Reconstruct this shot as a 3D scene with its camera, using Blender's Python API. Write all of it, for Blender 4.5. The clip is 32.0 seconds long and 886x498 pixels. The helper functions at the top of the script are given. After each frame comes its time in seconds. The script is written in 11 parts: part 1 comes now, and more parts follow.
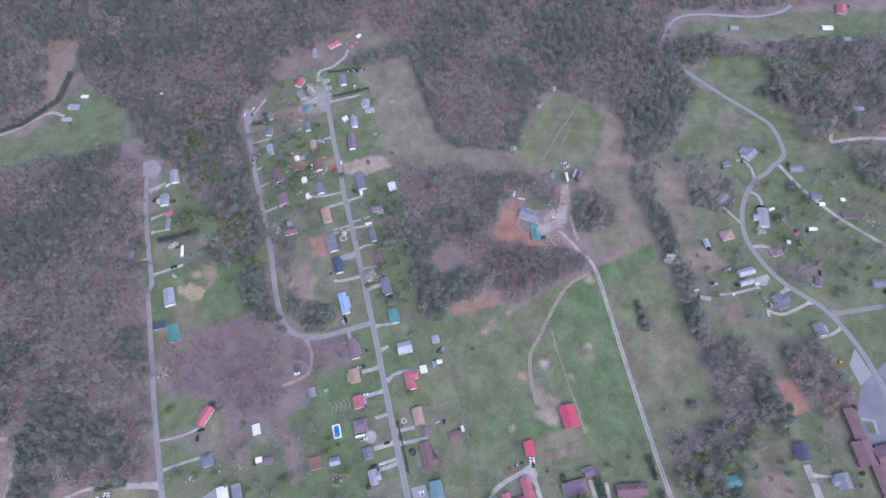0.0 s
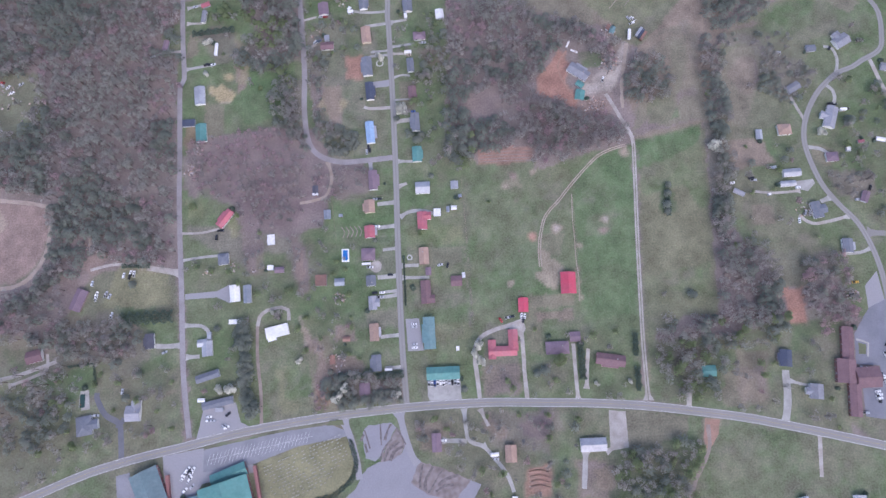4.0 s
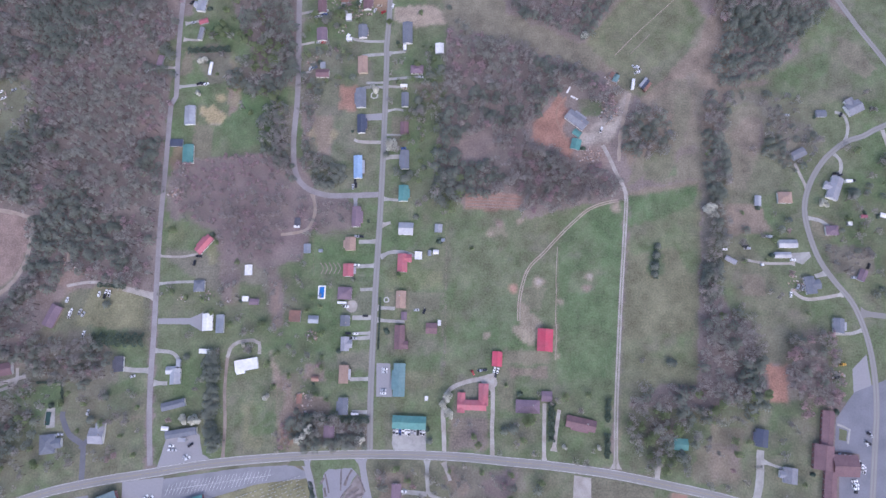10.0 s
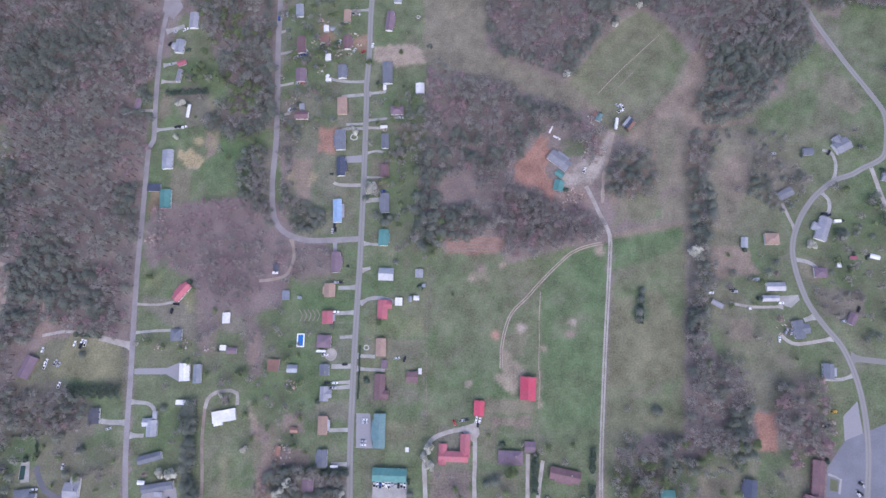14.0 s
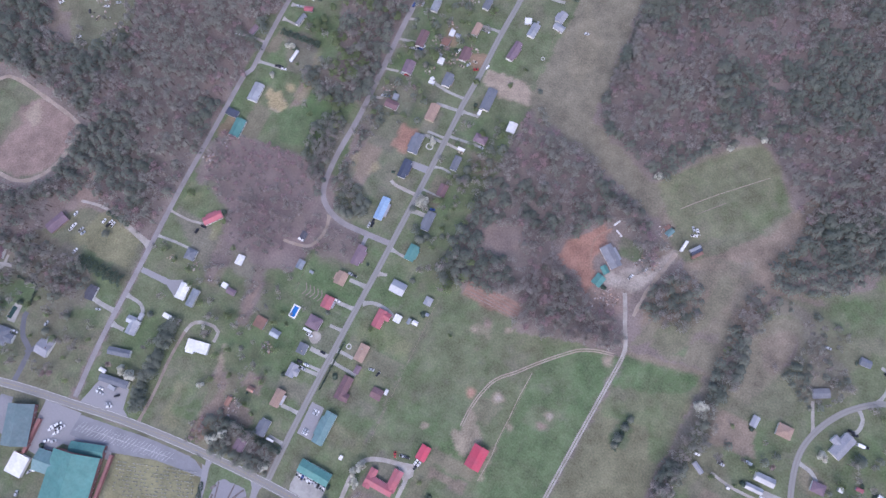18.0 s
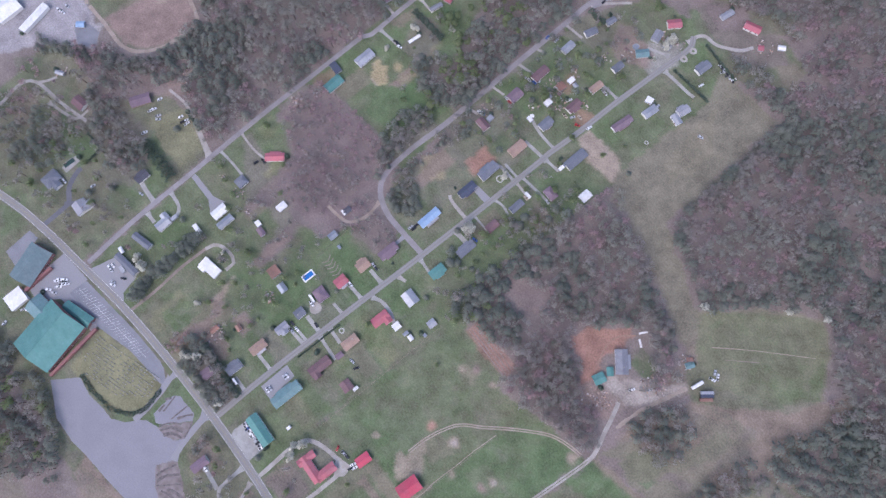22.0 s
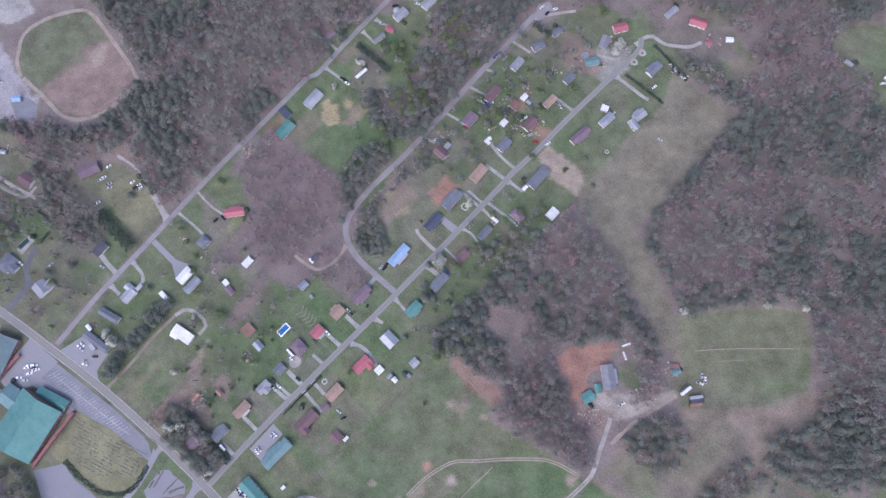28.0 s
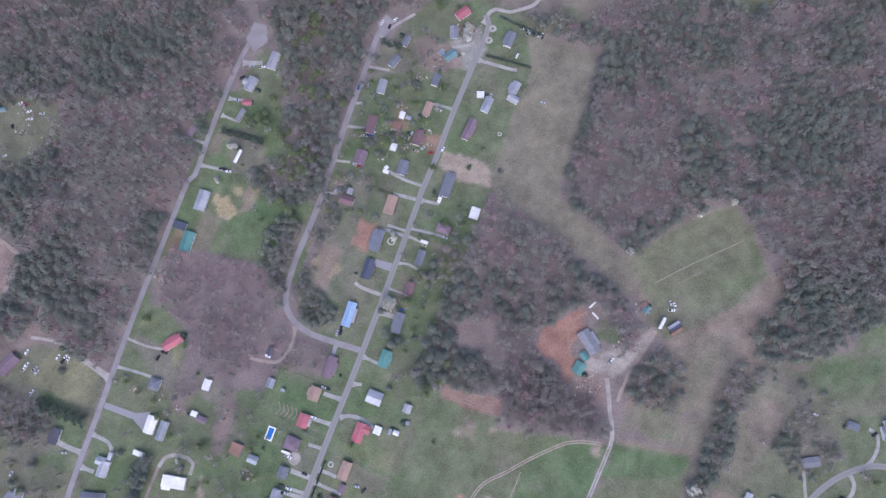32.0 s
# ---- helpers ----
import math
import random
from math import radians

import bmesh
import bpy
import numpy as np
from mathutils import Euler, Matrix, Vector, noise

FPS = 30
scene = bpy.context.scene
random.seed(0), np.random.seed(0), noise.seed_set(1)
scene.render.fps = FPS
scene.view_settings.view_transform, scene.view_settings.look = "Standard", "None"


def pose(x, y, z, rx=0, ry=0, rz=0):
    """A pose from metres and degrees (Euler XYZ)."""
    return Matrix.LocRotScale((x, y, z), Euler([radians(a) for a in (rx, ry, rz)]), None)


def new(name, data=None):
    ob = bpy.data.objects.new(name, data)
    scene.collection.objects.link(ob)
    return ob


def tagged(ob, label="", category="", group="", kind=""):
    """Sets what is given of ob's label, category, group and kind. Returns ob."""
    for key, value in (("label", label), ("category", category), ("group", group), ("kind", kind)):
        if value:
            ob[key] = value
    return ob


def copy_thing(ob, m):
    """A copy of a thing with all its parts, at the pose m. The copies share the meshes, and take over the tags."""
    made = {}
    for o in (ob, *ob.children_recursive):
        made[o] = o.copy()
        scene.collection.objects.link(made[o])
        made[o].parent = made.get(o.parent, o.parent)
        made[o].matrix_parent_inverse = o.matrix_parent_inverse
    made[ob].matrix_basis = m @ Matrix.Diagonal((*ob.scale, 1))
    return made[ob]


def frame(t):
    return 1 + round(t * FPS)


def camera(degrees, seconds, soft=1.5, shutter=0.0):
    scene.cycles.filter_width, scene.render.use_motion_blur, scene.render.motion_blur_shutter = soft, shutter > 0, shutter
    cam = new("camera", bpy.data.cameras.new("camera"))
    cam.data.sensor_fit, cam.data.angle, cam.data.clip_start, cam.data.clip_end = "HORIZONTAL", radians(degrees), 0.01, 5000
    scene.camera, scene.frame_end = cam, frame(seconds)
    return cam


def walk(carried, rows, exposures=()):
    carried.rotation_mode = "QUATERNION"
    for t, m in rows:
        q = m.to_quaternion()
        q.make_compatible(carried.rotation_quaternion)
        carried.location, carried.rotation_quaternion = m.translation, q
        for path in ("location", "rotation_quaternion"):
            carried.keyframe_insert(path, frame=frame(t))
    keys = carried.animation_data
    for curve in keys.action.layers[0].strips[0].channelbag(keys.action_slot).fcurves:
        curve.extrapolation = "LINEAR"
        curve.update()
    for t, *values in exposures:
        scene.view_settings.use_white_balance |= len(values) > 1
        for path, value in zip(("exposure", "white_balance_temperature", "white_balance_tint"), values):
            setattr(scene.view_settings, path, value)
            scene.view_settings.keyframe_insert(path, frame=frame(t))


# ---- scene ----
cam = camera(71.90, 32.0)
PATH = [
    (0.0, 18.16, -216.19, 499.72, 29.434, 1.011, -14.297),
    (0.5, 21.58, -217.81, 499.14, 29.516, 1.182, -12.181),
    (1.0, 24.81, -218.05, 499.07, 29.274, 1.219, -8.145),
    (1.5, 27.77, -216.71, 499.48, 25.283, 1.169, -6.255),
    (2.0, 30.52, -214.07, 500.22, 21.079, 1.187, -5.504),
    (2.5, 33.16, -210.83, 500.98, 17.228, 1.204, -4.828),
    (3.0, 35.74, -207.44, 501.62, 13.519, 1.210, -4.304),
    (3.5, 38.26, -203.99, 502.11, 13.274, 1.204, -3.891),
    (5.5, 47.64, -191.70, 502.01, 12.950, 1.154, -1.746),
    (6.0, 50.14, -188.29, 501.90, 12.907, 1.120, -0.885),
    (6.5, 52.73, -184.55, 501.83, 12.794, 1.102, -0.267),
    (7.0, 55.43, -180.47, 501.78, 12.693, 1.151, 0.310),
    (7.5, 58.23, -176.04, 501.77, 12.586, 1.224, 0.662),
    (8.0, 61.03, -171.40, 501.74, 12.413, 1.322, 0.910),
    (8.5, 63.72, -166.63, 501.69, 12.261, 1.390, 1.042),
    (9.0, 66.25, -161.74, 501.63, 12.176, 1.440, 1.152),
    (9.5, 68.62, -156.77, 501.57, 12.035, 1.505, 1.265),
    (10.0, 70.89, -151.80, 501.52, 12.151, 1.559, 1.274),
    (10.5, 73.12, -146.96, 501.42, 12.608, 1.584, 1.278),
    (11.0, 75.36, -142.37, 501.22, 12.637, 1.616, 1.291),
    (11.5, 77.62, -138.03, 500.93, 12.636, 1.669, 1.229),
    (12.0, 79.90, -133.91, 500.57, 12.634, 1.736, 1.222),
    (12.5, 82.15, -129.92, 500.16, 12.676, 1.788, 1.148),
    (13.0, 84.37, -125.93, 499.76, 12.740, 1.853, 1.023),
    (13.5, 86.60, -121.70, 499.41, 12.683, 1.940, 0.903),
    (14.0, 88.91, -117.11, 499.13, 12.632, 1.979, 0.788),
    (14.5, 91.37, -112.11, 498.90, 12.567, 2.000, 0.643),
    (16.5, 104.01, -88.13, 498.48, 11.957, 2.444, 2.548),
    (17.0, 106.31, -82.19, 498.41, 12.043, 2.465, 9.080),
    (17.5, 107.98, -76.19, 498.42, 12.193, 2.445, 17.931),
    (18.0, 108.93, -70.08, 498.55, 12.326, 2.398, 26.436),
    (18.5, 108.96, -63.90, 498.81, 12.370, 2.296, 33.049),
    (19.0, 108.19, -57.85, 499.11, 12.276, 2.200, 38.343),
    (19.5, 107.01, -52.09, 499.36, 12.194, 2.115, 43.989),
    (20.0, 105.73, -46.70, 499.51, 12.132, 2.022, 49.316),
    (20.5, 104.48, -41.77, 499.57, 11.976, 2.082, 50.478),
    (21.0, 103.25, -37.37, 499.61, 11.852, 2.159, 50.997),
    (21.5, 101.93, -33.46, 499.67, 11.732, 2.184, 51.290),
    (22.0, 100.42, -29.95, 499.79, 11.651, 2.209, 51.489),
    (22.5, 98.71, -26.72, 499.94, 11.521, 2.256, 51.859),
    (23.0, 96.87, -23.71, 500.06, 11.423, 2.275, 52.136),
    (23.5, 94.99, -20.88, 500.13, 11.327, 2.293, 52.339),
    (24.0, 93.18, -18.17, 500.13, 11.263, 2.251, 52.638),
    (24.5, 91.45, -15.45, 500.09, 11.185, 2.265, 52.766),
    (25.0, 89.78, -12.71, 500.03, 11.111, 2.284, 52.897),
    (25.5, 88.12, -10.02, 499.95, 11.020, 2.304, 52.928),
    (27.5, 82.29, -0.16, 499.40, 10.681, 2.206, 46.105),
    (28.0, 81.46, 2.85, 499.29, 10.569, 2.255, 44.120),
    (28.5, 80.72, 6.06, 499.21, 10.449, 2.333, 42.120),
    (29.0, 79.98, 9.38, 499.14, 10.292, 2.334, 39.354),
    (29.5, 79.16, 12.72, 499.08, 10.126, 2.319, 35.222),
    (30.0, 78.26, 16.13, 498.98, 9.933, 2.185, 30.753),
    (30.5, 77.40, 19.84, 498.84, 9.713, 2.081, 26.773),
    (31.0, 76.68, 24.10, 498.66, 9.475, 1.988, 23.375),
    (31.5, 76.06, 29.10, 498.50, 9.279, 1.922, 21.490),
    (32.0, 75.44, 34.90, 498.42, 8.989, 1.851, 20.087),
]
walk(cam, [(t, pose(x, y, z, rx, ry, rz)) for t, x, y, z, rx, ry, rz in PATH], exposures=[(0.0, 0.89, 5600, 21), (1.2, 0.87, 5700, 21), (2.5, 0.86, 5840, 21), (6.0, 0.845, 5730, 21), (18.0, 0.805, 5730, 21), (21.0, 0.795, 5860, 20), (25.0, 0.785, 5860, 20), (29.0, 0.78, 5770, 20), (32.0, 0.77, 5760, 20)])

# ---------------------------------------------------------------- sky and sun
world = bpy.data.worlds.new("sky")
scene.world = world
world.use_nodes = True
wn = world.node_tree.nodes
sky = wn.new("ShaderNodeTexSky")
sky.sky_type = "NISHITA"
sky.sun_disc = False
sky.sun_elevation = radians(48)
sky.sun_rotation = radians(150)
sky.air_density, sky.dust_density, sky.ozone_density = 1.0, 3.0, 1.0
world.node_tree.links.new(sky.outputs[0], wn["Background"].inputs[0])
wn["Background"].inputs[1].default_value = 0.15
sun_data = bpy.data.lights.new("sun", "SUN")
sun_data.energy, sun_data.angle, sun_data.color = 0.6, radians(25), (1.0, 0.97, 0.93)
sun = new("sun", sun_data)
sun.rotation_euler = (radians(42), 0, radians(150 - 180))

# ---------------------------------------------------------------- materials
MATS = {}


def material(name, color, rough=0.85, metal=0.0, spread=0.25, scale=0.6, big=0.06, bump=0.3, island=0.0, object_spread=0.0, spec=0.3, second=None, mix_scale=0.15, leaf=0.0):
    """A surface with variation at a fine and a broad scale, a second tint in patches, and relief."""
    m = bpy.data.materials.new(name)
    m.use_nodes = True
    n, l = m.node_tree.nodes, m.node_tree.links
    b = n["Principled BSDF"]
    b.inputs["Roughness"].default_value, b.inputs["Metallic"].default_value = rough, metal
    b.inputs["Specular IOR Level"].default_value = spec
    geo = n.new("ShaderNodeNewGeometry")
    fine = n.new("ShaderNodeTexNoise")
    fine.inputs["Scale"].default_value, fine.inputs["Detail"].default_value = scale, 5
    broad = n.new("ShaderNodeTexNoise")
    broad.inputs["Scale"].default_value, broad.inputs["Detail"].default_value = big, 3
    for t in (fine, broad):
        l.new(geo.outputs["Position"], t.inputs["Vector"])
    rgb = n.new("ShaderNodeMix")
    rgb.data_type = "RGBA"
    rgb.inputs["A"].default_value = (*color, 1)
    rgb.inputs["B"].default_value = (*(second or color), 1)
    patch = n.new("ShaderNodeTexNoise")
    patch.inputs["Scale"].default_value, patch.inputs["Detail"].default_value = mix_scale, 4
    l.new(geo.outputs["Position"], patch.inputs["Vector"])
    ramp = n.new("ShaderNodeMapRange")
    ramp.inputs["From Min"].default_value, ramp.inputs["From Max"].default_value = 0.4, 0.62
    l.new(patch.outputs["Fac"], ramp.inputs["Value"])
    l.new(ramp.outputs[0], rgb.inputs["Factor"])
    val = None
    terms = [(fine.outputs["Fac"], spread * 1.4), (broad.outputs["Fac"], spread * 1.2)]
    if island:
        terms.append((geo.outputs["Random Per Island"], island))
    if object_spread:
        info = n.new("ShaderNodeObjectInfo")
        terms.append((info.outputs["Random"], object_spread))
    for out, k in terms:
        node = n.new("ShaderNodeMath")
        node.operation = "MULTIPLY_ADD"
        node.inputs[1].default_value = 2 * k
        l.new(out, node.inputs[0])
        if val is None:
            node.inputs[2].default_value = 1 - sum(k2 for _, k2 in terms)
        else:
            l.new(val, node.inputs[2])
        val = node.outputs[0]
    hsv = n.new("ShaderNodeHueSaturation")
    l.new(rgb.outputs["Result"], hsv.inputs["Color"])
    l.new(val, hsv.inputs["Value"])
    l.new(hsv.outputs[0], b.inputs["Base Color"])
    if bump:
        bn = n.new("ShaderNodeBump")
        bn.inputs["Strength"].default_value, bn.inputs["Distance"].default_value = bump, 0.15
        l.new(fine.outputs["Fac"], bn.inputs["Height"])
        l.new(bn.outputs[0], b.inputs["Normal"])
    MATS[name] = m
    if leaf:
        thin = n.new("ShaderNodeBsdfTranslucent")
        l.new(hsv.outputs["Color"], thin.inputs["Color"])
        both = n.new("ShaderNodeMixShader")
        both.inputs[0].default_value = leaf
        l.new(b.outputs[0], both.inputs[1])
        l.new(thin.outputs[0], both.inputs[2])
        l.new(both.outputs[0], n["Material Output"].inputs["Surface"])
    return m


def ribbed(name, color, step=0.6, rough=0.45, metal=0.3, second=None):
    """Sheet metal roofing: weathered paint with raised seams running down the slope (local y)."""
    m = material(name, color, rough, metal, 0.16, 0.5, 0.09, 0.0, object_spread=0.06, second=second)
    n, l = m.node_tree.nodes, m.node_tree.links
    tc = n.new("ShaderNodeTexCoord")
    wave = n.new("ShaderNodeTexWave")
    wave.bands_direction = "X"
    wave.inputs["Scale"].default_value = 0.314 / step
    wave.inputs["Distortion"].default_value = 0
    l.new(tc.outputs["Object"], wave.inputs["Vector"])
    bn = n.new("ShaderNodeBump")
    bn.inputs["Strength"].default_value, bn.inputs["Distance"].default_value = 0.5, 0.04
    l.new(wave.outputs["Fac"], bn.inputs["Height"])
    l.new(bn.outputs[0], n["Principled BSDF"].inputs["Normal"])
    return m


def shingled(name, color, second=None):
    """Asphalt shingles: courses along the ridge, grain and weathering streaks."""
    m = material(name, color, 0.9, 0, 0.2, 1.4, 0.2, 0.0, object_spread=0.1, second=second, mix_scale=0.4)
    n, l = m.node_tree.nodes, m.node_tree.links
    tc = n.new("ShaderNodeTexCoord")
    brick = n.new("ShaderNodeTexBrick")
    brick.inputs["Scale"].default_value = 1.0
    brick.inputs["Brick Width"].default_value, brick.inputs["Row Height"].default_value = 0.9, 0.3
    brick.inputs["Mortar Size"].default_value = 0.03
    l.new(tc.outputs["Object"], brick.inputs["Vector"])
    bn = n.new("ShaderNodeBump")
    bn.inputs["Strength"].default_value, bn.inputs["Distance"].default_value = 0.4, 0.03
    l.new(brick.outputs["Fac"], bn.inputs["Height"])
    l.new(bn.outputs[0], n["Principled BSDF"].inputs["Normal"])
    return m


ribbed("metal_red", (0.4, 0.125, 0.145), rough=0.6, metal=0.1, second=(0.36, 0.135, 0.155))
ribbed("metal_crimson", (0.46, 0.07, 0.11), rough=0.6, metal=0.1, second=(0.42, 0.085, 0.12))
ribbed("metal_teal", (0.092, 0.225, 0.205), rough=0.6, metal=0.1, second=(0.108, 0.24, 0.218))
ribbed("metal_teal_dull", (0.13, 0.22, 0.225), rough=0.6, metal=0.1, second=(0.15, 0.235, 0.24))
ribbed("metal_blue", (0.26, 0.37, 0.52), rough=0.6, metal=0.1, second=(0.29, 0.4, 0.54))
ribbed("metal_navy", (0.075, 0.085, 0.12), second=(0.09, 0.1, 0.13))
ribbed("metal_white", (0.72, 0.71, 0.69), rough=0.55, metal=0.1, second=(0.66, 0.65, 0.64))
ribbed("metal_sage", (0.125, 0.18, 0.19), rough=0.65, metal=0.1, second=(0.145, 0.195, 0.205))
ribbed("metal_pale", (0.36, 0.365, 0.38), second=(0.31, 0.315, 0.335))
ribbed("metal_grey", (0.28, 0.3, 0.33), second=(0.24, 0.26, 0.29))
ribbed("metal_rust", (0.3, 0.165, 0.125), second=(0.24, 0.145, 0.115))
shingled("shingle_slate", (0.165, 0.175, 0.2), (0.14, 0.15, 0.175))
shingled("shingle_grey", (0.22, 0.225, 0.245), (0.19, 0.19, 0.21))
shingled("shingle_light", (0.3, 0.3, 0.325), (0.26, 0.26, 0.285))
shingled("shingle_dark", (0.1, 0.1, 0.12), (0.08, 0.08, 0.1))
shingled("shingle_mauve", (0.2, 0.145, 0.175), (0.17, 0.125, 0.15))
shingled("shingle_brown", (0.185, 0.115, 0.122), (0.155, 0.1, 0.108))
shingled("shingle_tan", (0.34, 0.24, 0.19), (0.3, 0.21, 0.165))

material("siding_white", (0.68, 0.67, 0.64), 0.7, spread=0.08, scale=2.0)
material("siding_tan", (0.5, 0.42, 0.32), 0.75, spread=0.1, scale=2.0)
material("siding_grey", (0.36, 0.37, 0.38), 0.75, spread=0.1, scale=2.0)
material("brick_red", (0.26, 0.13, 0.12), 0.9, spread=0.2, scale=3.0, second=(0.22, 0.11, 0.105))
material("trim_white", (0.75, 0.75, 0.73), 0.6, spread=0.05)
material("glass_dark", (0.03, 0.035, 0.04), 0.08, spread=0.02, bump=0, spec=0.6)
material("door_paint", (0.2, 0.11, 0.07), 0.55, spread=0.1)
material("asphalt", (0.238, 0.228, 0.214), 0.9, spread=0.12, scale=1.2, big=0.05, bump=0.2, second=(0.21, 0.2, 0.187), mix_scale=0.05)
material("asphalt_new", (0.235, 0.235, 0.25), 0.9, spread=0.12, scale=1.0, big=0.06, bump=0.2, second=(0.2, 0.2, 0.215), mix_scale=0.08)
material("asphalt_blue", (0.19, 0.192, 0.215), 0.9, spread=0.14, scale=0.8, big=0.06, bump=0.2, second=(0.165, 0.168, 0.19), mix_scale=0.07)
material("asphalt_pale", (0.275, 0.268, 0.278), 0.9, spread=0.12, scale=0.8, big=0.06, bump=0.2, second=(0.26, 0.252, 0.258), mix_scale=0.06)
material("asphalt_old", (0.275, 0.256, 0.258), 0.92, spread=0.16, scale=0.9, big=0.07, bump=0.2, second=(0.235, 0.215, 0.216), mix_scale=0.08)
material("concrete", (0.35, 0.34, 0.315), 0.85, spread=0.12, scale=0.8, second=(0.28, 0.27, 0.25))
material("gravel", (0.37, 0.345, 0.315), 0.95, spread=0.22, scale=1.6, second=(0.3, 0.272, 0.24))
material("dirt", (0.26, 0.215, 0.185), 0.95, spread=0.2, scale=0.9, second=(0.215, 0.175, 0.15))
material("dirt_pale", (0.335, 0.282, 0.235), 0.95, spread=0.2, scale=0.9, second=(0.285, 0.23, 0.185))
material("clay", (0.31, 0.19, 0.145), 0.95, spread=0.2, scale=0.7, second=(0.26, 0.175, 0.13))
material("asphalt_worn", (0.254, 0.244, 0.232), 0.88, spread=0.14, scale=1.2, big=0.05, bump=0.1, second=(0.238, 0.23, 0.218), mix_scale=0.07)
material("asphalt_dark", (0.12, 0.122, 0.14), 0.9, spread=0.12, scale=0.8, bump=0.2, second=(0.145, 0.145, 0.16), mix_scale=0.08)
material("asphalt_lilac", (0.255, 0.25, 0.268), 0.9, spread=0.12, scale=0.9, big=0.05, bump=0.2, second=(0.225, 0.22, 0.236), mix_scale=0.05)
material("dirt_grey", (0.24, 0.21, 0.2), 0.95, spread=0.25, scale=0.5, big=0.1, second=(0.17, 0.14, 0.13), mix_scale=0.25)
material("mud_dark", (0.125, 0.108, 0.105), 0.95, spread=0.25, scale=0.7, second=(0.18, 0.155, 0.15), mix_scale=0.4)
material("paint_line", (0.62, 0.62, 0.6), 0.6, spread=0.15, scale=2.0)
material("paint_yellow", (0.36, 0.3, 0.15), 0.6, spread=0.15, scale=2.0)
material("bark", (0.17, 0.135, 0.12), 0.95, spread=0.2, scale=3.0)
material("rubber", (0.02, 0.02, 0.02), 0.85, spread=0.1)
material("steel", (0.45, 0.46, 0.48), 0.4, metal=0.7, spread=0.1)
material("wood_grey", (0.27, 0.22, 0.18), 0.9, spread=0.2, scale=2.0)
material("verge", (0.13, 0.14, 0.08), 0.95, spread=0.2, scale=0.8)
material("scrap", (0.34, 0.32, 0.31), 0.8, spread=0.2, island=0.6, second=(0.3, 0.2, 0.15), mix_scale=0.5)
material("water_dark", (0.03, 0.06, 0.05), 0.08, spread=0.1, bump=0.1, spec=0.5)
material("hay", (0.5, 0.45, 0.35), 0.95, spread=0.2, scale=2.0)
material("stone_grey", (0.42, 0.42, 0.39), 0.8, spread=0.2, scale=2.0)
material("water_blue", (0.03, 0.16, 0.45), 0.06, spread=0.1, bump=0.1, spec=0.5)
material("bare_twigs", (0.303, 0.298, 0.268), 0.95, spread=0.2, scale=0.1, big=0.03, bump=0, island=0.08, second=(0.316, 0.285, 0.266), mix_scale=0.05, leaf=0.42)
material("pale_twigs", (0.29, 0.295, 0.255), 0.95, spread=0.18, scale=0.1, big=0.04, bump=0, island=0.1, leaf=0.42)
material("red_twigs", (0.36, 0.262, 0.268), 0.95, spread=0.18, scale=0.1, big=0.04, bump=0, island=0.08, leaf=0.42)
material("pine_needles", (0.19, 0.216, 0.178), 0.9, spread=0.14, scale=0.1, big=0.05, bump=0, island=0.1, second=(0.225, 0.24, 0.2), mix_scale=0.05, leaf=0.46)
material("spring_leaves", (0.2, 0.25, 0.125), 0.9, spread=0.16, scale=0.12, big=0.05, bump=0, island=0.16, second=(0.22, 0.26, 0.14), leaf=0.42)
material("blossom", (0.62, 0.615, 0.52), 0.9, spread=0.12, scale=0.4, bump=0, island=0.25, leaf=0.35)
material("hedge_leaves", (0.12, 0.16, 0.122), 0.9, spread=0.16, scale=0.5, bump=0, island=0.35, leaf=0.35)
for key, rgb in dict(white=(0.75, 0.75, 0.75), silver=(0.42, 0.43, 0.45), black=(0.02, 0.02, 0.025), red=(0.35, 0.03, 0.03), blue=(0.05, 0.1, 0.3), tan=(0.4, 0.34, 0.26), yellow=(0.55, 0.34, 0.05)).items():
    material("car_" + key, rgb, 0.3, 0.1, 0.04, bump=0, spec=0.5)


# ---------------------------------------------------------------- builders
def mesh_of(name, verts, faces, mat):
    me = bpy.data.meshes.new(name)
    me.from_pydata([tuple(v) for v in verts], [], [tuple(f) for f in faces])
    me.materials.append(MATS[mat])
    me.update()
    return me


def part(name, me, parent, label="", loc=(0, 0, 0), rot=0.0, scale=(1, 1, 1)):
    ob = new(name, me)
    ob.parent = parent
    ob.location, ob.rotation_euler, ob.scale = loc, (0, 0, rot), scale
    return tagged(ob, label) if label else ob


def thing(name, label, category, x, y, yaw=0.0, group="", z=0.0):
    ob = new(name)
    ob.location, ob.rotation_euler = (x, y, z), (0, 0, radians(yaw))
    return tagged(ob, label, category, group)


CLEAR, LINES, SPOTS = [], [], []


BOX_F = [(0, 3, 2, 1), (4, 5, 6, 7), (0, 1, 5, 4), (1, 2, 6, 5), (2, 3, 7, 6), (3, 0, 4, 7)]
SHARED = {}


def box_verts(x0, y0, z0, x1, y1, z1):
    return [(x0, y0, z0), (x1, y0, z0), (x1, y1, z0), (x0, y1, z0), (x0, y0, z1), (x1, y0, z1), (x1, y1, z1), (x0, y1, z1)]


def boxes_mesh(name, mat, boxes):
    v, f = [], []
    for b in boxes:
        k = len(v)
        v += box_verts(*b)
        f += [tuple(i + k for i in q) for q in BOX_F]
    return mesh_of(name, v, f, mat)


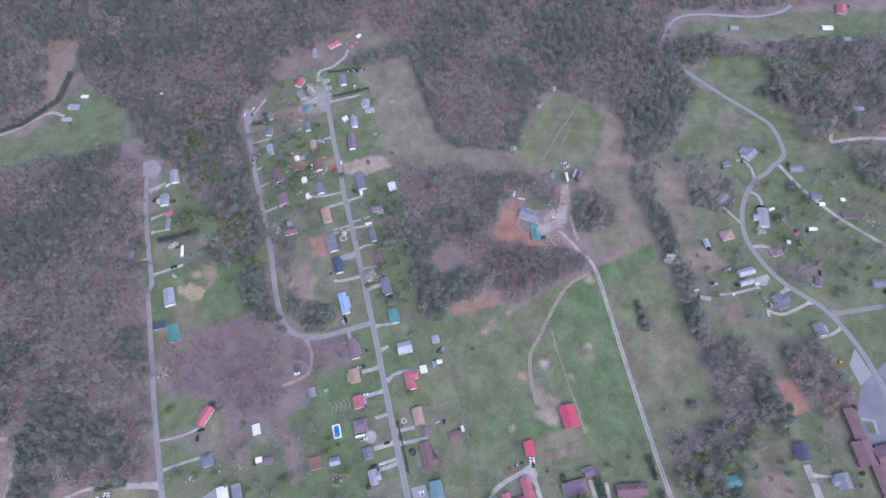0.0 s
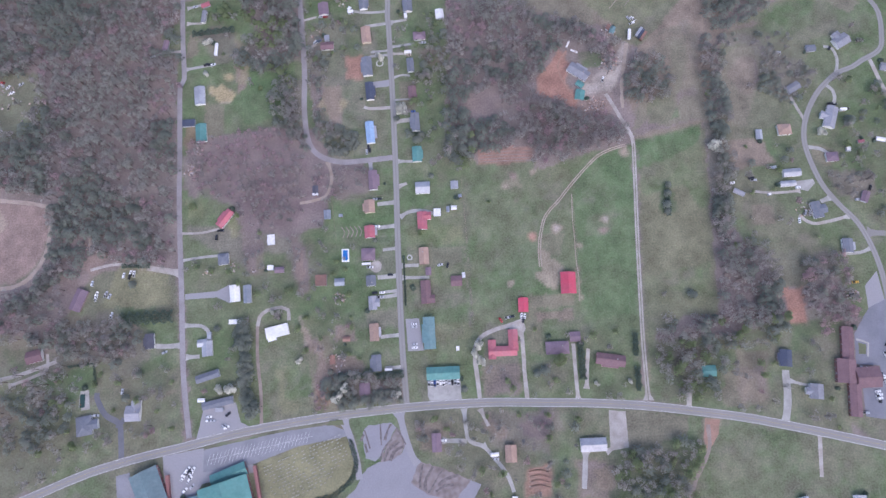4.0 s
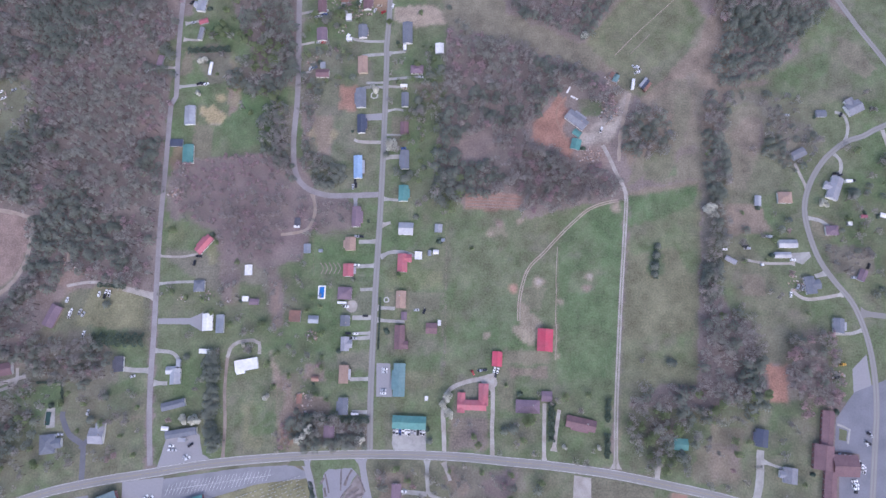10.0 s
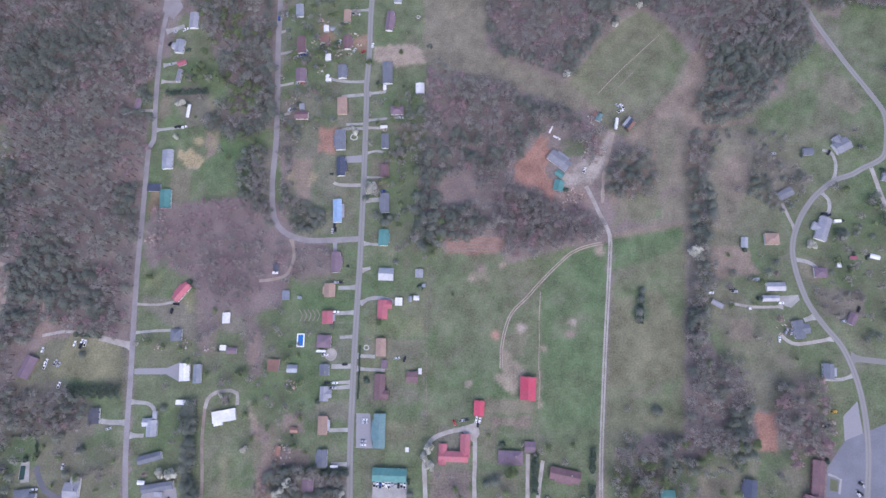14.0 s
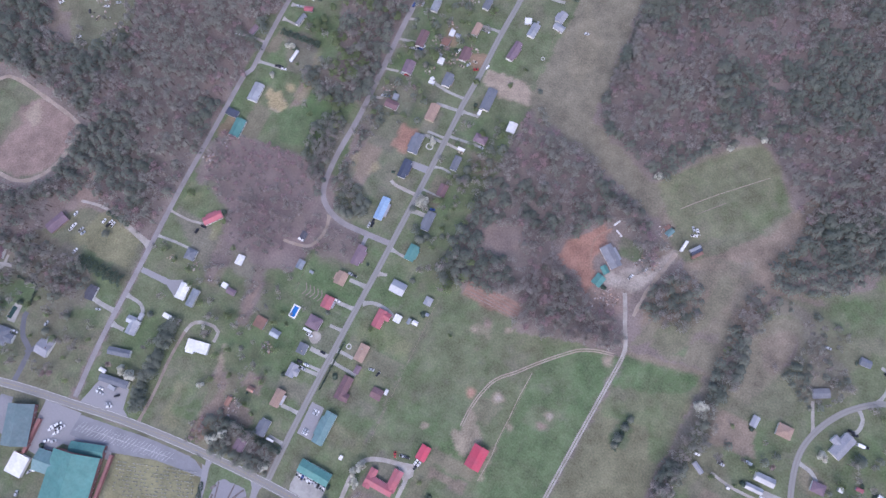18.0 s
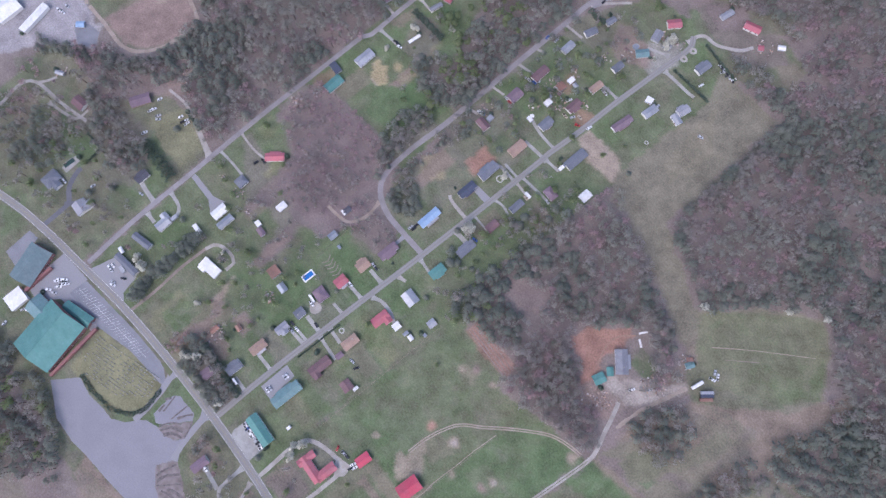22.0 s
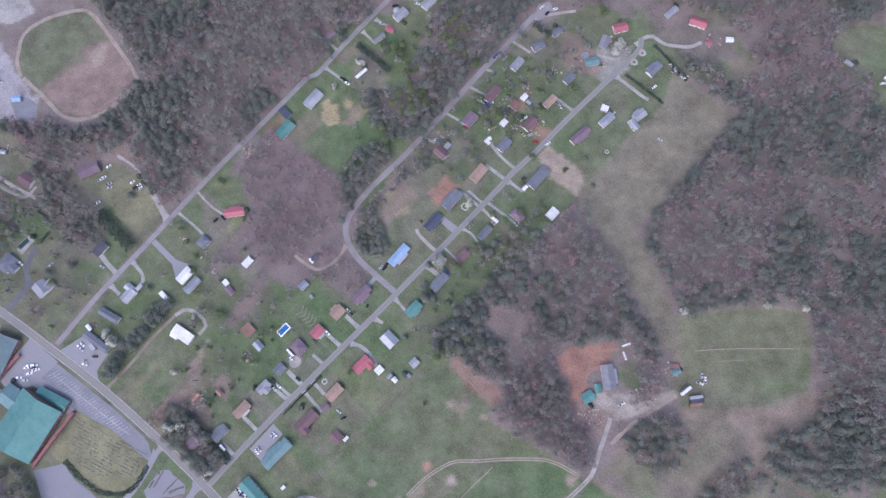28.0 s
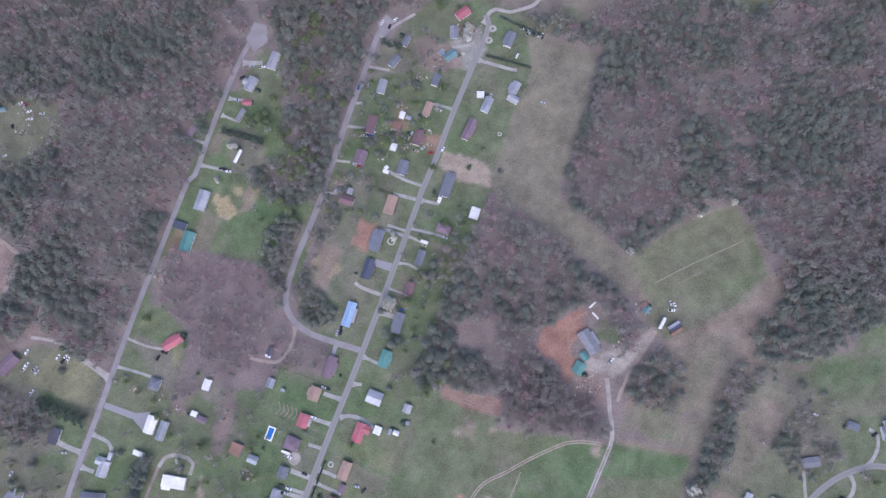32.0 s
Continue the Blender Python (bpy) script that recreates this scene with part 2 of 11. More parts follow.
def unit(name, mat):
    """A shared unit box with bevelled top edges, for small pieces scaled to size."""
    key = (name, mat)
    if key not in SHARED:
        bm = bmesh.new()
        bmesh.ops.create_cube(bm, size=1)
        bmesh.ops.bevel(bm, geom=bm.edges[:], offset=0.06, segments=1, affect="EDGES")
        me = bpy.data.meshes.new(name)
        bm.to_mesh(me)
        bm.free()
        me.materials.append(MATS[mat])
        SHARED[key] = me
    return SHARED[key]


def smooth(points, step=4.0):
    """A line through the points, rounded at its bends."""
    p = [Vector((*q, 0)) for q in points]
    p = [2 * p[0] - p[1]] + p + [2 * p[-1] - p[-2]]
    out = []
    for a, b, c, d in zip(p, p[1:], p[2:], p[3:]):
        n = max(1, int((c - b).length / step))
        for i in range(n):
            t = i / n
            out.append(0.5 * (2 * b + (c - a) * t + (2 * a - 5 * b + 4 * c - d) * t * t + (3 * b - a - 3 * c + d) * t ** 3))
    return out + [p[-2]]


def ribbon(name, points, width, z, mat, offset=0.0, wobble=0.0, thick=0.06, step=4.0, flare=0.0):
    """A strip of paving or paint of a given width along a line, with a real edge."""
    line = smooth(points, step)
    LINES.append((np.array([(p.x, p.y) for p in line]), width / 2))
    verts, faces = [], []
    n = len(line)
    for i, p in enumerate(line):
        d = (line[min(i + 1, n - 1)] - line[max(i - 1, 0)]).normalized()
        s = Vector((d.y, -d.x, 0))
        w = width / 2 * (1 + wobble * noise.noise(p * 0.11)) + flare * max(0.0, 1 - i * step / 7.0) ** 2
        w2 = width / 2 * (1 + wobble * noise.noise(p * 0.11 + Vector((50, 9, 0)))) + flare * max(0.0, 1 - i * step / 7.0) ** 2
        a, b = p + s * (offset - w), p + s * (offset + w2)
        verts += [(a.x, a.y, z), (b.x, b.y, z), (a.x, a.y, z - thick), (b.x, b.y, z - thick)]
        if i:
            k = 4 * i
            faces += [(k - 4, k - 3, k + 1, k), (k - 2, k - 4, k, k + 2), (k - 3, k - 1, k + 3, k + 1)]
    faces += [(0, 2, 3, 1), (4 * n - 4, 4 * n - 3, 4 * n - 1, 4 * n - 2)]
    return mesh_of(name, verts, faces, mat)


def road(name, label, points, width, mat, z=0.05, wobble=0.02, category="road", step=4.0, flare=0.0):
    if category == "driveway":
        a, b = Vector(points[0]), Vector(points[1])
        points, flare, step, z = [tuple(a + (a - b).normalized() * 1.6)] + list(points), flare or 1.3, 1.5, z + 0.003 * (len(LINES) % 9)
    ob = new(name, ribbon(name, points, width, z, mat, wobble=wobble, step=step, flare=flare))
    return tagged(ob, label, category, kind="structure")


def wheel_tracks(parent, points, offsets, width, z):
    """Paler strips where tyres have polished the surface of a road."""
    for off in offsets:
        ob = new("worn_strip", ribbon("worn_strip", points, width, z, "asphalt_worn", offset=off, wobble=0.3, thick=0.004))
        ob.parent = parent


def slab(name, label, points, mat, z=0.06, category="pavement", rough=0.35):
    """A paved or bare area with an uneven outline."""
    CLEAR.append(points)
    pts = []
    n = len(points)
    for i in range(n):
        a, b = Vector((*points[i], 0)), Vector((*points[(i + 1) % n], 0))
        k = max(1, int((b - a).length / 2.5))
        for j in range(k):
            p = a.lerp(b, j / k)
            pts.append(p + Vector((noise.noise(p * 0.3), noise.noise(p * 0.3 + Vector((7, 3, 1))), 0)) * rough)
    m = len(pts)
    verts = [(p.x, p.y, z) for p in pts] + [(p.x, p.y, z - 0.08) for p in pts]
    faces = [tuple(range(m))] + [(i, m + i, m + (i + 1) % m, (i + 1) % m) for i in range(m)]
    area = sum(pts[i].x * pts[(i + 1) % m].y - pts[(i + 1) % m].x * pts[i].y for i in range(m))
    if area < 0:
        faces = [tuple(reversed(f)) for f in faces]
    bm = bmesh.new()
    vs = [bm.verts.new(v) for v in verts]
    for f in faces:
        bm.faces.new([vs[i] for i in f])
    bm.normal_update()
    bmesh.ops.triangulate(bm, faces=[f for f in bm.faces if len(f.verts) > 4])
    me = bpy.data.meshes.new(name)
    bm.to_mesh(me)
    bm.free()
    me.materials.append(MATS[mat])
    ob = new(name, me)
    return tagged(ob, label, category, kind="structure")


def roof_slope(l, w, rise, h, side, mat, over=0.4, hip=0.0):
    """One thick roof slope; its own x runs along the ridge, y down the slope."""
    e = w / 2 + over
    drop = rise * over / (w / 2)
    x0, x1 = -l / 2 - over, l / 2 + over
    th = 0.18
    v = []
    for z in (0, -th):
        v += [(x0, side * e, h - drop + z), (x1, side * e, h - drop + z), (x1 - hip, 0, h + rise + z), (x0 + hip, 0, h + rise + z)]
    f = [(0, 1, 2, 3), (7, 6, 5, 4), (0, 4, 5, 1), (1, 5, 6, 2), (2, 6, 7, 3), (3, 7, 4, 0)]
    if side > 0:
        f = [tuple(reversed(q)) for q in f]
    return mesh_of("roof_panel", v, f, mat)


def hip_end(l, w, rise, h, end, mat, over, hip):
    e = w / 2 + over
    drop = rise * over / (w / 2)
    x = end * (l / 2 + over)
    v = [(x, -e, h - drop), (x, e, h - drop), (x - end * hip, 0, h + rise), (x, -e, h - drop - 0.18), (x, e, h - drop - 0.18), (x - end * hip, 0, h + rise - 0.18)]
    f = [(0, 1, 2), (3, 5, 4), (0, 3, 4, 1), (1, 4, 5, 2), (2, 5, 3, 0)]
    if end < 0:
        f = [tuple(reversed(q)) for q in f]
    return mesh_of("roof_panel", v, f, mat)


def gable_block(parent, l, w, h, rise, roof, wall, loc=(0, 0, 0), rot=0.0, over=0.4, hip=False, windows=True):
    """Walls with gables, two roof slopes, ridge cap, door and windows, as parts of a building."""
    run = min(w / 2 + over, l / 2 - 0.5) if hip else 0.0
    if hip:
        wallm = boxes_mesh("wall", wall, [(-l / 2, -w / 2, 0, l / 2, w / 2, h)])
    else:
        v = [(-l / 2, -w / 2, 0), (l / 2, -w / 2, 0), (l / 2, w / 2, 0), (-l / 2, w / 2, 0), (-l / 2, -w / 2, h), (l / 2, -w / 2, h), (l / 2, w / 2, h), (-l / 2, w / 2, h), (-l / 2, 0, h + rise - 0.2), (l / 2, 0, h + rise - 0.2)]
        wallm = mesh_of("wall", v, [(0, 1, 5, 4), (2, 3, 7, 6), (1, 2, 6, 9, 5), (3, 0, 4, 8, 7)], wall)
    cr, sr = math.cos(rot), math.sin(rot)

    def at(px, py, pz):
        return (loc[0] + px * cr - py * sr, loc[1] + px * sr + py * cr, loc[2] + pz)

    part("wall", wallm, parent, loc=loc, rot=rot)
    for side in (-1, 1):
        part("roof_panel", roof_slope(l, w, rise, h + 0.02, side, roof, over, run), parent, loc=loc, rot=rot)
    if hip:
        for end in (-1, 1):
            part("roof_panel", hip_end(l, w, rise, h + 0.02, end, roof, over, run), parent, loc=loc, rot=rot)
    part("ridge_cap", unit("ridge_cap", roof), parent, loc=at(0, 0, h + rise + 0.03), rot=rot, scale=(l + 2 * over - 2 * run, 0.35, 0.1))
    if windows:
        for side in (-1, 1):
            k = max(2, int(l / 4))
            for i in range(k):
                px = (i + 0.5) / k * l - l / 2
                if side == -1 and i == k // 2:
                    part("door", unit("door", "door_paint"), parent, loc=at(px, side * w / 2, 1.05), rot=rot, scale=(0.95, 0.12, 2.1))
                else:
                    win = part("window", unit("window", "trim_white"), parent, loc=at(px, side * w / 2, 1.55), rot=rot, scale=(1.3, 0.1, 1.3))
                    part("pane", unit("pane", "glass_dark"), win, scale=(0.82, 1.3, 0.82))


def house(label, x, y, l, w, yaw, roof, wall="siding_white", h=2.9, pitch=0.36, hip=False, chimney=False, porch=0.0, wing=None, category="house", name="house", windows=True, group=""):
    """A small building with a ridge along its own x; porch: depth of a lower roof on posts along one side; wing: a cross gable (offset, length, width)."""
    ob = thing(name, label, category, x, y, yaw, group)
    SPOTS.append((x, y, 0.5 * math.hypot(l, w)))
    rise = pitch * w / 2
    gable_block(ob, l, w, h, rise, roof, wall, hip=hip, windows=windows)
    if chimney:
        ch = part("chimney", unit("chimney", "brick_red"), ob, "red brick chimney", loc=(l * 0.22, w * 0.12, h + rise * 0.9), scale=(0.9, 0.7, 1.6))
        part("cap", unit("cap", "concrete"), ch, loc=(0, 0, 0.52), scale=(1.15, 1.15, 0.1))
    if porch:
        side = 1 if porch > 0 else -1
        d = abs(porch)
        v = []
        for z in (0, -0.12):
            v += [(-l * 0.3, side * (w / 2 + 0.3), h - 0.25 + z), (l * 0.3, side * (w / 2 + 0.3), h - 0.25 + z), (l * 0.3, side * (w / 2 + d), h - 0.7 + z), (-l * 0.3, side * (w / 2 + d), h - 0.7 + z)]
        f = [(0, 1, 2, 3), (7, 6, 5, 4), (0, 4, 5, 1), (1, 5, 6, 2), (2, 6, 7, 3), (3, 7, 4, 0)]
        if side < 0:
            f = [tuple(reversed(q)) for q in f]
        part("porch_roof", mesh_of("porch_roof", v, [tuple(reversed(q)) for q in f], "metal_pale" if d > 2.1 else roof), ob)
        for i in range(3):
            part("post", unit("post", "trim_white"), ob, loc=(l * (-0.28 + 0.28 * i), side * (w / 2 + d - 0.2), (h - 0.8) / 2), scale=(0.15, 0.15, h - 0.8))
        part("porch_floor", unit("porch_floor", "wood_grey"), ob, loc=(0, side * (w / 2 + d / 2), 0.2), scale=(l * 0.6, d, 0.4))
    if wing:
        off, wl, ww = wing
        side = 1 if wl > 0 else -1
        gable_block(ob, abs(wl) + w / 2, ww, h - 0.1, pitch * ww / 2, roof, wall, loc=(off, side * (w / 4 + abs(wl) / 2), 0), rot=radians(90), windows=False)
    return ob


def shed(label, x, y, l, w, yaw, roof, wall="siding_grey", h=2.3, pitch=0.3, name="shed", category="shed", group=""):
    return house(label, x, y, l, w, yaw, roof, wall, h, pitch, category=category, name=name, windows=False, group=group)


def flat_block(label, x, y, l, w, yaw, roof, wall="siding_grey", h=2.6, name="shed", category="shed"):
    """A low box with an almost flat roof sheet that stands over its walls, a door and a fascia."""
    ob = thing(name, label, category, x, y, yaw)
    SPOTS.append((x, y, 0.5 * math.hypot(l, w)))
    part("wall", boxes_mesh("wall", wall, [(-l / 2, -w / 2, 0, l / 2, w / 2, h)]), ob)
    part("roof", boxes_mesh("roof", roof, [(-l / 2 - 0.2, -w / 2 - 0.2, h, l / 2 + 0.2, w / 2 + 0.2, h + 0.16)]), ob)
    part("door", unit("door", "door_paint"), ob, loc=(l * 0.2, -w / 2, 1.0), scale=(0.9, 0.12, 2.0))
    return ob


# ---------------------------------------------------------------- vehicles
def loft(sections, mat, name):
    """A closed shell through rectangles (x, half width, z low, z high)."""
    v, f = [], []
    for x, hw, z0, z1 in sections:
        v += [(x, -hw, z0), (x, hw, z0), (x, hw * 0.96, z1), (x, -hw * 0.96, z1)]
    n = len(sections)
    for i in range(n - 1):
        a, b = 4 * i, 4 * i + 4
        for j in range(4):
            k = (j + 1) % 4
            f.append((a + j, a + k, b + k, b + j))
    f += [(3, 2, 1, 0), tuple(4 * n - 4 + j for j in range(4))]
    return mesh_of(name, v, f, mat)


def wheel_mesh():
    if "wheel" not in SHARED:
        bm = bmesh.new()
        bmesh.ops.create_cone(bm, cap_ends=True, segments=12, radius1=0.34, radius2=0.34, depth=0.24, matrix=Matrix.Rotation(radians(90), 4, "X"))
        me = bpy.data.meshes.new("wheel")
        bm.to_mesh(me)
        bm.free()
        me.materials.append(MATS["rubber"])
        SHARED["wheel"] = me
    return SHARED["wheel"]


FORMS = {
    "car": dict(body=[(-2.3, 0.8, 0.4, 0.75), (-2.1, 0.9, 0.25, 0.92), (1.0, 0.92, 0.25, 0.95), (2.1, 0.88, 0.25, 0.82), (2.35, 0.75, 0.35, 0.62)],
                glass=[(-1.75, 0.74, 0.9, 0.95), (-1.1, 0.7, 0.9, 1.38), (0.2, 0.7, 0.9, 1.4), (1.0, 0.72, 0.9, 0.96)],
                top=(-1.15, 0.25, 0.68, 1.36, 1.45), axle=1.42, w=0.84),
    "suv": dict(body=[(-2.35, 0.85, 0.45, 0.95), (-2.25, 0.93, 0.3, 1.1), (1.0, 0.95, 0.3, 1.1), (2.2, 0.92, 0.3, 1.0), (2.4, 0.8, 0.4, 0.75)],
                glass=[(-2.2, 0.82, 1.05, 1.1), (-1.95, 0.78, 1.05, 1.68), (0.1, 0.78, 1.05, 1.7), (0.95, 0.8, 1.05, 1.12)],
                top=(-2.0, 0.15, 0.77, 1.66, 1.76), axle=1.45, w=0.86),
    "pickup": dict(body=[(-2.8, 0.92, 0.45, 1.0), (-2.7, 0.95, 0.35, 1.05), (1.3, 0.96, 0.35, 1.08), (2.5, 0.93, 0.35, 1.02), (2.75, 0.82, 0.45, 0.8)],
                   glass=[(-0.65, 0.82, 1.0, 1.08), (-0.5, 0.78, 1.0, 1.68), (0.6, 0.78, 1.0, 1.7), (1.35, 0.8, 1.0, 1.1)],
                   top=(-0.55, 0.65, 0.77, 1.66, 1.76), axle=1.75, w=0.88),
}
FLEET = {}


def vehicle(kind, color, x, y, yaw, label, group=""):
    """A parked vehicle: body, glasshouse, roof, four wheels (and a load bed on a pickup)."""
    key = (kind, color)
    if key not in FLEET:
        spec = FORMS[kind]
        ob = thing(kind if kind != "car" else "car", label, "pickup truck" if kind == "pickup" else "car", x, y, yaw, group)
        part("body", loft(spec["body"], "car_" + color, "body"), ob)
        part("glasshouse", loft(spec["glass"], "glass_dark", "glasshouse"), ob, "dark window glass")
        a, b, hw, z0, z1 = spec["top"]
        part("roof", boxes_mesh("roof", "car_" + color, [(a, -hw, z0, b, hw, z1)]), ob)
        if kind == "pickup":
            part("load_bed", boxes_mesh("load_bed", "rubber", [(-2.6, -0.78, 1.0, -0.8, 0.78, 1.075)]), ob, "dark open load bed")
        for sx in (-1, 1):
            for sy in (-1, 1):
                part("wheel", wheel_mesh(), ob, loc=(sx * spec["axle"], sy * spec["w"], 0.34))
        for sy in (-1, 1):
            part("headlight", unit("headlight", "trim_white"), ob, loc=(spec["body"][-1][0] - 0.06, sy * 0.6, 0.68), scale=(0.12, 0.3, 0.14))
        FLEET[key] = ob
        return ob
    ob = copy_thing(FLEET[key], pose(x, y, 0, 0, 0, yaw))
    return tagged(ob, label, group=group)


# ---------------------------------------------------------------- plants
def crown_points(rng, kind, r, h, dense=1.0):
    """Small leaf or twig triangles that fill an uneven crown of radius r between the trunk's fork and height h."""
    tris = []
    if kind == "bare":
        lobes = [(rng.uniform(-0.55, 0.55) * r, rng.uniform(-0.55, 0.55) * r, h * rng.uniform(0.55, 0.82), r * rng.uniform(0.35, 0.6)) for _ in range(7)]
        for i in range(int(110 * dense)):
            cx, cy, cz, lr = lobes[i % 7]
            a, e = rng.uniform(0, 6.283), rng.uniform(-0.25, 1.35)
            d = np.array([math.cos(a) * math.cos(e), math.sin(a) * math.cos(e), math.sin(e)])
            if i % 2:
                # a spray of twigs at the outside of the crown
                c = np.array([cx, cy, cz]) + d * lr * rng.uniform(0.75, 1.05)
                u = np.cross(d, rng.normal(0, 1, 3))
                u *= rng.uniform(0.4, 0.7) / (np.linalg.norm(u) + 1e-6) / dense ** 0.4
                v = np.cross(d + rng.normal(0, 0.3, 3), u)
                tris.append((c - u - v * 0.5, c + u - v * 0.5, c + v))
                continue
            p = np.array([cx, cy, cz]) + d * lr * rng.uniform(0.0, 0.35)
            q = p + (d + rng.normal(0, 0.25, 3)) * lr * rng.uniform(0.7, 1.2)
            s = np.cross(d, rng.normal(0, 1, 3))
            s = s / (np.linalg.norm(s) + 1e-6) * rng.uniform(0.09, 0.19) / dense ** 0.4
            tris.append((p - s, p + s, q))
    elif kind == "pine":
        for i in range(int(90 * dense)):
            u = rng.uniform(0, 1) ** 0.7
            z = h * (1 - 0.62 * u)
            rr = r * (0.12 + 0.9 * u) * rng.uniform(0.35, 1.1)
            a = rng.uniform(0, 6.283)
            c = np.array([math.cos(a) * rr, math.sin(a) * rr, z])
            out = np.array([math.cos(a), math.sin(a), -0.35])
            side = np.array([-math.sin(a), math.cos(a), 0]) * rng.uniform(0.3, 0.6)
            tris.append((c - side, c + side, c + out * rng.uniform(0.8, 1.6)))
    else:
        k = int((110 if kind == "leafy" else 80) * dense)
        lobes = [(rng.uniform(-0.55, 0.55) * r, rng.uniform(-0.55, 0.55) * r, h * rng.uniform(0.5, 0.8), r * rng.uniform(0.4, 0.65)) for _ in range(7)]
        for i in range(k):
            cx, cy, cz, lr = lobes[i % 7]
            d = rng.normal(0, 1, 3)
            d /= np.linalg.norm(d)
            c = np.array([cx, cy, cz]) + d * lr * rng.uniform(0.6, 1.05)
            u = rng.normal(0, 1, 3)
            v = np.cross(u, d + rng.normal(0, 0.4, 3))
            s = rng.uniform(0.5, 0.95)
            u, v = u / np.linalg.norm(u) * s, v / (np.linalg.norm(v) + 1e-6) * s
            tris.append((c + u, c - u * 0.5 + v, c - u * 0.5 - v))
    return np.array(tris)


def trunk_geometry(rng, r, h, limbs=6):
    """A tapered trunk and a few rising limbs, four-sided."""
    v, f = [], []

    def stick(a, b, ra, rb):
        a, b = np.array(a, float), np.array(b, float)
        d = (b - a) / np.linalg.norm(b - a)
        u = np.cross(d, (0.3, 1, 0.2))
        u /= np.linalg.norm(u)
        w = np.cross(d, u)
        k = len(v)
        for c, rr in ((a, ra), (b, rb)):
            v.extend([tuple(c + u * rr), tuple(c + w * rr), tuple(c - u * rr), tuple(c - w * rr)])
        f.extend([(k + j, k + (j + 1) % 4, k + 4 + (j + 1) % 4, k + 4 + j) for j in range(4)])

    stick((0, 0, 0), (0, 0, h * 0.45), 0.03 * h, 0.02 * h)
    stick((0, 0, h * 0.45), (rng.uniform(-0.3, 0.3), rng.uniform(-0.3, 0.3), h * 0.9), 0.02 * h, 0.006 * h)
    for i in range(limbs):
        a = 6.283 * i / max(limbs, 1) + rng.uniform(-0.4, 0.4)
        z = h * rng.uniform(0.35, 0.6)
        e = r * rng.uniform(0.55, 0.9)
        stick((0, 0, z), (math.cos(a) * e, math.sin(a) * e, z + h * rng.uniform(0.15, 0.3)), 0.014 * h, 0.004 * h)
    return v, f


TREE_KINDS = {"bare": ("bare", 4.2, 11.0, "bare_twigs"), "pale": ("bare", 4.2, 11.0, "pale_twigs"), "maple": ("bare", 3.6, 8.5, "red_twigs"), "pine": ("pine", 4.0, 9.0, "pine_needles"),
              "green": ("leafy", 3.8, 9.0, "spring_leaves"), "blossom": ("leafy", 3.4, 6.5, "blossom"), "shrub": ("bush", 1.7, 1.8, "hedge_leaves")}
CROWNS = {}


def crown_set(kind, dense=1.0):
    if (kind, dense) not in CROWNS:
        form, r, h, mat = TREE_KINDS[kind]
        rng = np.random.default_rng(len(CROWNS) + 11)
        out = []
        for _ in range(5):
            tris = crown_points(rng, form, r, h, dense)
            face = np.cross(tris[:, 1] - tris[:, 0], tris[:, 2] - tris[:, 0])
            turned = (face * (crown_normals(tris, h).mean(1) + np.array([0, 0, 0.8]))).sum(-1) < 0
            tris[turned] = tris[turned][:, ::-1]
            trunk = trunk_geometry(rng, r, h, 0 if form in ("pine", "bush") else 6)
            out.append((tris, trunk))
        CROWNS[(kind, dense)] = out
    return CROWNS[(kind, dense)]


def tree(kind, x, y, size, yaw, label, category="tree", name="tree"):
    """A single tree or shrub: trunk with limbs, crown of many small pieces."""
    i = int(abs(x * 7 + y * 13)) % 5
    key = ("tree", kind, i)
    if key not in SHARED:
        tris, (tv, tf) = crown_set(kind, 2.6)[i]
        crown = soften(raw_mesh("crown", tris.reshape(-1, 3), np.arange(3 * len(tris)).reshape(-1, 3), TREE_KINDS[kind][3]), crown_normals(tris, TREE_KINDS[kind][2]).reshape(-1, 3))
        SHARED[key] = (crown, mesh_of("trunk", tv, tf, "bark"))
    crown, trunk = SHARED[key]
    ob = thing(name, label, category, x, y, yaw)
    ob.scale = (size, size, size * 0.95)
    part("crown", crown, ob)
    part("trunk", trunk, ob)
    return ob


def inside(px, py, poly):
    hit = np.zeros(px.shape, bool)
    n = len(poly)
    for i in range(n):
        (x0, y0), (x1, y1) = poly[i], poly[(i + 1) % n]
        if y0 == y1:
            continue
        c = ((y0 > py) != (y1 > py)) & (px < (x1 - x0) * (py - y0) / (y1 - y0) + x0)
        hit ^= c
    return hit


def value_noise(x, y, size, seed):
    """Smooth noise from 0 to 1 over the plan, one value each cell of the given size."""
    table = np.random.default_rng(seed).random((257, 257))
    u, v = x / size + 1000.5, y / size + 1000.5
    i, j = np.floor(u).astype(int), np.floor(v).astype(int)
    a, b = u - i, v - j
    a, b = a * a * (3 - 2 * a), b * b * (3 - 2 * b)
    i, j = i % 256, j % 256
    return (table[i, j] * (1 - a) + table[i + 1, j] * a) * (1 - b) + (table[i, j + 1] * (1 - a) + table[i + 1, j + 1] * a) * b


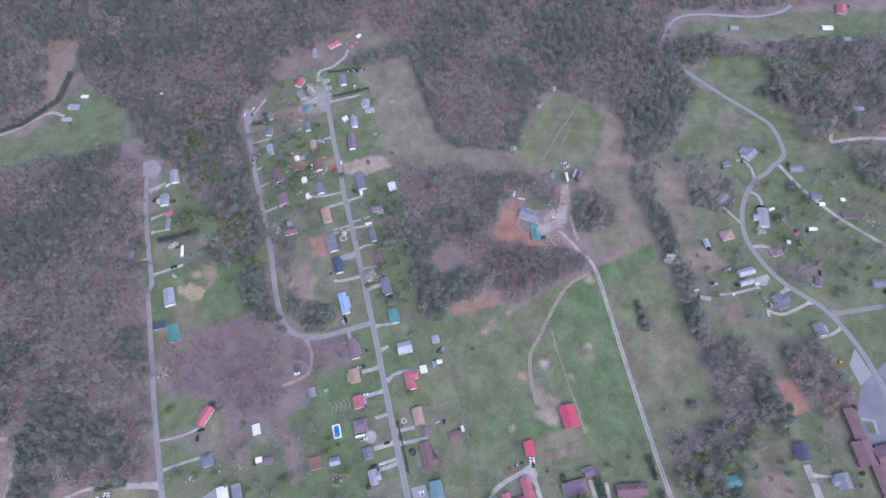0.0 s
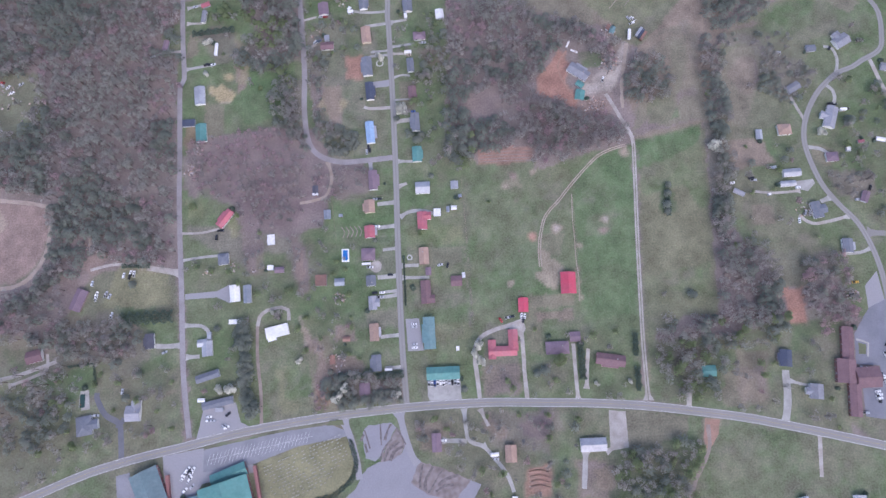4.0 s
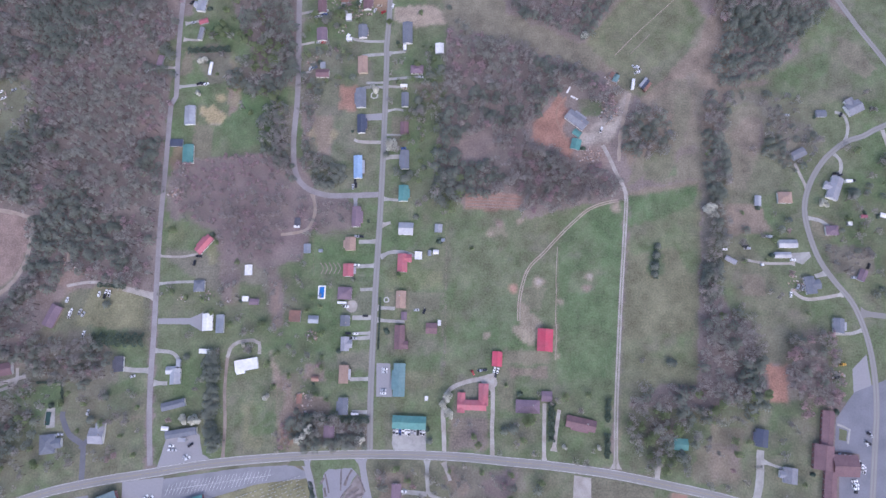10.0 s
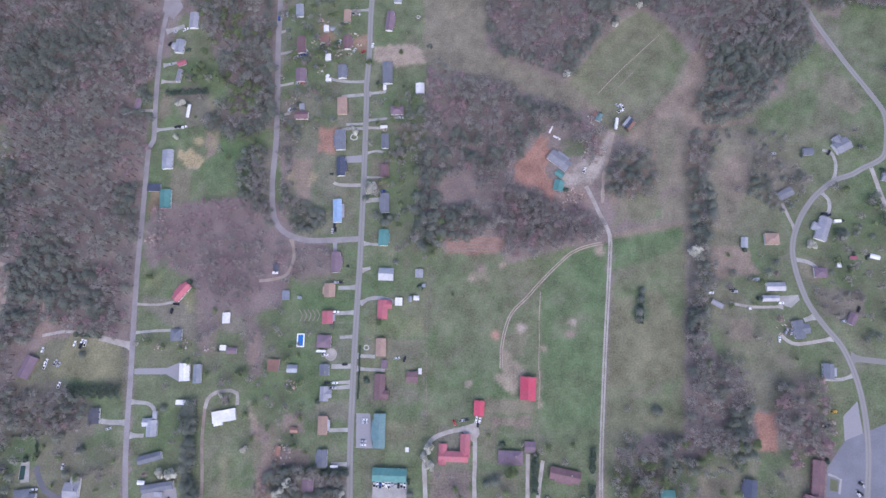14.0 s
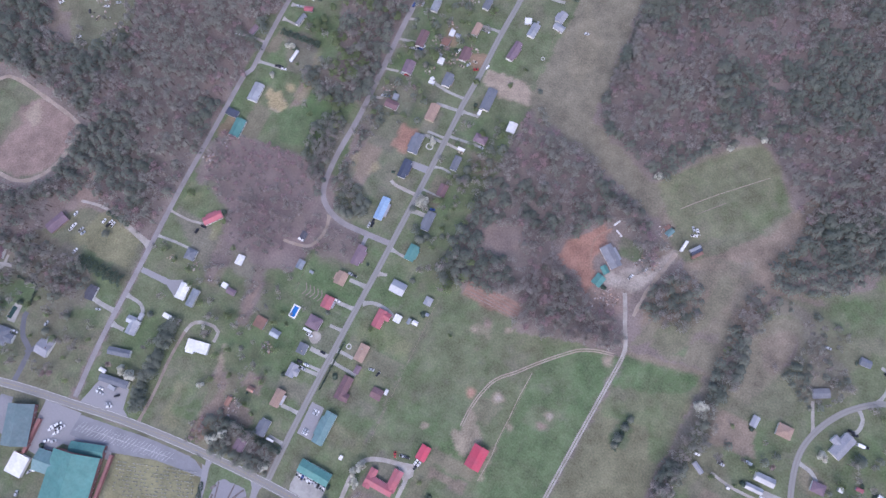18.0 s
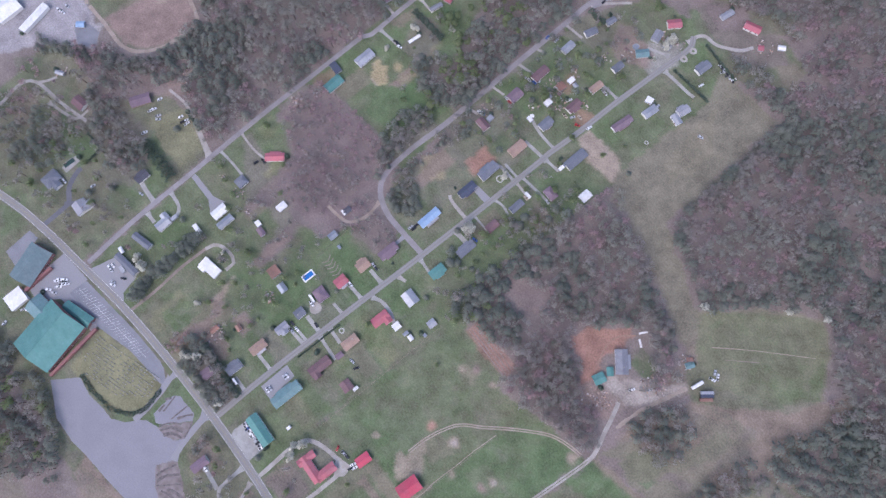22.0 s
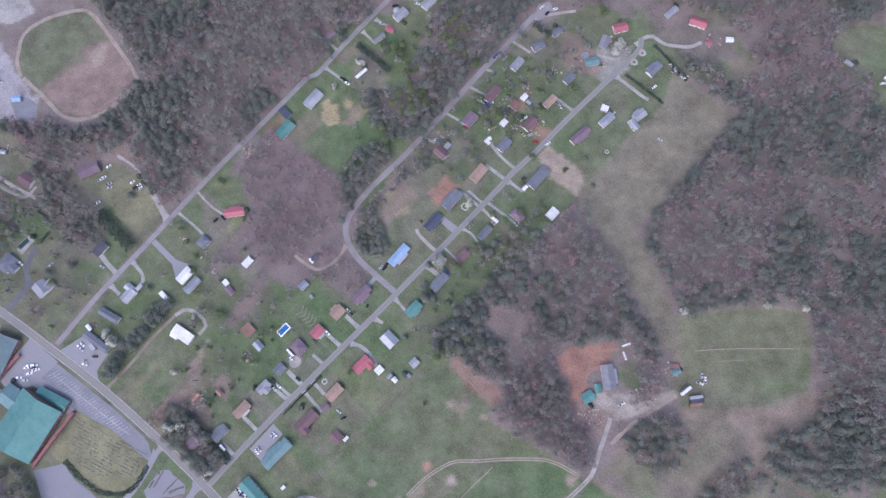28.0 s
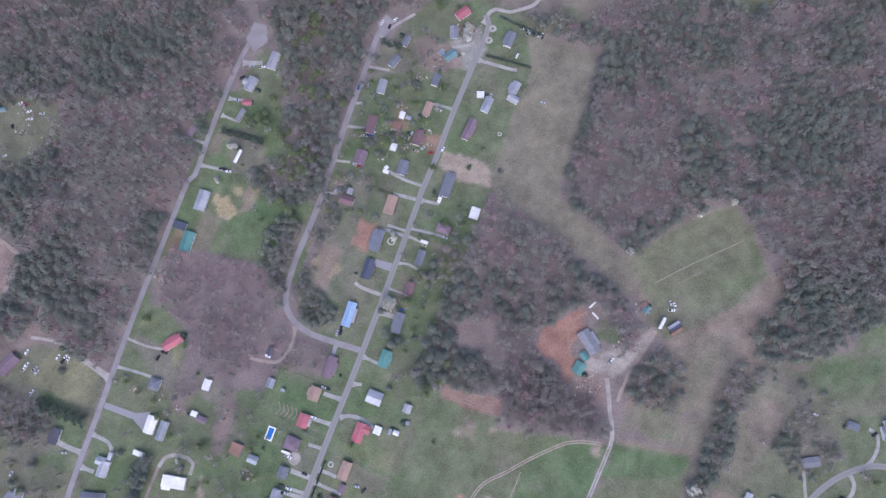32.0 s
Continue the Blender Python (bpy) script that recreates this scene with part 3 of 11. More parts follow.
DARK = [(-270, -16, 30), (-322, 38, 24), (-205, 41, 16), (-293, 139, 18), (-290, -51, 16), (-271, 179, 28), (-309, 163, 21), (254, 279, 28), (272, 313, 26), (198, 271, 19), (117, 298, 22), (331, 144, 26), (293, 387, 26), (290, 289, 33), (215, 247, 14), (319, 122, 27), (76, 30, 23), (53, 46, 19), (118, 312, 19), (151, 353, 21), (193, 345, 21), (165, 305, 18), (90, 324, 10)]
BARE = [(-255, 81, 31), (-241, 47, 26), (-226, -1, 25), (-235, 137, 21), (-306, 95, 25), (158, 202, 28), (299, 230, 20), (333, 209, 20), (173, 229, 23), (183, 298, 19), (213, 306, 20), (289, 192, 18), (68, 149, 29), (105, 126, 24), (95, 55, 17), (-112, 132, 24)]


def woods(label, poly, spacing, mix, seed, size=1.0, holes=()):
    """A wood that nobody could count: one mesh for each kind of tree in it. mix: kind -> share. Evergreens gather in the DARK stands, bare trees in the BARE ones."""
    rng = np.random.default_rng(seed)
    xs, ys = [p[0] for p in poly], [p[1] for p in poly]
    gx, gy = np.meshgrid(np.arange(min(xs), max(xs), spacing), np.arange(min(ys), max(ys), spacing))
    gx = gx.ravel() + rng.uniform(-0.48, 0.48, gx.size) * spacing
    gy = gy.ravel() + rng.uniform(-0.48, 0.48, gy.size) * spacing
    wx = gx + (value_noise(gx, gy, 14, 5) - 0.5) * 6
    wy = gy + (value_noise(gx, gy, 14, 6) - 0.5) * 6
    keep = inside(wx, wy, poly)
    if size > 0.9:
        for ox, oy in ((3, 0), (-3, 0), (0, 3), (0, -3)):
            keep |= inside(wx + ox, wy + oy, poly)
    for h in holes:
        keep &= ~inside(gx, gy, h)
    for h in CLEAR:
        for ox, oy in ((1.6, 0), (-1.6, 0), (0, 1.6), (0, -1.6)):
            keep &= ~inside(gx + ox, gy + oy, h)
    gx, gy = gx[keep], gy[keep]
    keep = np.ones(gx.size, bool)
    for pts, half in LINES:
        pts = pts[(pts[:, 0] > min(xs) - 20) & (pts[:, 0] < max(xs) + 20) & (pts[:, 1] > min(ys) - 20) & (pts[:, 1] < max(ys) + 20)]
        for p in pts:
            keep &= (gx - p[0]) ** 2 + (gy - p[1]) ** 2 > (half + 0.3) ** 2 + 1.5
    for hx, hy, hr in SPOTS:
        keep &= (gx - hx) ** 2 + (gy - hy) ** 2 > (hr + 1.0) ** 2
    gx, gy = gx[keep], gy[keep]
    pick = 0.3 * value_noise(gx, gy, 15, seed + 1) + 0.44 * value_noise(gx, gy, 55, seed + 2) + 0.26 * rng.random(gx.size)
    for stands, push in ((DARK, -0.3), (BARE, 0.4)):
        for hx, hy, hr in stands:
            pick += push * np.exp(-((gx - hx) ** 2 + (gy - hy) ** 2) / hr ** 2)
    order = np.argsort(np.argsort(pick)) / max(1, gx.size)
    low = 0.0
    for kind, share in mix.items():
        sel = (order >= low) & (order < low + share)
        if kind != "pine" and spacing < 8:
            sel &= rng.random(gx.size) < 0.85
        low += share
        n = int(sel.sum())
        if not n:
            continue
        mat = TREE_KINDS[kind][3]
        sets = crown_set(kind)
        which = rng.integers(0, 5, n)
        ang, sc = rng.uniform(0, 6.283, n), rng.uniform(0.6, 1.25, n) * size
        px, py = gx[sel], gy[sel]
        blocks, normals = [], []
        sticks_v, sticks_f, base = [], [], 0
        for k in range(5):
            m = which == k
            if not m.any():
                continue
            tris, (tv, tf) = sets[k]
            c, s = np.cos(ang[m])[:, None, None], np.sin(ang[m])[:, None, None]
            sz = sc[m][:, None, None]
            X = (tris[None, :, :, 0] * c - tris[None, :, :, 1] * s) * sz + px[m][:, None, None]
            Y = (tris[None, :, :, 0] * s + tris[None, :, :, 1] * c) * sz + py[m][:, None, None]
            Z = np.broadcast_to(tris[None, :, :, 2], X.shape) * sz
            blocks.append(np.stack([X, Y, Z], -1).reshape(-1, 3))
            nt = crown_normals(tris, TREE_KINDS[kind][2])
            normals.append(np.stack([nt[None, :, :, 0] * c - nt[None, :, :, 1] * s, nt[None, :, :, 0] * s + nt[None, :, :, 1] * c, np.broadcast_to(nt[None, :, :, 2], X.shape)], -1).reshape(-1, 3))
            tv = np.array(tv)[:16]
            tf = np.array(tf)[:8]
            c, s, sz = c[:, :, 0], s[:, :, 0], sz[:, :, 0]
            V = np.stack([(tv[None, :, 0] * c - tv[None, :, 1] * s) * sz + px[m][:, None], (tv[None, :, 0] * s + tv[None, :, 1] * c) * sz + py[m][:, None], tv[None, :, 2] * sz], -1)
            sticks_v.append(V.reshape(-1, 3))
            q = int(m.sum())
            sticks_f.append((tf[None] + (base + 16 * np.arange(q))[:, None, None]).reshape(-1, 4))
            base += 16 * q
        verts = np.concatenate(blocks)
        ob = new({"pine": "evergreen_trees", "green": "budding_trees"}.get(kind, "bare_trees"), soften(raw_mesh("crowns", verts, np.arange(len(verts)).reshape(-1, 3), mat), np.concatenate(normals)))
        tagged(ob, {"pine": "dark evergreen trees standing in " + label, "green": "yellow-green budding trees in " + label}.get(kind, "leafless grey-brown trees in " + label), "trees", kind="stuff")
        trunks = new("trunks", raw_mesh("trunks", np.concatenate(sticks_v), np.concatenate(sticks_f), "bark"))
        trunks.parent = ob


def soften(me, normals):
    """Leaf and twig pieces take the shading of the crown that they belong to."""
    at = me.attributes.new("custom_normal", "FLOAT_VECTOR", "POINT")
    at.data.foreach_set("vector", normals.astype(np.float32).ravel())
    me.update()
    return me


def crown_normals(tris, h):
    n = tris - np.array([0, 0, h * 0.4])
    n = n / (np.linalg.norm(n, axis=-1, keepdims=True) + 1e-6) + np.array([0, 0, 0.55])
    return n / np.linalg.norm(n, axis=-1, keepdims=True)


def raw_mesh(name, verts, faces, mat):
    me = bpy.data.meshes.new(name)
    k = faces.shape[1]
    me.vertices.add(len(verts))
    me.vertices.foreach_set("co", verts.astype(np.float32).ravel())
    me.loops.add(faces.size)
    me.loops.foreach_set("vertex_index", faces.astype(np.int32).ravel())
    me.polygons.add(len(faces))
    me.polygons.foreach_set("loop_start", (np.arange(len(faces)) * k).astype(np.int32))
    me.update(calc_edges=True)
    me.validate()
    me.materials.append(MATS[mat])
    return me


def fence(label, x0, y0, x1, y1, h=1.2, gap=4.0):
    """A field fence: one post after another with two rails between them."""
    a, b = Vector((x0, y0, 0)), Vector((x1, y1, 0))
    n = max(2, int((b - a).length / gap))
    yaw = math.degrees(math.atan2(y1 - y0, x1 - x0))
    ob = thing("fence", label, "fence", x0, y0, yaw)
    step = (b - a).length / n
    for i in range(n + 1):
        part("post", unit("post", "wood_grey"), ob, loc=(i * step, 0, h / 2), scale=(0.16, 0.16, h))
    for z in (0.5, 0.95):
        part("rail", unit("rail", "wood_grey"), ob, loc=(n * step / 2, 0.1, h * z), scale=(n * step, 0.05, 0.12))
    return ob


def hedge(label, x0, y0, x1, y1, w, h, name="hedge", mat="hedge_leaves"):
    """A clipped or grown-out row: leaf pieces over the whole body, on stems."""
    rng = np.random.default_rng(int(abs(x0 * 3 + y0 * 5)))
    a, b = np.array([x0, y0, 0.0]), np.array([x1, y1, 0.0])
    ln = np.linalg.norm(b - a)
    d = (b - a) / ln
    s = np.array([-d[1], d[0], 0])
    n = int(ln * (w + 2 * h) * 5)
    t = rng.random(n)
    ang = rng.uniform(-1.4, 1.4, n)
    bulge = 1 + 0.3 * np.sin(t * ln * 0.9 + rng.random()) + rng.normal(0, 0.1, n)
    c = a + d * (t * ln)[:, None] + s * (np.sin(ang) * w / 2 * bulge)[:, None] + np.array([0, 0, 1.0]) * (h * (0.25 + 0.72 * np.cos(ang) ** 0.5 * bulge))[:, None]
    u = rng.normal(0, 1, (n, 3))
    u /= np.linalg.norm(u, axis=1)[:, None]
    v = np.cross(u, rng.normal(0, 1, (n, 3)))
    v /= np.linalg.norm(v, axis=1)[:, None]
    k = rng.uniform(0.25, 0.6, n)[:, None]
    tris = np.stack([c + u * k, c - u * k * 0.5 + v * k, c - u * k * 0.5 - v * k], 1).reshape(-1, 3)
    tris[:, 2] = np.maximum(tris[:, 2], 0.02)
    ob = new(name, raw_mesh("leaves", tris, np.arange(3 * n).reshape(-1, 3), mat))
    tagged(ob, label, "hedge")
    stems = []
    for i in range(max(2, int(ln / 2.5))):
        p = a + d * (i + 0.5) * ln / max(2, int(ln / 2.5))
        stems.append((p[0] - 0.08, p[1] - 0.08, -0.02, p[0] + 0.08, p[1] + 0.08, h * 0.7))
    st = new("stems", boxes_mesh("stems", "bark", stems))
    st.parent = ob
    return ob


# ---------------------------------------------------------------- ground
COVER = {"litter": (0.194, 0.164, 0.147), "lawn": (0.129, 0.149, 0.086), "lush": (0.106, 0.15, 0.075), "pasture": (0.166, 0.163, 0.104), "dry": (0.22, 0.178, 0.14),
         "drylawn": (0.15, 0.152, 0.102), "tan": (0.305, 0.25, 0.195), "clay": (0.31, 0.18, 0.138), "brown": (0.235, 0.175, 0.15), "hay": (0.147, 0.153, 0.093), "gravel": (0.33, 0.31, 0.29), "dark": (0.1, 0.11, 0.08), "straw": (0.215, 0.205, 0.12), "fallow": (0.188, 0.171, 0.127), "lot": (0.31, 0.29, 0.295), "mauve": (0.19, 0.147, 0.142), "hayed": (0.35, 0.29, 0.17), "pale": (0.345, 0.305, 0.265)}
ZONES = []


def zone(kind, poly, share=1.0):
    ZONES.append((kind, poly, None, share))


def spot(kind, x, y, r):
    ZONES.append((kind, (x, y), r, 1.0))


def build_ground(core=(-620, -420, 760, 720), step=2.0):
    """One sheet of ground to the horizon; what covers it changes from zone to zone with ragged edges."""
    def axis(a, b):
        far = np.array([30.0, 90, 200, 450, 1000, 2200, 4500])
        return np.concatenate([a - far[::-1], np.arange(a, b + step, step), b + far])
    ax, ay = axis(core[0], core[2]), axis(core[1], core[3])
    gx, gy = np.meshgrid(ax, ay)
    x, y = gx.ravel(), gy.ravel()
    wx = x + (value_noise(x, y, 9, 31) - 0.5) * 2.4 + (value_noise(x, y, 3.5, 32) - 0.5) * 2.4
    wy = y + (value_noise(x, y, 9, 33) - 0.5) * 2.4 + (value_noise(x, y, 3.5, 34) - 0.5) * 2.4
    col = np.tile(np.array(COVER["litter"]), (x.size, 1))
    for kind, poly, r, share in ZONES:
        c = np.array(COVER[kind])
        if r is None:
            px, py = [p[0] for p in poly], [p[1] for p in poly]
            near = (wx > min(px)) & (wx < max(px)) & (wy > min(py)) & (wy < max(py))
            hit = np.zeros(x.size, bool)
            hit[near] = inside(wx[near], wy[near], poly)
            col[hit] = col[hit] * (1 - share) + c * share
        else:
            d = np.hypot(x - poly[0], y - poly[1]) + (value_noise(x, y, 4, 35) - 0.5) * r
            f = np.clip((r - d) / (0.6 * r) + 0.3, 0, 1)[:, None]
            col = col * (1 - f) + c * f
    crisp = col.copy()
    grid = np.pad(col.reshape(len(ay), len(ax), 3), ((1, 1), (1, 1), (0, 0)), mode="edge")
    col = ((grid[:-2] + 2 * grid[1:-1] + grid[2:])[:, :-2] + 2 * (grid[:-2] + 2 * grid[1:-1] + grid[2:])[:, 1:-1] + (grid[:-2] + 2 * grid[1:-1] + grid[2:])[:, 2:]).reshape(-1, 3) / 16
    col = 0.5 * col + 0.5 * crisp
    bare = ((np.abs(col - np.array(COVER['litter'])).sum(1) < 0.03) | (np.abs(col - np.array(COVER['mauve'])).sum(1) < 0.03))[:, None]
    # worn, drier and greener patches of growth
    grassy = (col[:, 1] > col[:, 0] * 0.99)[:, None]
    dryness = (np.clip(value_noise(x, y, 26, 41) * 0.6 + value_noise(x, y, 8, 42) * 0.4 - 0.42, 0, 0.4) * 0.5)[:, None]
    green = (np.clip(value_noise(x, y, 34, 43) * 0.6 + value_noise(x, y, 6, 44) * 0.4 - 0.46, 0, 0.35) * 1.5)[:, None]
    col = np.where(grassy, col * (1 - dryness) + np.array([0.19, 0.165, 0.115]) * dryness, col)
    col = np.where(grassy, col * (1 - green) + np.array([0.085, 0.14, 0.058]) * green, col)
    col = col * (0.8 + 0.24 * value_noise(x, y, 3.0, 47) + 0.16 * value_noise(x, y, 7.0, 48))[:, None]
    leaves = (np.clip(value_noise(x, y, 18, 45) * 0.5 + value_noise(x, y, 5, 46) * 0.5 - 0.55, 0, 0.3) * 0.9)[:, None]
    col = np.where(grassy & (col[:, :1] > 0.12), col * (1 - leaves) + np.array([0.2, 0.16, 0.15]) * leaves, col)
    # leaf litter: mauve drifts and grey-brown hollows
    drift = (np.clip(value_noise(x, y, 24, 51) * 0.55 + value_noise(x, y, 7, 52) * 0.45 - 0.3, 0, 0.4) * 2.2)[:, None]
    col = np.where(bare, col * (1 - drift) + np.array([0.196, 0.16, 0.147]) * drift, col)
    verts = np.stack([x, y, np.zeros_like(x)], 1)
    nx, ny = len(ax), len(ay)
    i = (np.arange(ny - 1)[:, None] * nx + np.arange(nx - 1)[None]).ravel()
    faces = np.stack([i, i + 1, i + nx + 1, i + nx], 1)
    me = raw_mesh("ground", verts, faces, "ground_cover")
    at = me.color_attributes.new("cover", "FLOAT_COLOR", "POINT")
    at.data.foreach_set("color", np.c_[col, np.ones(len(col))].astype(np.float32).ravel())
    ob = new("ground", me)
    tagged(ob, "grass, bare soil and leaf litter on level valley land", "ground", kind="structure")


def ground_material():
    m = material("ground_cover", (0.1, 0.1, 0.1), 0.95, spread=0.4, scale=0.7, big=0.05, bump=0.6, spec=0.15)
    n, l = m.node_tree.nodes, m.node_tree.links
    attr = n.new("ShaderNodeVertexColor")
    attr.layer_name = "cover"
    hsv = next(k for k in n if k.bl_idname == "ShaderNodeHueSaturation")
    mix = n.new("ShaderNodeMix")
    mix.data_type = "RGBA"
    mottle = n.new("ShaderNodeTexNoise")
    mottle.inputs["Scale"].default_value, mottle.inputs["Detail"].default_value, mottle.inputs["Roughness"].default_value = 0.22, 8, 0.7
    geo = next(k for k in n if k.bl_idname == "ShaderNodeNewGeometry")
    l.new(geo.outputs["Position"], mottle.inputs["Vector"])
    span = n.new("ShaderNodeMapRange")
    span.inputs["From Min"].default_value, span.inputs["From Max"].default_value, span.inputs["To Max"].default_value = 0.48, 0.8, 0.28
    l.new(mottle.outputs["Fac"], span.inputs["Value"])
    l.new(span.outputs[0], mix.inputs["Factor"])
    l.new(attr.outputs["Color"], mix.inputs["A"])
    mix.inputs["B"].default_value = (0.19, 0.16, 0.13, 1)
    l.new(mix.outputs["Result"], hsv.inputs["Color"])


ground_material()

# what covers the ground
zone('drylawn', [(-344.1, -313.5), (-350.3, -277.1), (-290.3, -260.4), (-251.7, -247.1), (-212.2, -237.9), (-176.8, -231.6), (-96.5, -219.0), (2.3, -212.2), (74.0, -212.3), (145.1, -216.0), (228.2, -226.5), (300.6, -242.2), (378.3, -263.5), (430.9, -282.3), (419.1, -340.5)])
zone('lawn', [(-183.2, -87.7), (-192.9, 29.8), (-193.7, 101.6), (-195.0, 171.7), (-146.9, 170.3), (-137.9, 105.8), (-91.2, 104.5), (-79.2, 132.9), (-73.2, 192.2), (54.7, 188.4), (52.9, 95.0), (41.0, -17.5), (58.4, -2.4), (53.9, -210.8), (-172.1, -222.6)])
zone('lawn', [(-181.1, 99.6), (-182.7, 196.9), (-175.6, 219.0), (-156.3, 211.7), (-132.6, 154.2), (-110.0, 124.9), (-82.4, 82.7), (-118.8, 34.1), (-169.5, 31.0)])
zone('lawn', [(-55.5, 92.4), (-73.5, 164.3), (-80.2, 249.3), (-54.8, 309.0), (-7.6, 325.3), (51.2, 306.1), (58.0, 248.2), (54.4, 178.0), (50.0, 120.1), (15.8, 38.2), (-62.7, 9.6)])
zone('drylawn', [(-25.2, 326.1), (-14.1, 358.8), (21.9, 377.1), (84.3, 361.7), (90.5, 338.9), (49.8, 309.5), (6.9, 311.5)])
zone('litter', [(-17.9, 340.3), (9.3, 369.2), (25.2, 357.8), (7.1, 333.7)])
zone('fallow', [(40.0, 302.5), (49.8, 309.5), (83.5, 304.0), (98.3, 305.3), (101.3, 282.5), (107.5, 257.4), (101.6, 236.8), (105.6, 196.3), (105.8, 180.5), (121.6, 170.6), (137.8, 160.2), (166.4, 146.1), (182.1, 151.8), (203.6, 185.2), (243.5, 220.4), (265.0, 207.0), (291.3, 171.8), (293.7, 156.2), (259.4, 116.8), (234.9, 98.9), (201.6, 114.9), (167.0, 124.7), (130.1, 139.9), (88.7, 152.3), (69.2, 160.3), (59.8, 185.0), (57.1, 216.6), (56.4, 261.0)])
zone('drylawn', [(178.7, 145.4), (205.9, 182.3), (244.8, 217.2), (264.4, 206.4), (286.8, 173.4), (274.7, 152.6), (227.0, 115.2), (199.1, 124.7)])
zone('dry', [(223.4, 20.8), (221.1, 55.0), (236.4, 88.0), (264.8, 120.5), (295.6, 156.0), (300.6, 169.1), (309.2, 166.3), (292.5, 135.1), (284.0, 107.6), (282.4, 85.6), (281.1, 57.5), (264.6, 26.7), (240.9, 19.5)])
zone('pasture', [(226.1, 24.2), (233.1, 49.8), (249.5, 63.9), (262.0, 46.4), (248.8, 29.6)])
zone('dry', [(240.8, 92.8), (276.2, 140.3), (298.6, 193.1), (318.4, 192.4), (304.8, 122.2), (279.4, 23.9), (213.2, 7.1), (211.7, 46.9), (224.9, 84.9)])
zone('lawn', [(58.0, -23.0), (75.2, -15.7), (123.9, -16.8), (178.3, -2.5), (208.8, 1.9), (194.4, -168.9), (139.6, -159.0), (112.7, -149.5), (57.6, -148.6)])
zone('lush', [(153.5, -25.1), (177.9, -7.7), (206.7, -0.6), (194.4, -146.3), (158.5, -150.3), (146.8, -131.7)])
zone('pasture', [(212.2, 7.1), (273.0, 18.7), (259.5, -152.0), (231.4, -151.5), (207.4, -164.7), (193.3, -212.8)])
zone('lush', [(212.0, 4.5), (269.8, 12.5), (265.8, -2.0), (235.3, -16.7), (209.8, -21.2)])
zone('lawn', [(55.3, -148.5), (112.7, -149.5), (189.3, -164.4), (190.3, -216.2), (2.3, -209.1)])
zone('drylawn', [(202.5, -169.1), (270.0, -170.2), (321.9, -153.1), (357.9, -153.7), (346.6, -252.8), (300.9, -239.7), (228.3, -225.3), (193.8, -217.1)])
zone('drylawn', [(300.0, 92.7), (328.9, 87.6), (357.1, 125.8), (384.8, 153.8), (441.3, 137.4), (543.6, 73.5), (508.2, -129.1), (374.9, -140.5), (334.2, -105.3), (289.7, -96.9), (273.0, -45.2), (288.3, 4.2)])
zone('lawn', [(335.8, 109.3), (384.2, 148.2), (409.0, 148.3), (434.5, 115.4), (400.7, 77.5), (353.3, 87.8)])
zone('lawn', [(368.4, 159.4), (393.5, 187.1), (451.1, 148.4), (475.4, 80.1), (438.9, 59.7), (401.5, 90.1), (364.1, 95.2)])
zone('drylawn', [(-377.1, 90.0), (-353.0, 109.6), (-323.3, 106.2), (-308.7, 70.4), (-332.6, 45.8), (-370.4, 32.4), (-396.4, 83.2)])
zone('dry', [(297.9, 66.1), (328.0, 76.9), (330.0, 45.5), (308.1, 14.5), (293.9, 14.3)])
zone('lawn', [(376.4, 144.5), (440.9, 95.4), (490.5, -24.0), (512.0, -102.8), (398.1, -255.8), (355.4, -105.7), (301.0, -23.6)])
zone('drylawn', [(402.1, 256.5), (429.6, 285.2), (469.0, 277.3), (460.0, 245.3), (427.8, 237.0)])
zone('lawn', [(425.0, 231.2), (568.6, 187.0), (545.0, 148.8), (466.3, 153.2), (437.2, 200.4)])
zone('lawn', [(467.4, 252.9), (480.8, 279.0), (551.4, 267.5), (665.3, 237.9), (637.5, 196.2), (558.9, 217.9)])
zone('dry', [(-308.4, 438.3), (-267.0, 446.4), (-277.0, 382.9), (-293.1, 343.4), (-344.8, 325.8), (-391.9, 332.9), (-385.8, 377.3)])
zone('lawn', [(-390.3, 320.5), (-292.3, 330.6), (-264.1, 370.4), (-217.3, 331.3), (-211.1, 275.9), (-236.8, 251.8), (-374.3, 283.6)])
zone('drylawn', [(-376.5, -122.4), (-297.9, -137.9), (-268.8, -105.3), (-262.0, -81.3), (-189.0, -87.6), (-177.0, -229.0), (-243.2, -243.0), (-351.7, -268.8)])
zone('lawn', [(-280.8, -124.1), (-216.6, -125.3), (-185.4, -130.5), (-182.2, -167.3), (-223.6, -171.2), (-252.6, -161.7), (-270.3, -188.4), (-277.8, -165.8)])
zone('drylawn', [(-256.3, -88.7), (-188.7, -91.4), (-185.0, -123.5), (-233.4, -123.1), (-258.1, -115.1)])
zone('litter', [(-183.8, 29.6), (-133.9, 36.5), (-88.7, 40.8), (-74.7, 0.6), (-75.7, -42.9), (-94.6, -55.0), (-128.0, -64.3), (-144.8, -28.8), (-179.9, -20.3)])
zone('litter', [(-75.4, 21.7), (-27.7, -0.4), (-22.5, -23.8), (-51.8, -25.7), (-71.0, -35.4), (-81.6, -14.8)])
zone('drylawn', [(-88.9, -74.9), (-65.1, -70.5), (-59.4, -99.7), (-82.8, -108.8)])
zone('dark', [(-181.8, 137.0), (-170.5, 141.3), (-145.1, 140.6), (-142.1, 133.5), (-165.5, 130.7)])
zone('lush', [(-137.2, 94.4), (-86.0, 104.4), (-89.2, 54.3), (-129.1, 41.7), (-142.9, 61.2)])
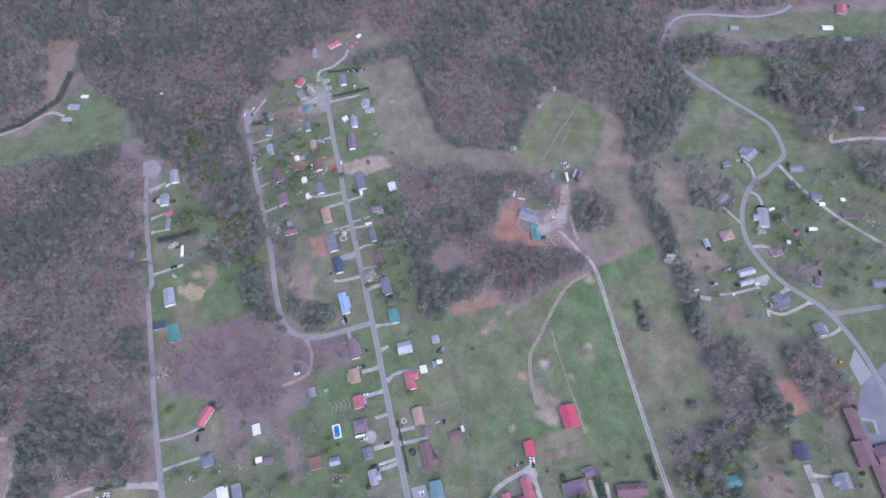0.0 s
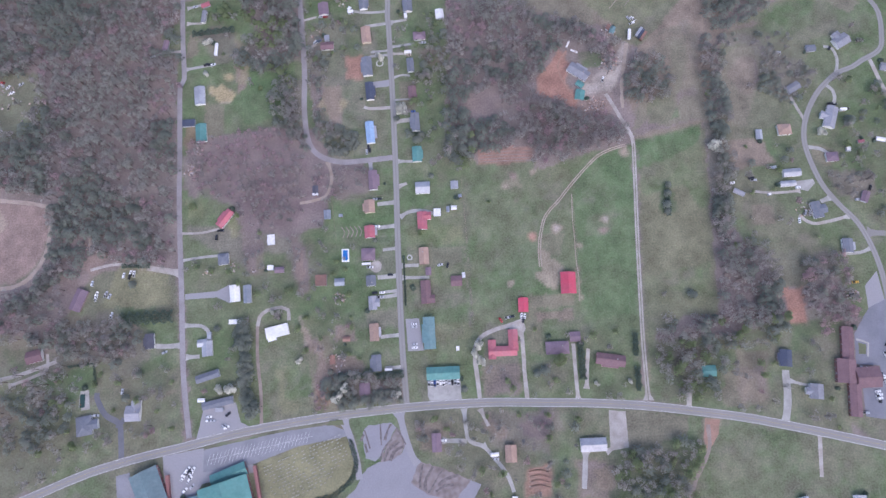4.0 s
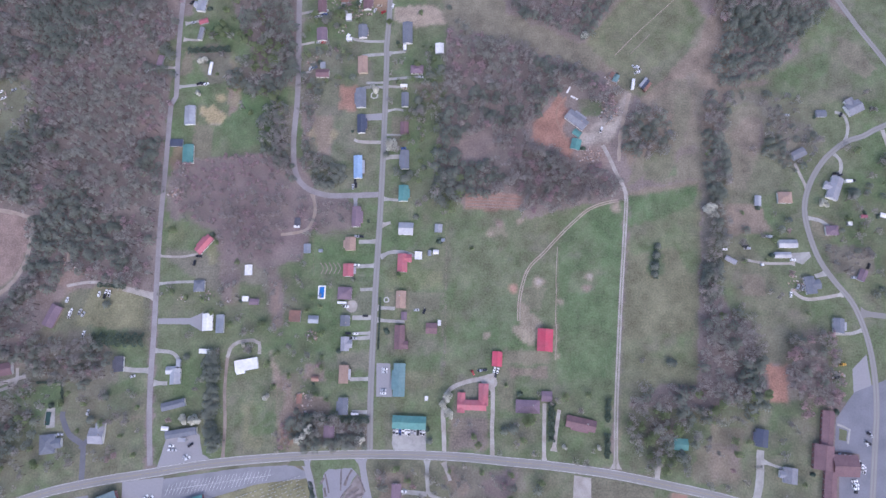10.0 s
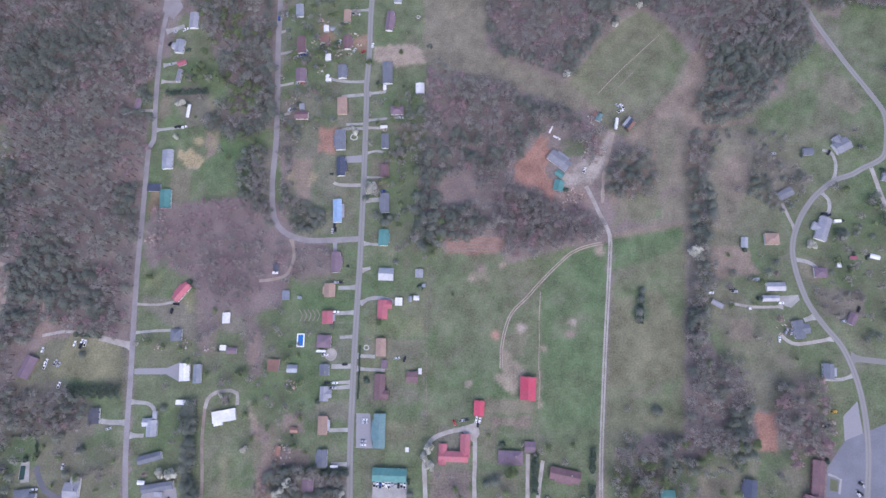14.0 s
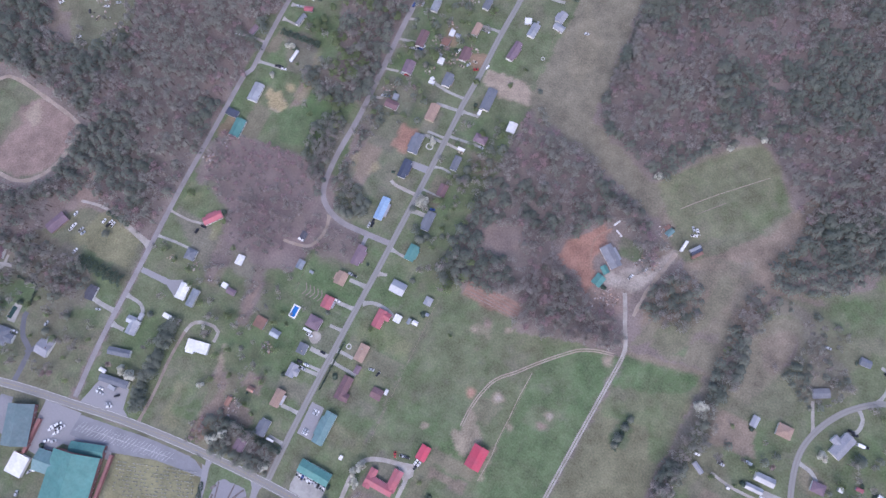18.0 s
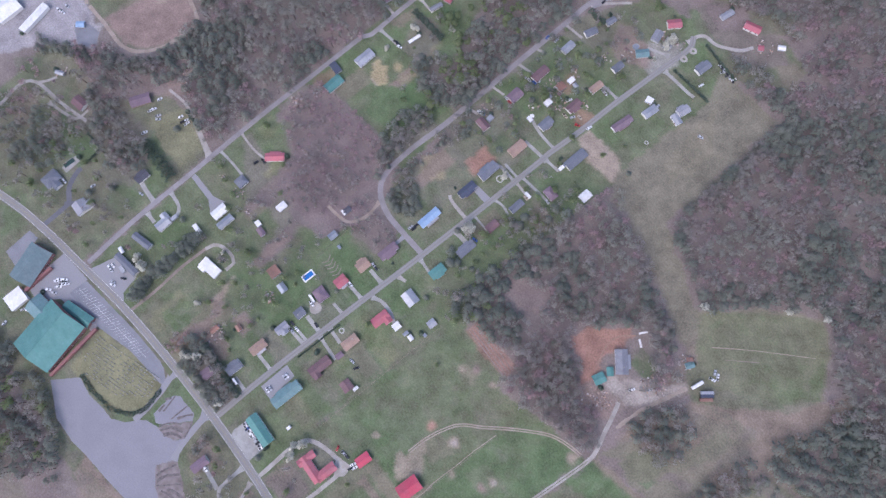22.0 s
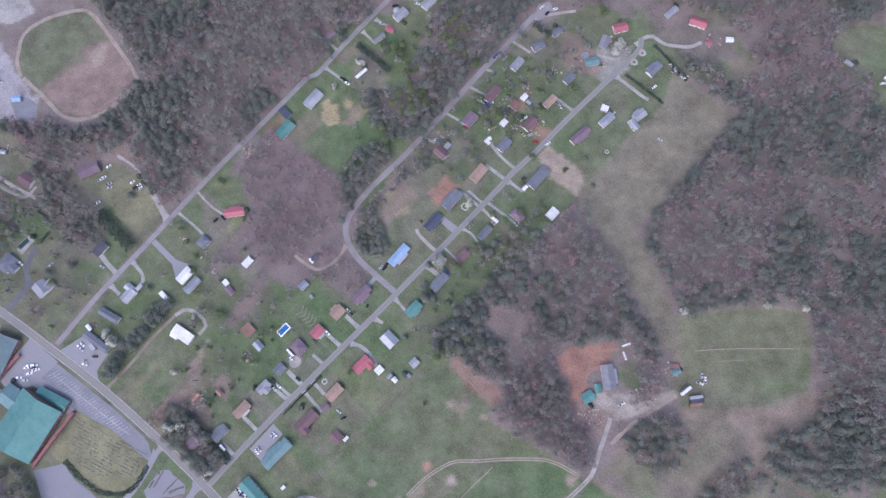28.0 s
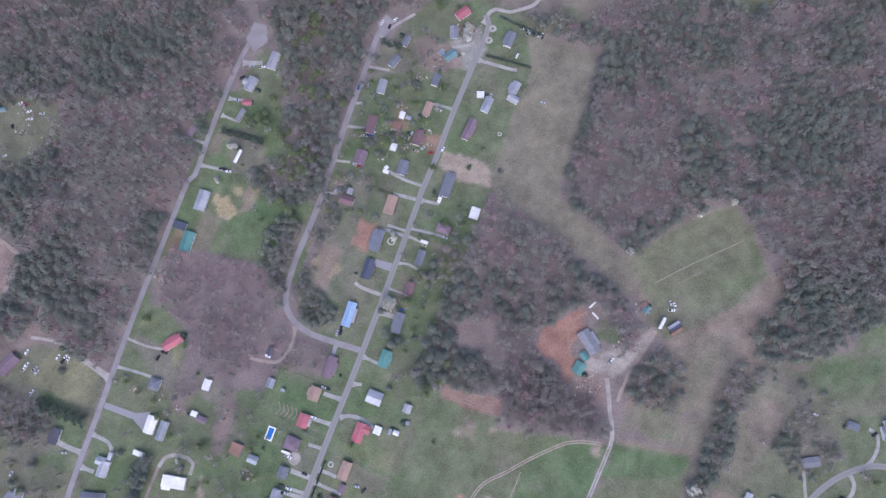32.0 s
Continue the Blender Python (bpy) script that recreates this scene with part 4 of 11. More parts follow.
zone('tan', [(-84.4, -127.6), (-76.7, -146.3), (-67.9, -200.3), (-76.7, -206.7), (-80.5, -169.0)])
zone('tan', [(-166.1, 78.3), (-151.9, 82.4), (-142.2, 74.9), (-142.7, 65.5), (-153.4, 64.7)])
zone('dry', [(-142.7, 117.3), (-134.0, 128.6), (-131.4, 83.0), (-138.5, 72.1)])
zone('tan', [(5.0, 181.3), (40.0, 185.8), (53.1, 176.6), (51.8, 165.3), (27.8, 161.9), (5.4, 169.9)])
zone('clay', [(-39.7, 102.4), (-25.6, 104.6), (-25.0, 84.2), (-34.5, 83.1)])
zone('dry', [(-60.3, 72.9), (-46.6, 72.5), (-44.3, 38.1), (-58.4, 37.3)])
zone('clay', [(128.7, 55.3), (138.7, 76.0), (152.2, 92.9), (163.2, 81.3), (156.6, 68.3), (165.7, 45.3), (162.1, 35.2), (150.4, 47.8), (135.9, 48.7)])
zone('clay', [(313.5, -134.7), (330.0, -134.0), (329.5, -163.1), (314.2, -162.8)])
zone('pale', [(169.9, 58.1), (187.3, 62.3), (198.4, 73.7), (208.5, 85.2), (213.1, 80.0), (201.8, 62.4), (194.6, 49.1), (193.3, 40.9), (173.3, 43.8)])
zone('dry', [(162.2, 40.2), (183.8, 42.9), (193.1, 35.4), (173.8, 26.8)])
zone('drylawn', [(-403.0, -84.7), (-418.6, -60.9), (-409.9, -37.4), (-395.6, -14.9), (-382.7, -8.4), (-345.5, -12.3), (-308.9, -19.6), (-300.6, -26.7), (-300.8, -60.0), (-309.6, -79.2), (-326.7, -91.6), (-383.1, -92.6)])
zone('brown', [(-364.6, -33.7), (-347.4, -14.0), (-308.9, -19.6), (-301.3, -28.8), (-302.1, -59.0), (-311.3, -77.8), (-326.9, -88.1), (-360.9, -90.4)])
zone('tan', [(-358.3, -35.5), (-350.0, -18.7), (-338.2, -32.0), (-340.8, -43.3)])
zone('lawn', [(-404.6, -51.8), (-398.1, -26.5), (-382.0, -19.3), (-351.6, -44.4), (-361.3, -83.4), (-379.5, -85.4)], 0.5)
zone('gravel', [(-380.0, -108.3), (-356.6, -93.9), (-343.3, -114.4), (-393.3, -150.4), (-415.1, -133.7)])
zone('gravel', [(-563.5, -115.8), (-461.5, -30.1), (-423.9, -46.5), (-432.9, -66.5), (-510.8, -154.2)])
zone('drylawn', [(114.9, 419.1), (120.6, 439.0), (152.4, 475.7), (223.8, 456.5), (182.1, 410.5), (142.9, 402.1)])
zone('lawn', [(140.8, 435.9), (158.7, 467.1), (206.9, 440.7), (176.3, 412.1)])
# darker round patches painted into the ground where lone evergreens and scrub stand
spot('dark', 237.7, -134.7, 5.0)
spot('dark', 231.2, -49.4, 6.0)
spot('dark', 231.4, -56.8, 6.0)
spot('dark', -225.0, -102.3, 4.0)
spot('gravel', -19.7, -93.2, 4.5)
zone('dry', [(254.5, -196.4), (289.4, -194.7), (287.9, -222.7), (263.3, -226.6), (251.5, -222.2)], 0.35)
zone('dry', [(280.9, -0.9), (320.8, -2.9), (328.2, -25.0), (290.6, -28.0)])
zone('straw', [(-118.3, -245.0), (-52.3, -223.7), (-39.4, -243.9), (-46.0, -264.5), (-58.5, -274.4), (-106.9, -281.1)])
zone('lush', [(-53.8, -9.1), (-3.8, -8.5), (-3.2, -23.9), (-52.9, -24.5)], 0.28)
zone('drylawn', [(-54.0, -24.6), (-3.2, -23.9), (-2.6, -38.3), (-53.1, -39.0)], 0.45)
zone('lush', [(-53.4, -39.0), (-2.6, -38.3), (-1.9, -54.4), (-52.4, -55.1)], 0.36)
zone('drylawn', [(-52.7, -55.1), (-1.9, -54.4), (-1.2, -70.8), (-51.7, -71.6)], 0.47)
zone('lush', [(-51.0, -71.6), (-1.2, -70.8), (-0.5, -86.9), (-50.0, -87.7)], 0.43)
zone('lush', [(-49.2, -87.7), (-0.5, -86.9), (0.1, -102.8), (-48.2, -103.6)], 0.43)
zone('lush', [(-47.2, -103.6), (0.1, -102.8), (0.7, -116.3), (-46.4, -117.2)], 0.35)
zone('lush', [(-47.2, -117.2), (0.7, -116.3), (1.3, -129.8), (-46.3, -130.7)], 0.33)
zone('litter', [(-46.9, -130.7), (1.3, -129.8), (1.9, -145.2), (-46.0, -146.1)], 0.48)
zone('lush', [(-49.0, -146.2), (1.9, -145.2), (2.5, -158.5), (-48.1, -159.5)], 0.38)
zone('drylawn', [(6.3, -8.3), (54.4, -7.7), (54.7, -26.0), (7.0, -26.6)], 0.49)
zone('lush', [(5.8, -26.6), (54.7, -26.0), (55.0, -44.1), (6.5, -44.8)], 0.32)
zone('drylawn', [(7.9, -44.8), (55.0, -44.1), (55.4, -62.8), (8.6, -63.5)], 0.29)
zone('straw', [(10.6, -63.5), (55.4, -62.8), (55.7, -79.3), (11.2, -80.0)], 0.43)
zone('litter', [(7.5, -80.0), (55.7, -79.3), (56.0, -97.2), (8.2, -98.0)], 0.41)
zone('straw', [(6.9, -98.1), (56.0, -97.2), (56.3, -112.2), (7.5, -113.1)], 0.38)
zone('litter', [(10.1, -113.1), (56.3, -112.2), (56.6, -130.1), (10.8, -130.9)], 0.48)
zone('lush', [(9.0, -130.9), (56.6, -130.1), (56.9, -144.6), (9.6, -145.5)], 0.32)
zone('straw', [(13.0, -145.5), (56.9, -144.6), (57.1, -157.3), (13.4, -158.2)], 0.34)
zone('drylawn', [(-73.7, 146.0), (-26.9, 146.2), (-25.8, 123.3), (-72.1, 123.0)], 0.36)
zone('lush', [(-72.1, 123.0), (-25.8, 123.3), (-25.0, 106.7), (-71.0, 106.4)], 0.25)
zone('lush', [(-71.0, 106.4), (-25.0, 106.7), (-24.0, 85.4), (-69.6, 85.1)], 0.23)
zone('litter', [(-69.6, 85.1), (-24.0, 85.4), (-23.0, 64.3), (-68.2, 63.9)], 0.29)
zone('litter', [(-68.2, 63.9), (-23.0, 64.3), (-22.2, 48.1), (-67.1, 47.6)], 0.43)
zone('litter', [(-67.1, 47.6), (-22.2, 48.1), (-21.4, 32.3), (-66.1, 31.9)], 0.30)
zone('lush', [(-66.1, 31.9), (-21.4, 32.3), (-20.7, 17.2), (-65.1, 16.7)], 0.27)
zone('lush', [(-65.1, 16.7), (-20.7, 17.2), (-19.9, 2.1), (-64.1, 1.6)], 0.37)
zone('lush', [(5.1, 146.4), (45.3, 146.6), (45.8, 124.7), (5.9, 124.5)], 0.24)
zone('litter', [(5.9, 124.5), (45.8, 124.7), (46.3, 101.9), (6.8, 101.6)], 0.38)
zone('lush', [(6.8, 101.6), (46.3, 101.9), (46.7, 79.1), (7.6, 78.8)], 0.25)
zone('lush', [(7.6, 78.8), (46.7, 79.1), (47.2, 57.3), (8.4, 56.9)], 0.30)
zone('lush', [(8.4, 56.9), (47.2, 57.3), (47.6, 38.3), (9.1, 37.9)], 0.29)
zone('lush', [(9.1, 37.9), (47.6, 38.3), (48.0, 16.7), (9.9, 16.3)], 0.36)
zone('lush', [(9.9, 16.3), (48.0, 16.7), (48.4, -1.1), (10.5, -1.6)], 0.42)
zone('litter', [(-188.8, 18.2), (-164.8, 19.5), (-163.9, -12.5), (-184.6, -17.8)], 0.85)
zone('lush', [(-173.3, -16.7), (-162.1, -15.5), (-159.0, -26.6), (-169.5, -28.7)], 0.60)
zone('straw', [(-182.5, -22.9), (-167.6, -23.7), (-165.9, -39.2), (-180.4, -40.9)], 0.50)
zone('litter', [(-181.2, -46.9), (-160.0, -48.5), (-122.9, -55.9), (-120.3, -94.4), (-155.2, -71.0), (-180.1, -56.7)], 0.60)
zone('brown', [(-136.4, -36.3), (-122.1, -38.6), (-115.8, -70.4), (-115.5, -95.3), (-127.9, -94.6)], 0.50)
zone('straw', [(-144.6, -42.4), (-136.6, -44.3), (-136.1, -60.0), (-143.7, -61.1)], 0.70)
zone('mauve', [(-164.7, 18.4), (-121.2, 34.6), (-68.8, 35.1), (-60.0, 15.4), (-57.9, -32.7), (-62.6, -56.0), (-88.6, -62.7), (-130.2, -56.0), (-136.7, -33.8), (-161.6, -11.4)], 0.95)
zone('mauve', [(-58.9, -2.5), (-19.5, -7.1), (-23.3, -27.3), (-52.1, -33.2)], 0.70)
zone('litter', [(-131.6, -56.0), (-84.3, -55.3), (-75.4, -98.4), (-89.5, -99.6), (-96.2, -75.9), (-129.7, -76.4)], 0.65)
zone('brown', [(-89.6, -73.8), (-79.1, -73.7), (-74.3, -112.5), (-84.6, -113.6)], 0.60)
zone('brown', [(-78.6, -148.4), (-67.6, -153.6), (-61.7, -171.3), (-48.4, -164.8), (-33.4, -170.7), (-32.9, -180.4), (-56.4, -182.7), (-70.9, -202.1), (-76.0, -176.0)], 0.70)
zone('brown', [(-55.7, -138.8), (-39.9, -139.5), (-37.2, -153.9), (-54.6, -154.2)], 0.80)
zone('clay', [(-72.6, -190.9), (-60.4, -190.6), (-60.3, -205.3), (-70.6, -205.6)], 0.50)
zone('clay', [(-23.3, -190.3), (-10.7, -188.7), (-10.5, -193.0), (-22.1, -195.9)], 0.50)
zone('litter', [(-56.4, -182.7), (-0.1, -183.2), (0.9, -204.8), (-54.8, -206.1)], 0.75)
zone('drylawn', [(-116.1, -154.5), (-77.6, -156.0), (-73.4, -210.8), (-110.7, -212.5)], 0.80)
zone('straw', [(-105.3, -172.2), (-89.2, -171.9), (-84.1, -206.7), (-99.7, -209.2)], 0.50)
zone('brown', [(-197.3, 137.3), (-179.5, 137.4), (-175.1, 115.9), (-190.5, 113.5)], 0.50)
zone('hayed', [(-166.2, 80.4), (-153.3, 84.9), (-140.8, 71.9), (-140.3, 66.5), (-157.6, 66.3)], 1.00)
zone('brown', [(-142.4, 127.4), (-137.8, 133.1), (-129.1, 100.5), (-131.1, 77.4), (-139.0, 74.6), (-138.9, 106.0)], 0.70)
zone('brown', [(-169.8, 66.2), (-151.0, 61.0), (-149.8, 18.6), (-164.7, 18.4)], 0.40)
zone('clay', [(-185.9, 45.6), (-178.0, 47.8), (-175.5, 25.6), (-185.3, 23.4)], 0.40)
zone('litter', [(-131.2, 146.8), (-82.1, 147.1), (-78.8, 100.9), (-112.1, 106.2), (-117.9, 84.1), (-128.0, 111.7)], 0.70)
zone('litter', [(-75.3, 140.3), (-42.2, 140.4), (-37.6, 76.0), (-69.0, 75.7)], 0.35)
zone('dark', [(-43.1, 138.1), (-37.9, 138.2), (-35.7, 76.6), (-41.7, 76.5)], 0.45)
zone('litter', [(-74.0, 74.6), (-60.9, 75.8), (-60.4, 36.3), (-21.0, 23.6), (-20.2, 6.6), (-49.6, 6.3), (-67.3, 20.5)], 0.35)
zone('clay', [(-39.2, 104.5), (-23.7, 101.3), (-25.6, 78.3), (-40.0, 81.4)], 0.80)
zone('litter', [(-26.1, 129.2), (-11.7, 128.1), (-10.6, 104.1), (-24.9, 104.0)], 0.50)
zone('drylawn', [(-21.8, 60.5), (-6.8, 62.3), (-4.9, 16.0), (-18.6, 15.9)], 0.70)
zone('gravel', [(-24.0, 277.9), (-3.7, 299.4), (8.9, 280.7), (1.8, 257.2), (-14.3, 257.7)], 0.70)
zone('brown', [(-56.4, 269.5), (-41.9, 280.2), (-27.8, 269.6), (-31.6, 256.4), (-42.7, 253.8)], 0.60)
zone('clay', [(-48.9, 202.8), (-41.0, 209.7), (-30.0, 191.0), (-36.5, 184.8)], 0.50)
zone('clay', [(-16.7, 191.5), (-0.8, 194.8), (3.8, 181.0), (-9.4, 176.9)], 0.60)
zone('litter', [(-100.0, 196.6), (-76.8, 215.9), (-47.8, 179.0), (-84.7, 177.5)], 0.30)
zone('drylawn', [(8.9, 269.7), (55.4, 282.9), (72.6, 279.6), (64.9, 243.1), (23.9, 232.6)], 0.70)
zone('litter', [(-100.6, 255.7), (-61.3, 277.9), (-39.7, 240.7), (-81.2, 223.2)], 0.50)
zone('lush', [(-57.9, 194.0), (-46.5, 203.6), (-29.4, 174.7), (-39.5, 163.1)], 0.50)
zone('brown', [(-220.2, 52.9), (-217.8, 102.4), (-218.2, 139.0), (-206.8, 195.6), (-198.6, 206.5), (-196.2, 170.2), (-194.5, 121.8), (-197.2, 72.2), (-195.5, 26.1)], 0.45)
zone('lawn', [(-211.3, 138.0), (-197.3, 149.7), (-184.6, 139.7), (-188.4, 118.1), (-208.2, 115.2)], 0.80)
zone('lush', [(-169.0, 160.9), (-153.8, 169.6), (-122.5, 139.0), (-114.4, 108.1), (-139.6, 129.1)], 0.70)
zone('litter', [(-180.0, 136.3), (-153.8, 151.2), (-131.2, 116.1), (-157.0, 101.3)], 0.50)
zone('brown', [(262.3, -199.9), (286.8, -198.5), (286.7, -220.3), (262.6, -220.8)], 0.15)
zone('litter', [(335.1, -105.3), (365.4, -107.0), (358.3, -162.8), (330.8, -161.1)], 0.60)
zone('lush', [(315.2, -163.6), (328.4, -163.4), (326.3, -184.9), (313.2, -185.2)], 0.50)
zone('drylawn', [(321.4, -167.8), (358.7, -167.1), (347.8, -226.3), (318.2, -222.9)], 0.60)
zone('litter', [(-255.2, -115.6), (-205.1, -133.4), (-208.6, -160.8), (-254.4, -152.7)], 0.50)
zone('brown', [(-276.3, -72.9), (-238.8, -62.5), (-227.1, -77.0), (-259.5, -87.1)], 0.50)
zone('brown', [(-193.4, -151.5), (-183.1, -151.3), (-178.8, -187.0), (-193.5, -187.3)], 0.40)
zone('lush', [(-271.6, -163.0), (-253.9, -161.7), (-249.4, -184.9), (-272.1, -188.9)], 0.60)
zone('litter', [(-311.0, -153.7), (-282.6, -153.2), (-276.7, -189.0), (-301.5, -207.2)], 0.50)
zone('brown', [(6.7, 74.2), (21.8, 74.3), (22.6, 47.7), (7.7, 47.5)], 0.45)
zone('brown', [(28.4, 107.2), (48.7, 107.3), (51.6, 88.1), (31.4, 90.7)], 0.50)
zone('drylawn', [(10.9, -101.6), (55.2, -103.2), (55.7, -128.6), (30.5, -133.6), (12.0, -131.7)], 0.60)
zone('litter', [(11.7, -183.0), (17.8, -165.3), (19.3, -208.7), (12.7, -208.9)], 0.40)
zone('lush', [(58.5, -23.7), (82.5, -18.4), (106.3, -52.5), (124.4, -127.3), (92.5, -146.0), (60.3, -128.5)], 0.20)
zone('straw', [(134.6, -52.1), (158.4, -42.0), (181.6, -51.4), (198.0, -107.7), (178.8, -135.3), (151.8, -126.8)], 0.12)
zone('lush', [(158.2, -51.8), (199.2, -79.7), (194.2, -144.0), (169.5, -144.5), (152.2, -108.5)], 0.40)
zone('tan', [(93.0, -18.3), (106.4, -19.1), (108.8, -32.9), (96.9, -33.1)], 0.60)
zone('litter', [(105.9, -217.3), (119.1, -214.9), (125.5, -235.7), (97.1, -236.3)], 0.50)
zone('litter', [(69.7, -146.4), (92.5, -150.4), (92.7, -207.1), (61.6, -205.6)], 0.50)
zone('drylawn', [(99.3, -181.1), (137.3, -178.2), (136.9, -204.0), (99.3, -204.8)], 0.60)
zone('lush', [(115.0, -172.1), (139.6, -171.6), (139.4, -184.6), (114.9, -187.3)], 0.40)
zone('brown', [(157.3, -80.0), (161.7, -60.9), (185.3, -57.8), (181.5, -77.2)], 0.40)
zone('lush', [(-93.7, -197.1), (-96.4, -155.2), (-66.8, -163.7), (-75.9, -197.4)], 0.50)
zone('straw', [(1.3, -108.2), (27.2, -46.3), (126.5, -8.8), (169.5, -10.2), (125.6, -65.7), (61.7, -118.5)], 0.15)
zone('brown', [(54.5, 41.8), (91.8, 69.1), (109.7, 55.9), (84.6, 35.7)], 0.50)
zone('dry', [(88.7, 152.3), (105.2, 161.5), (170.8, 140.9), (209.8, 129.0), (203.2, 116.4), (139.4, 136.0)], 0.50)
zone('fallow', [(50.8, 258.8), (49.7, 169.8), (66.3, 155.7), (102.8, 155.7), (117.3, 258.3)], 1.00)
zone('lawn', [(171.7, 92.4), (191.2, 91.4), (191.7, 76.8), (172.3, 77.7)], 0.70)
zone('dry', [(195.4, 126.6), (220.0, 124.0), (219.4, 89.4), (199.9, 89.3)], 0.75)
zone('brown', [(162.3, 42.8), (192.6, 47.0), (192.9, 27.9), (169.0, 22.7)], 0.60)
zone('lush', [(-83.8, 211.8), (-55.2, 211.7), (-53.0, 176.8), (-80.8, 171.2)], 0.55)
zone('lush', [(-80.5, 168.3), (-52.3, 165.4), (-53.3, 148.5), (-77.8, 145.7)], 0.50)
zone('lush', [(-47.3, 168.3), (-31.7, 168.2), (-28.2, 151.3), (-46.2, 151.3)], 0.50)
zone('lush', [(15.3, 154.1), (51.0, 154.1), (49.5, 110.2), (17.1, 104.7)], 0.45)
zone('lush', [(-55.8, -35.2), (-6.1, -34.5), (-5.3, -54.2), (-54.4, -57.3)], 0.50)
zone('lush', [(-50.7, -93.3), (-31.8, -93.0), (-28.7, -148.3), (-47.2, -148.7)], 0.45)
zone('lawn', [(-34.1, -221.3), (-0.4, -222.5), (0.5, -243.2), (-1.0, -266.2), (-38.3, -263.5)], 0.80)
zone('brown', [(8.6, -222.3), (35.4, -223.5), (29.2, -245.3), (9.3, -243.8)], 0.50)
zone('litter', [(62.9, -217.7), (116.7, -219.6), (110.7, -251.3), (64.9, -243.7)], 0.50)
zone('dry', [(129.9, -257.0), (154.2, -256.7), (152.1, -287.6), (130.5, -286.1)], 0.60)
zone('lawn', [(232.8, -237.0), (295.5, -245.9), (282.3, -309.2), (214.4, -304.3)], 0.70)
zone('brown', [(-329.6, -114.9), (-258.2, -120.5), (-242.1, -158.9), (-279.4, -156.0), (-327.1, -143.2)], 0.35)
zone('lush', [(-274.4, -161.0), (-252.1, -161.8), (-249.9, -185.4), (-264.0, -179.8), (-273.3, -179.1)], 0.50)
zone('lush', [(-224.4, -137.2), (-182.1, -145.1), (-181.2, -186.1), (-213.5, -179.2)], 0.35)
zone('brown', [(-47.9, 262.3), (-30.7, 273.9), (-11.7, 274.8), (-7.5, 257.1), (-29.0, 244.8), (-42.8, 249.4)], 0.70)
zone('dry', [(-395.4, 66.4), (-368.8, 73.5), (-348.1, 40.7), (-372.6, 27.6)], 0.70)
zone('drylawn', [(-391.5, 95.3), (-334.4, 109.0), (-322.9, 93.6), (-314.3, 57.6), (-356.4, 40.0)], 0.80)
zone('lot', [(-496.7, -153.4), (-435.6, -85.7), (-376.4, -95.7), (-352.9, -100.0), (-340.4, -113.4), (-353.8, -123.4), (-378.6, -151.1), (-390.7, -180.9), (-410.5, -205.7)], 0.95)
zone('drylawn', [(201.2, 110.0), (247.8, 174.2), (274.5, 145.1), (248.3, 113.3), (225.7, 95.1), (212.3, 102.5)], 1.00)
zone('dry', [(225.7, 95.1), (248.3, 113.3), (274.5, 145.1), (284.8, 134.0), (257.6, 103.6), (228.2, 82.6)], 1.00)
zone('litter', [(-66.2, 51.5), (-77.4, 87.1), (-75.6, 126.4), (-62.9, 128.5), (-64.5, 89.7), (-56.4, 62.6)], 0.60)
zone('hayed', [(-68.8, 56.4), (-55.9, 75.7), (-38.8, 57.7), (-52.9, 41.6)], 0.50)
zone('lush', [(-138.2, 64.9), (-115.4, 93.9), (-96.3, 87.6), (-90.0, 56.1), (-103.1, 47.7)], 0.80)
zone('litter', [(-140.2, 108.3), (-89.1, 168.0), (-77.9, 131.1), (-85.1, 104.3), (-104.2, 90.9)], 0.70)
zone('lawn', [(9.1, 11.1), (53.1, 6.5), (72.7, -8.5), (120.9, -8.9), (120.7, -23.9), (10.4, -24.3)], 0.90)
zone('brown', [(-302.6, -94.9), (-272.5, -52.6), (-239.6, -57.4), (-270.5, -104.6)], 0.50)
zone('lush', [(-381.1, -174.5), (-363.5, -154.6), (-347.8, -170.9), (-361.8, -186.6)], 0.35)
zone('drylawn', [(-343.1, -173.9), (-315.3, -142.6), (-286.6, -155.5), (-314.0, -174.2)], 0.60)
zone('litter', [(-458.2, 458.3), (-338.7, 445.1), (-274.0, 427.1), (-274.6, 372.3), (-302.9, 298.0), (-379.1, 310.4), (-426.8, 318.2)], 1.00)
zone('lawn', [(-407.6, 337.2), (-378.1, 328.0), (-320.0, 306.6), (-280.5, 335.4), (-259.5, 363.3), (-231.6, 329.9), (-214.6, 289.4), (-225.3, 257.0), (-268.5, 269.5), (-319.6, 280.3), (-353.4, 255.7), (-390.9, 256.4)], 0.80)
zone('dry', [(-323.3, 316.5), (-305.6, 331.6), (-298.0, 364.3), (-297.5, 406.5), (-296.2, 450.1), (-272.0, 446.0), (-273.3, 390.0), (-288.4, 353.6), (-315.1, 319.4)], 1.00)
zone('litter', [(-392.0, 262.0), (-354.3, 260.5), (-331.5, 237.0), (-379.8, 203.0)], 0.60)
zone('drylawn', [(421.0, 282.8), (472.2, 279.8), (591.5, 256.9), (573.7, 222.7), (476.5, 254.2), (414.1, 254.7)], 0.80)
zone('lawn', [(386.3, 222.6), (425.6, 206.0), (460.4, 166.0), (494.5, 114.6), (464.9, 112.7), (409.0, 184.0)], 0.70)
zone('mauve', [(-30.6, 335.3), (20.3, 388.6), (69.3, 354.5), (52.1, 324.8), (3.8, 325.0)], 0.60)
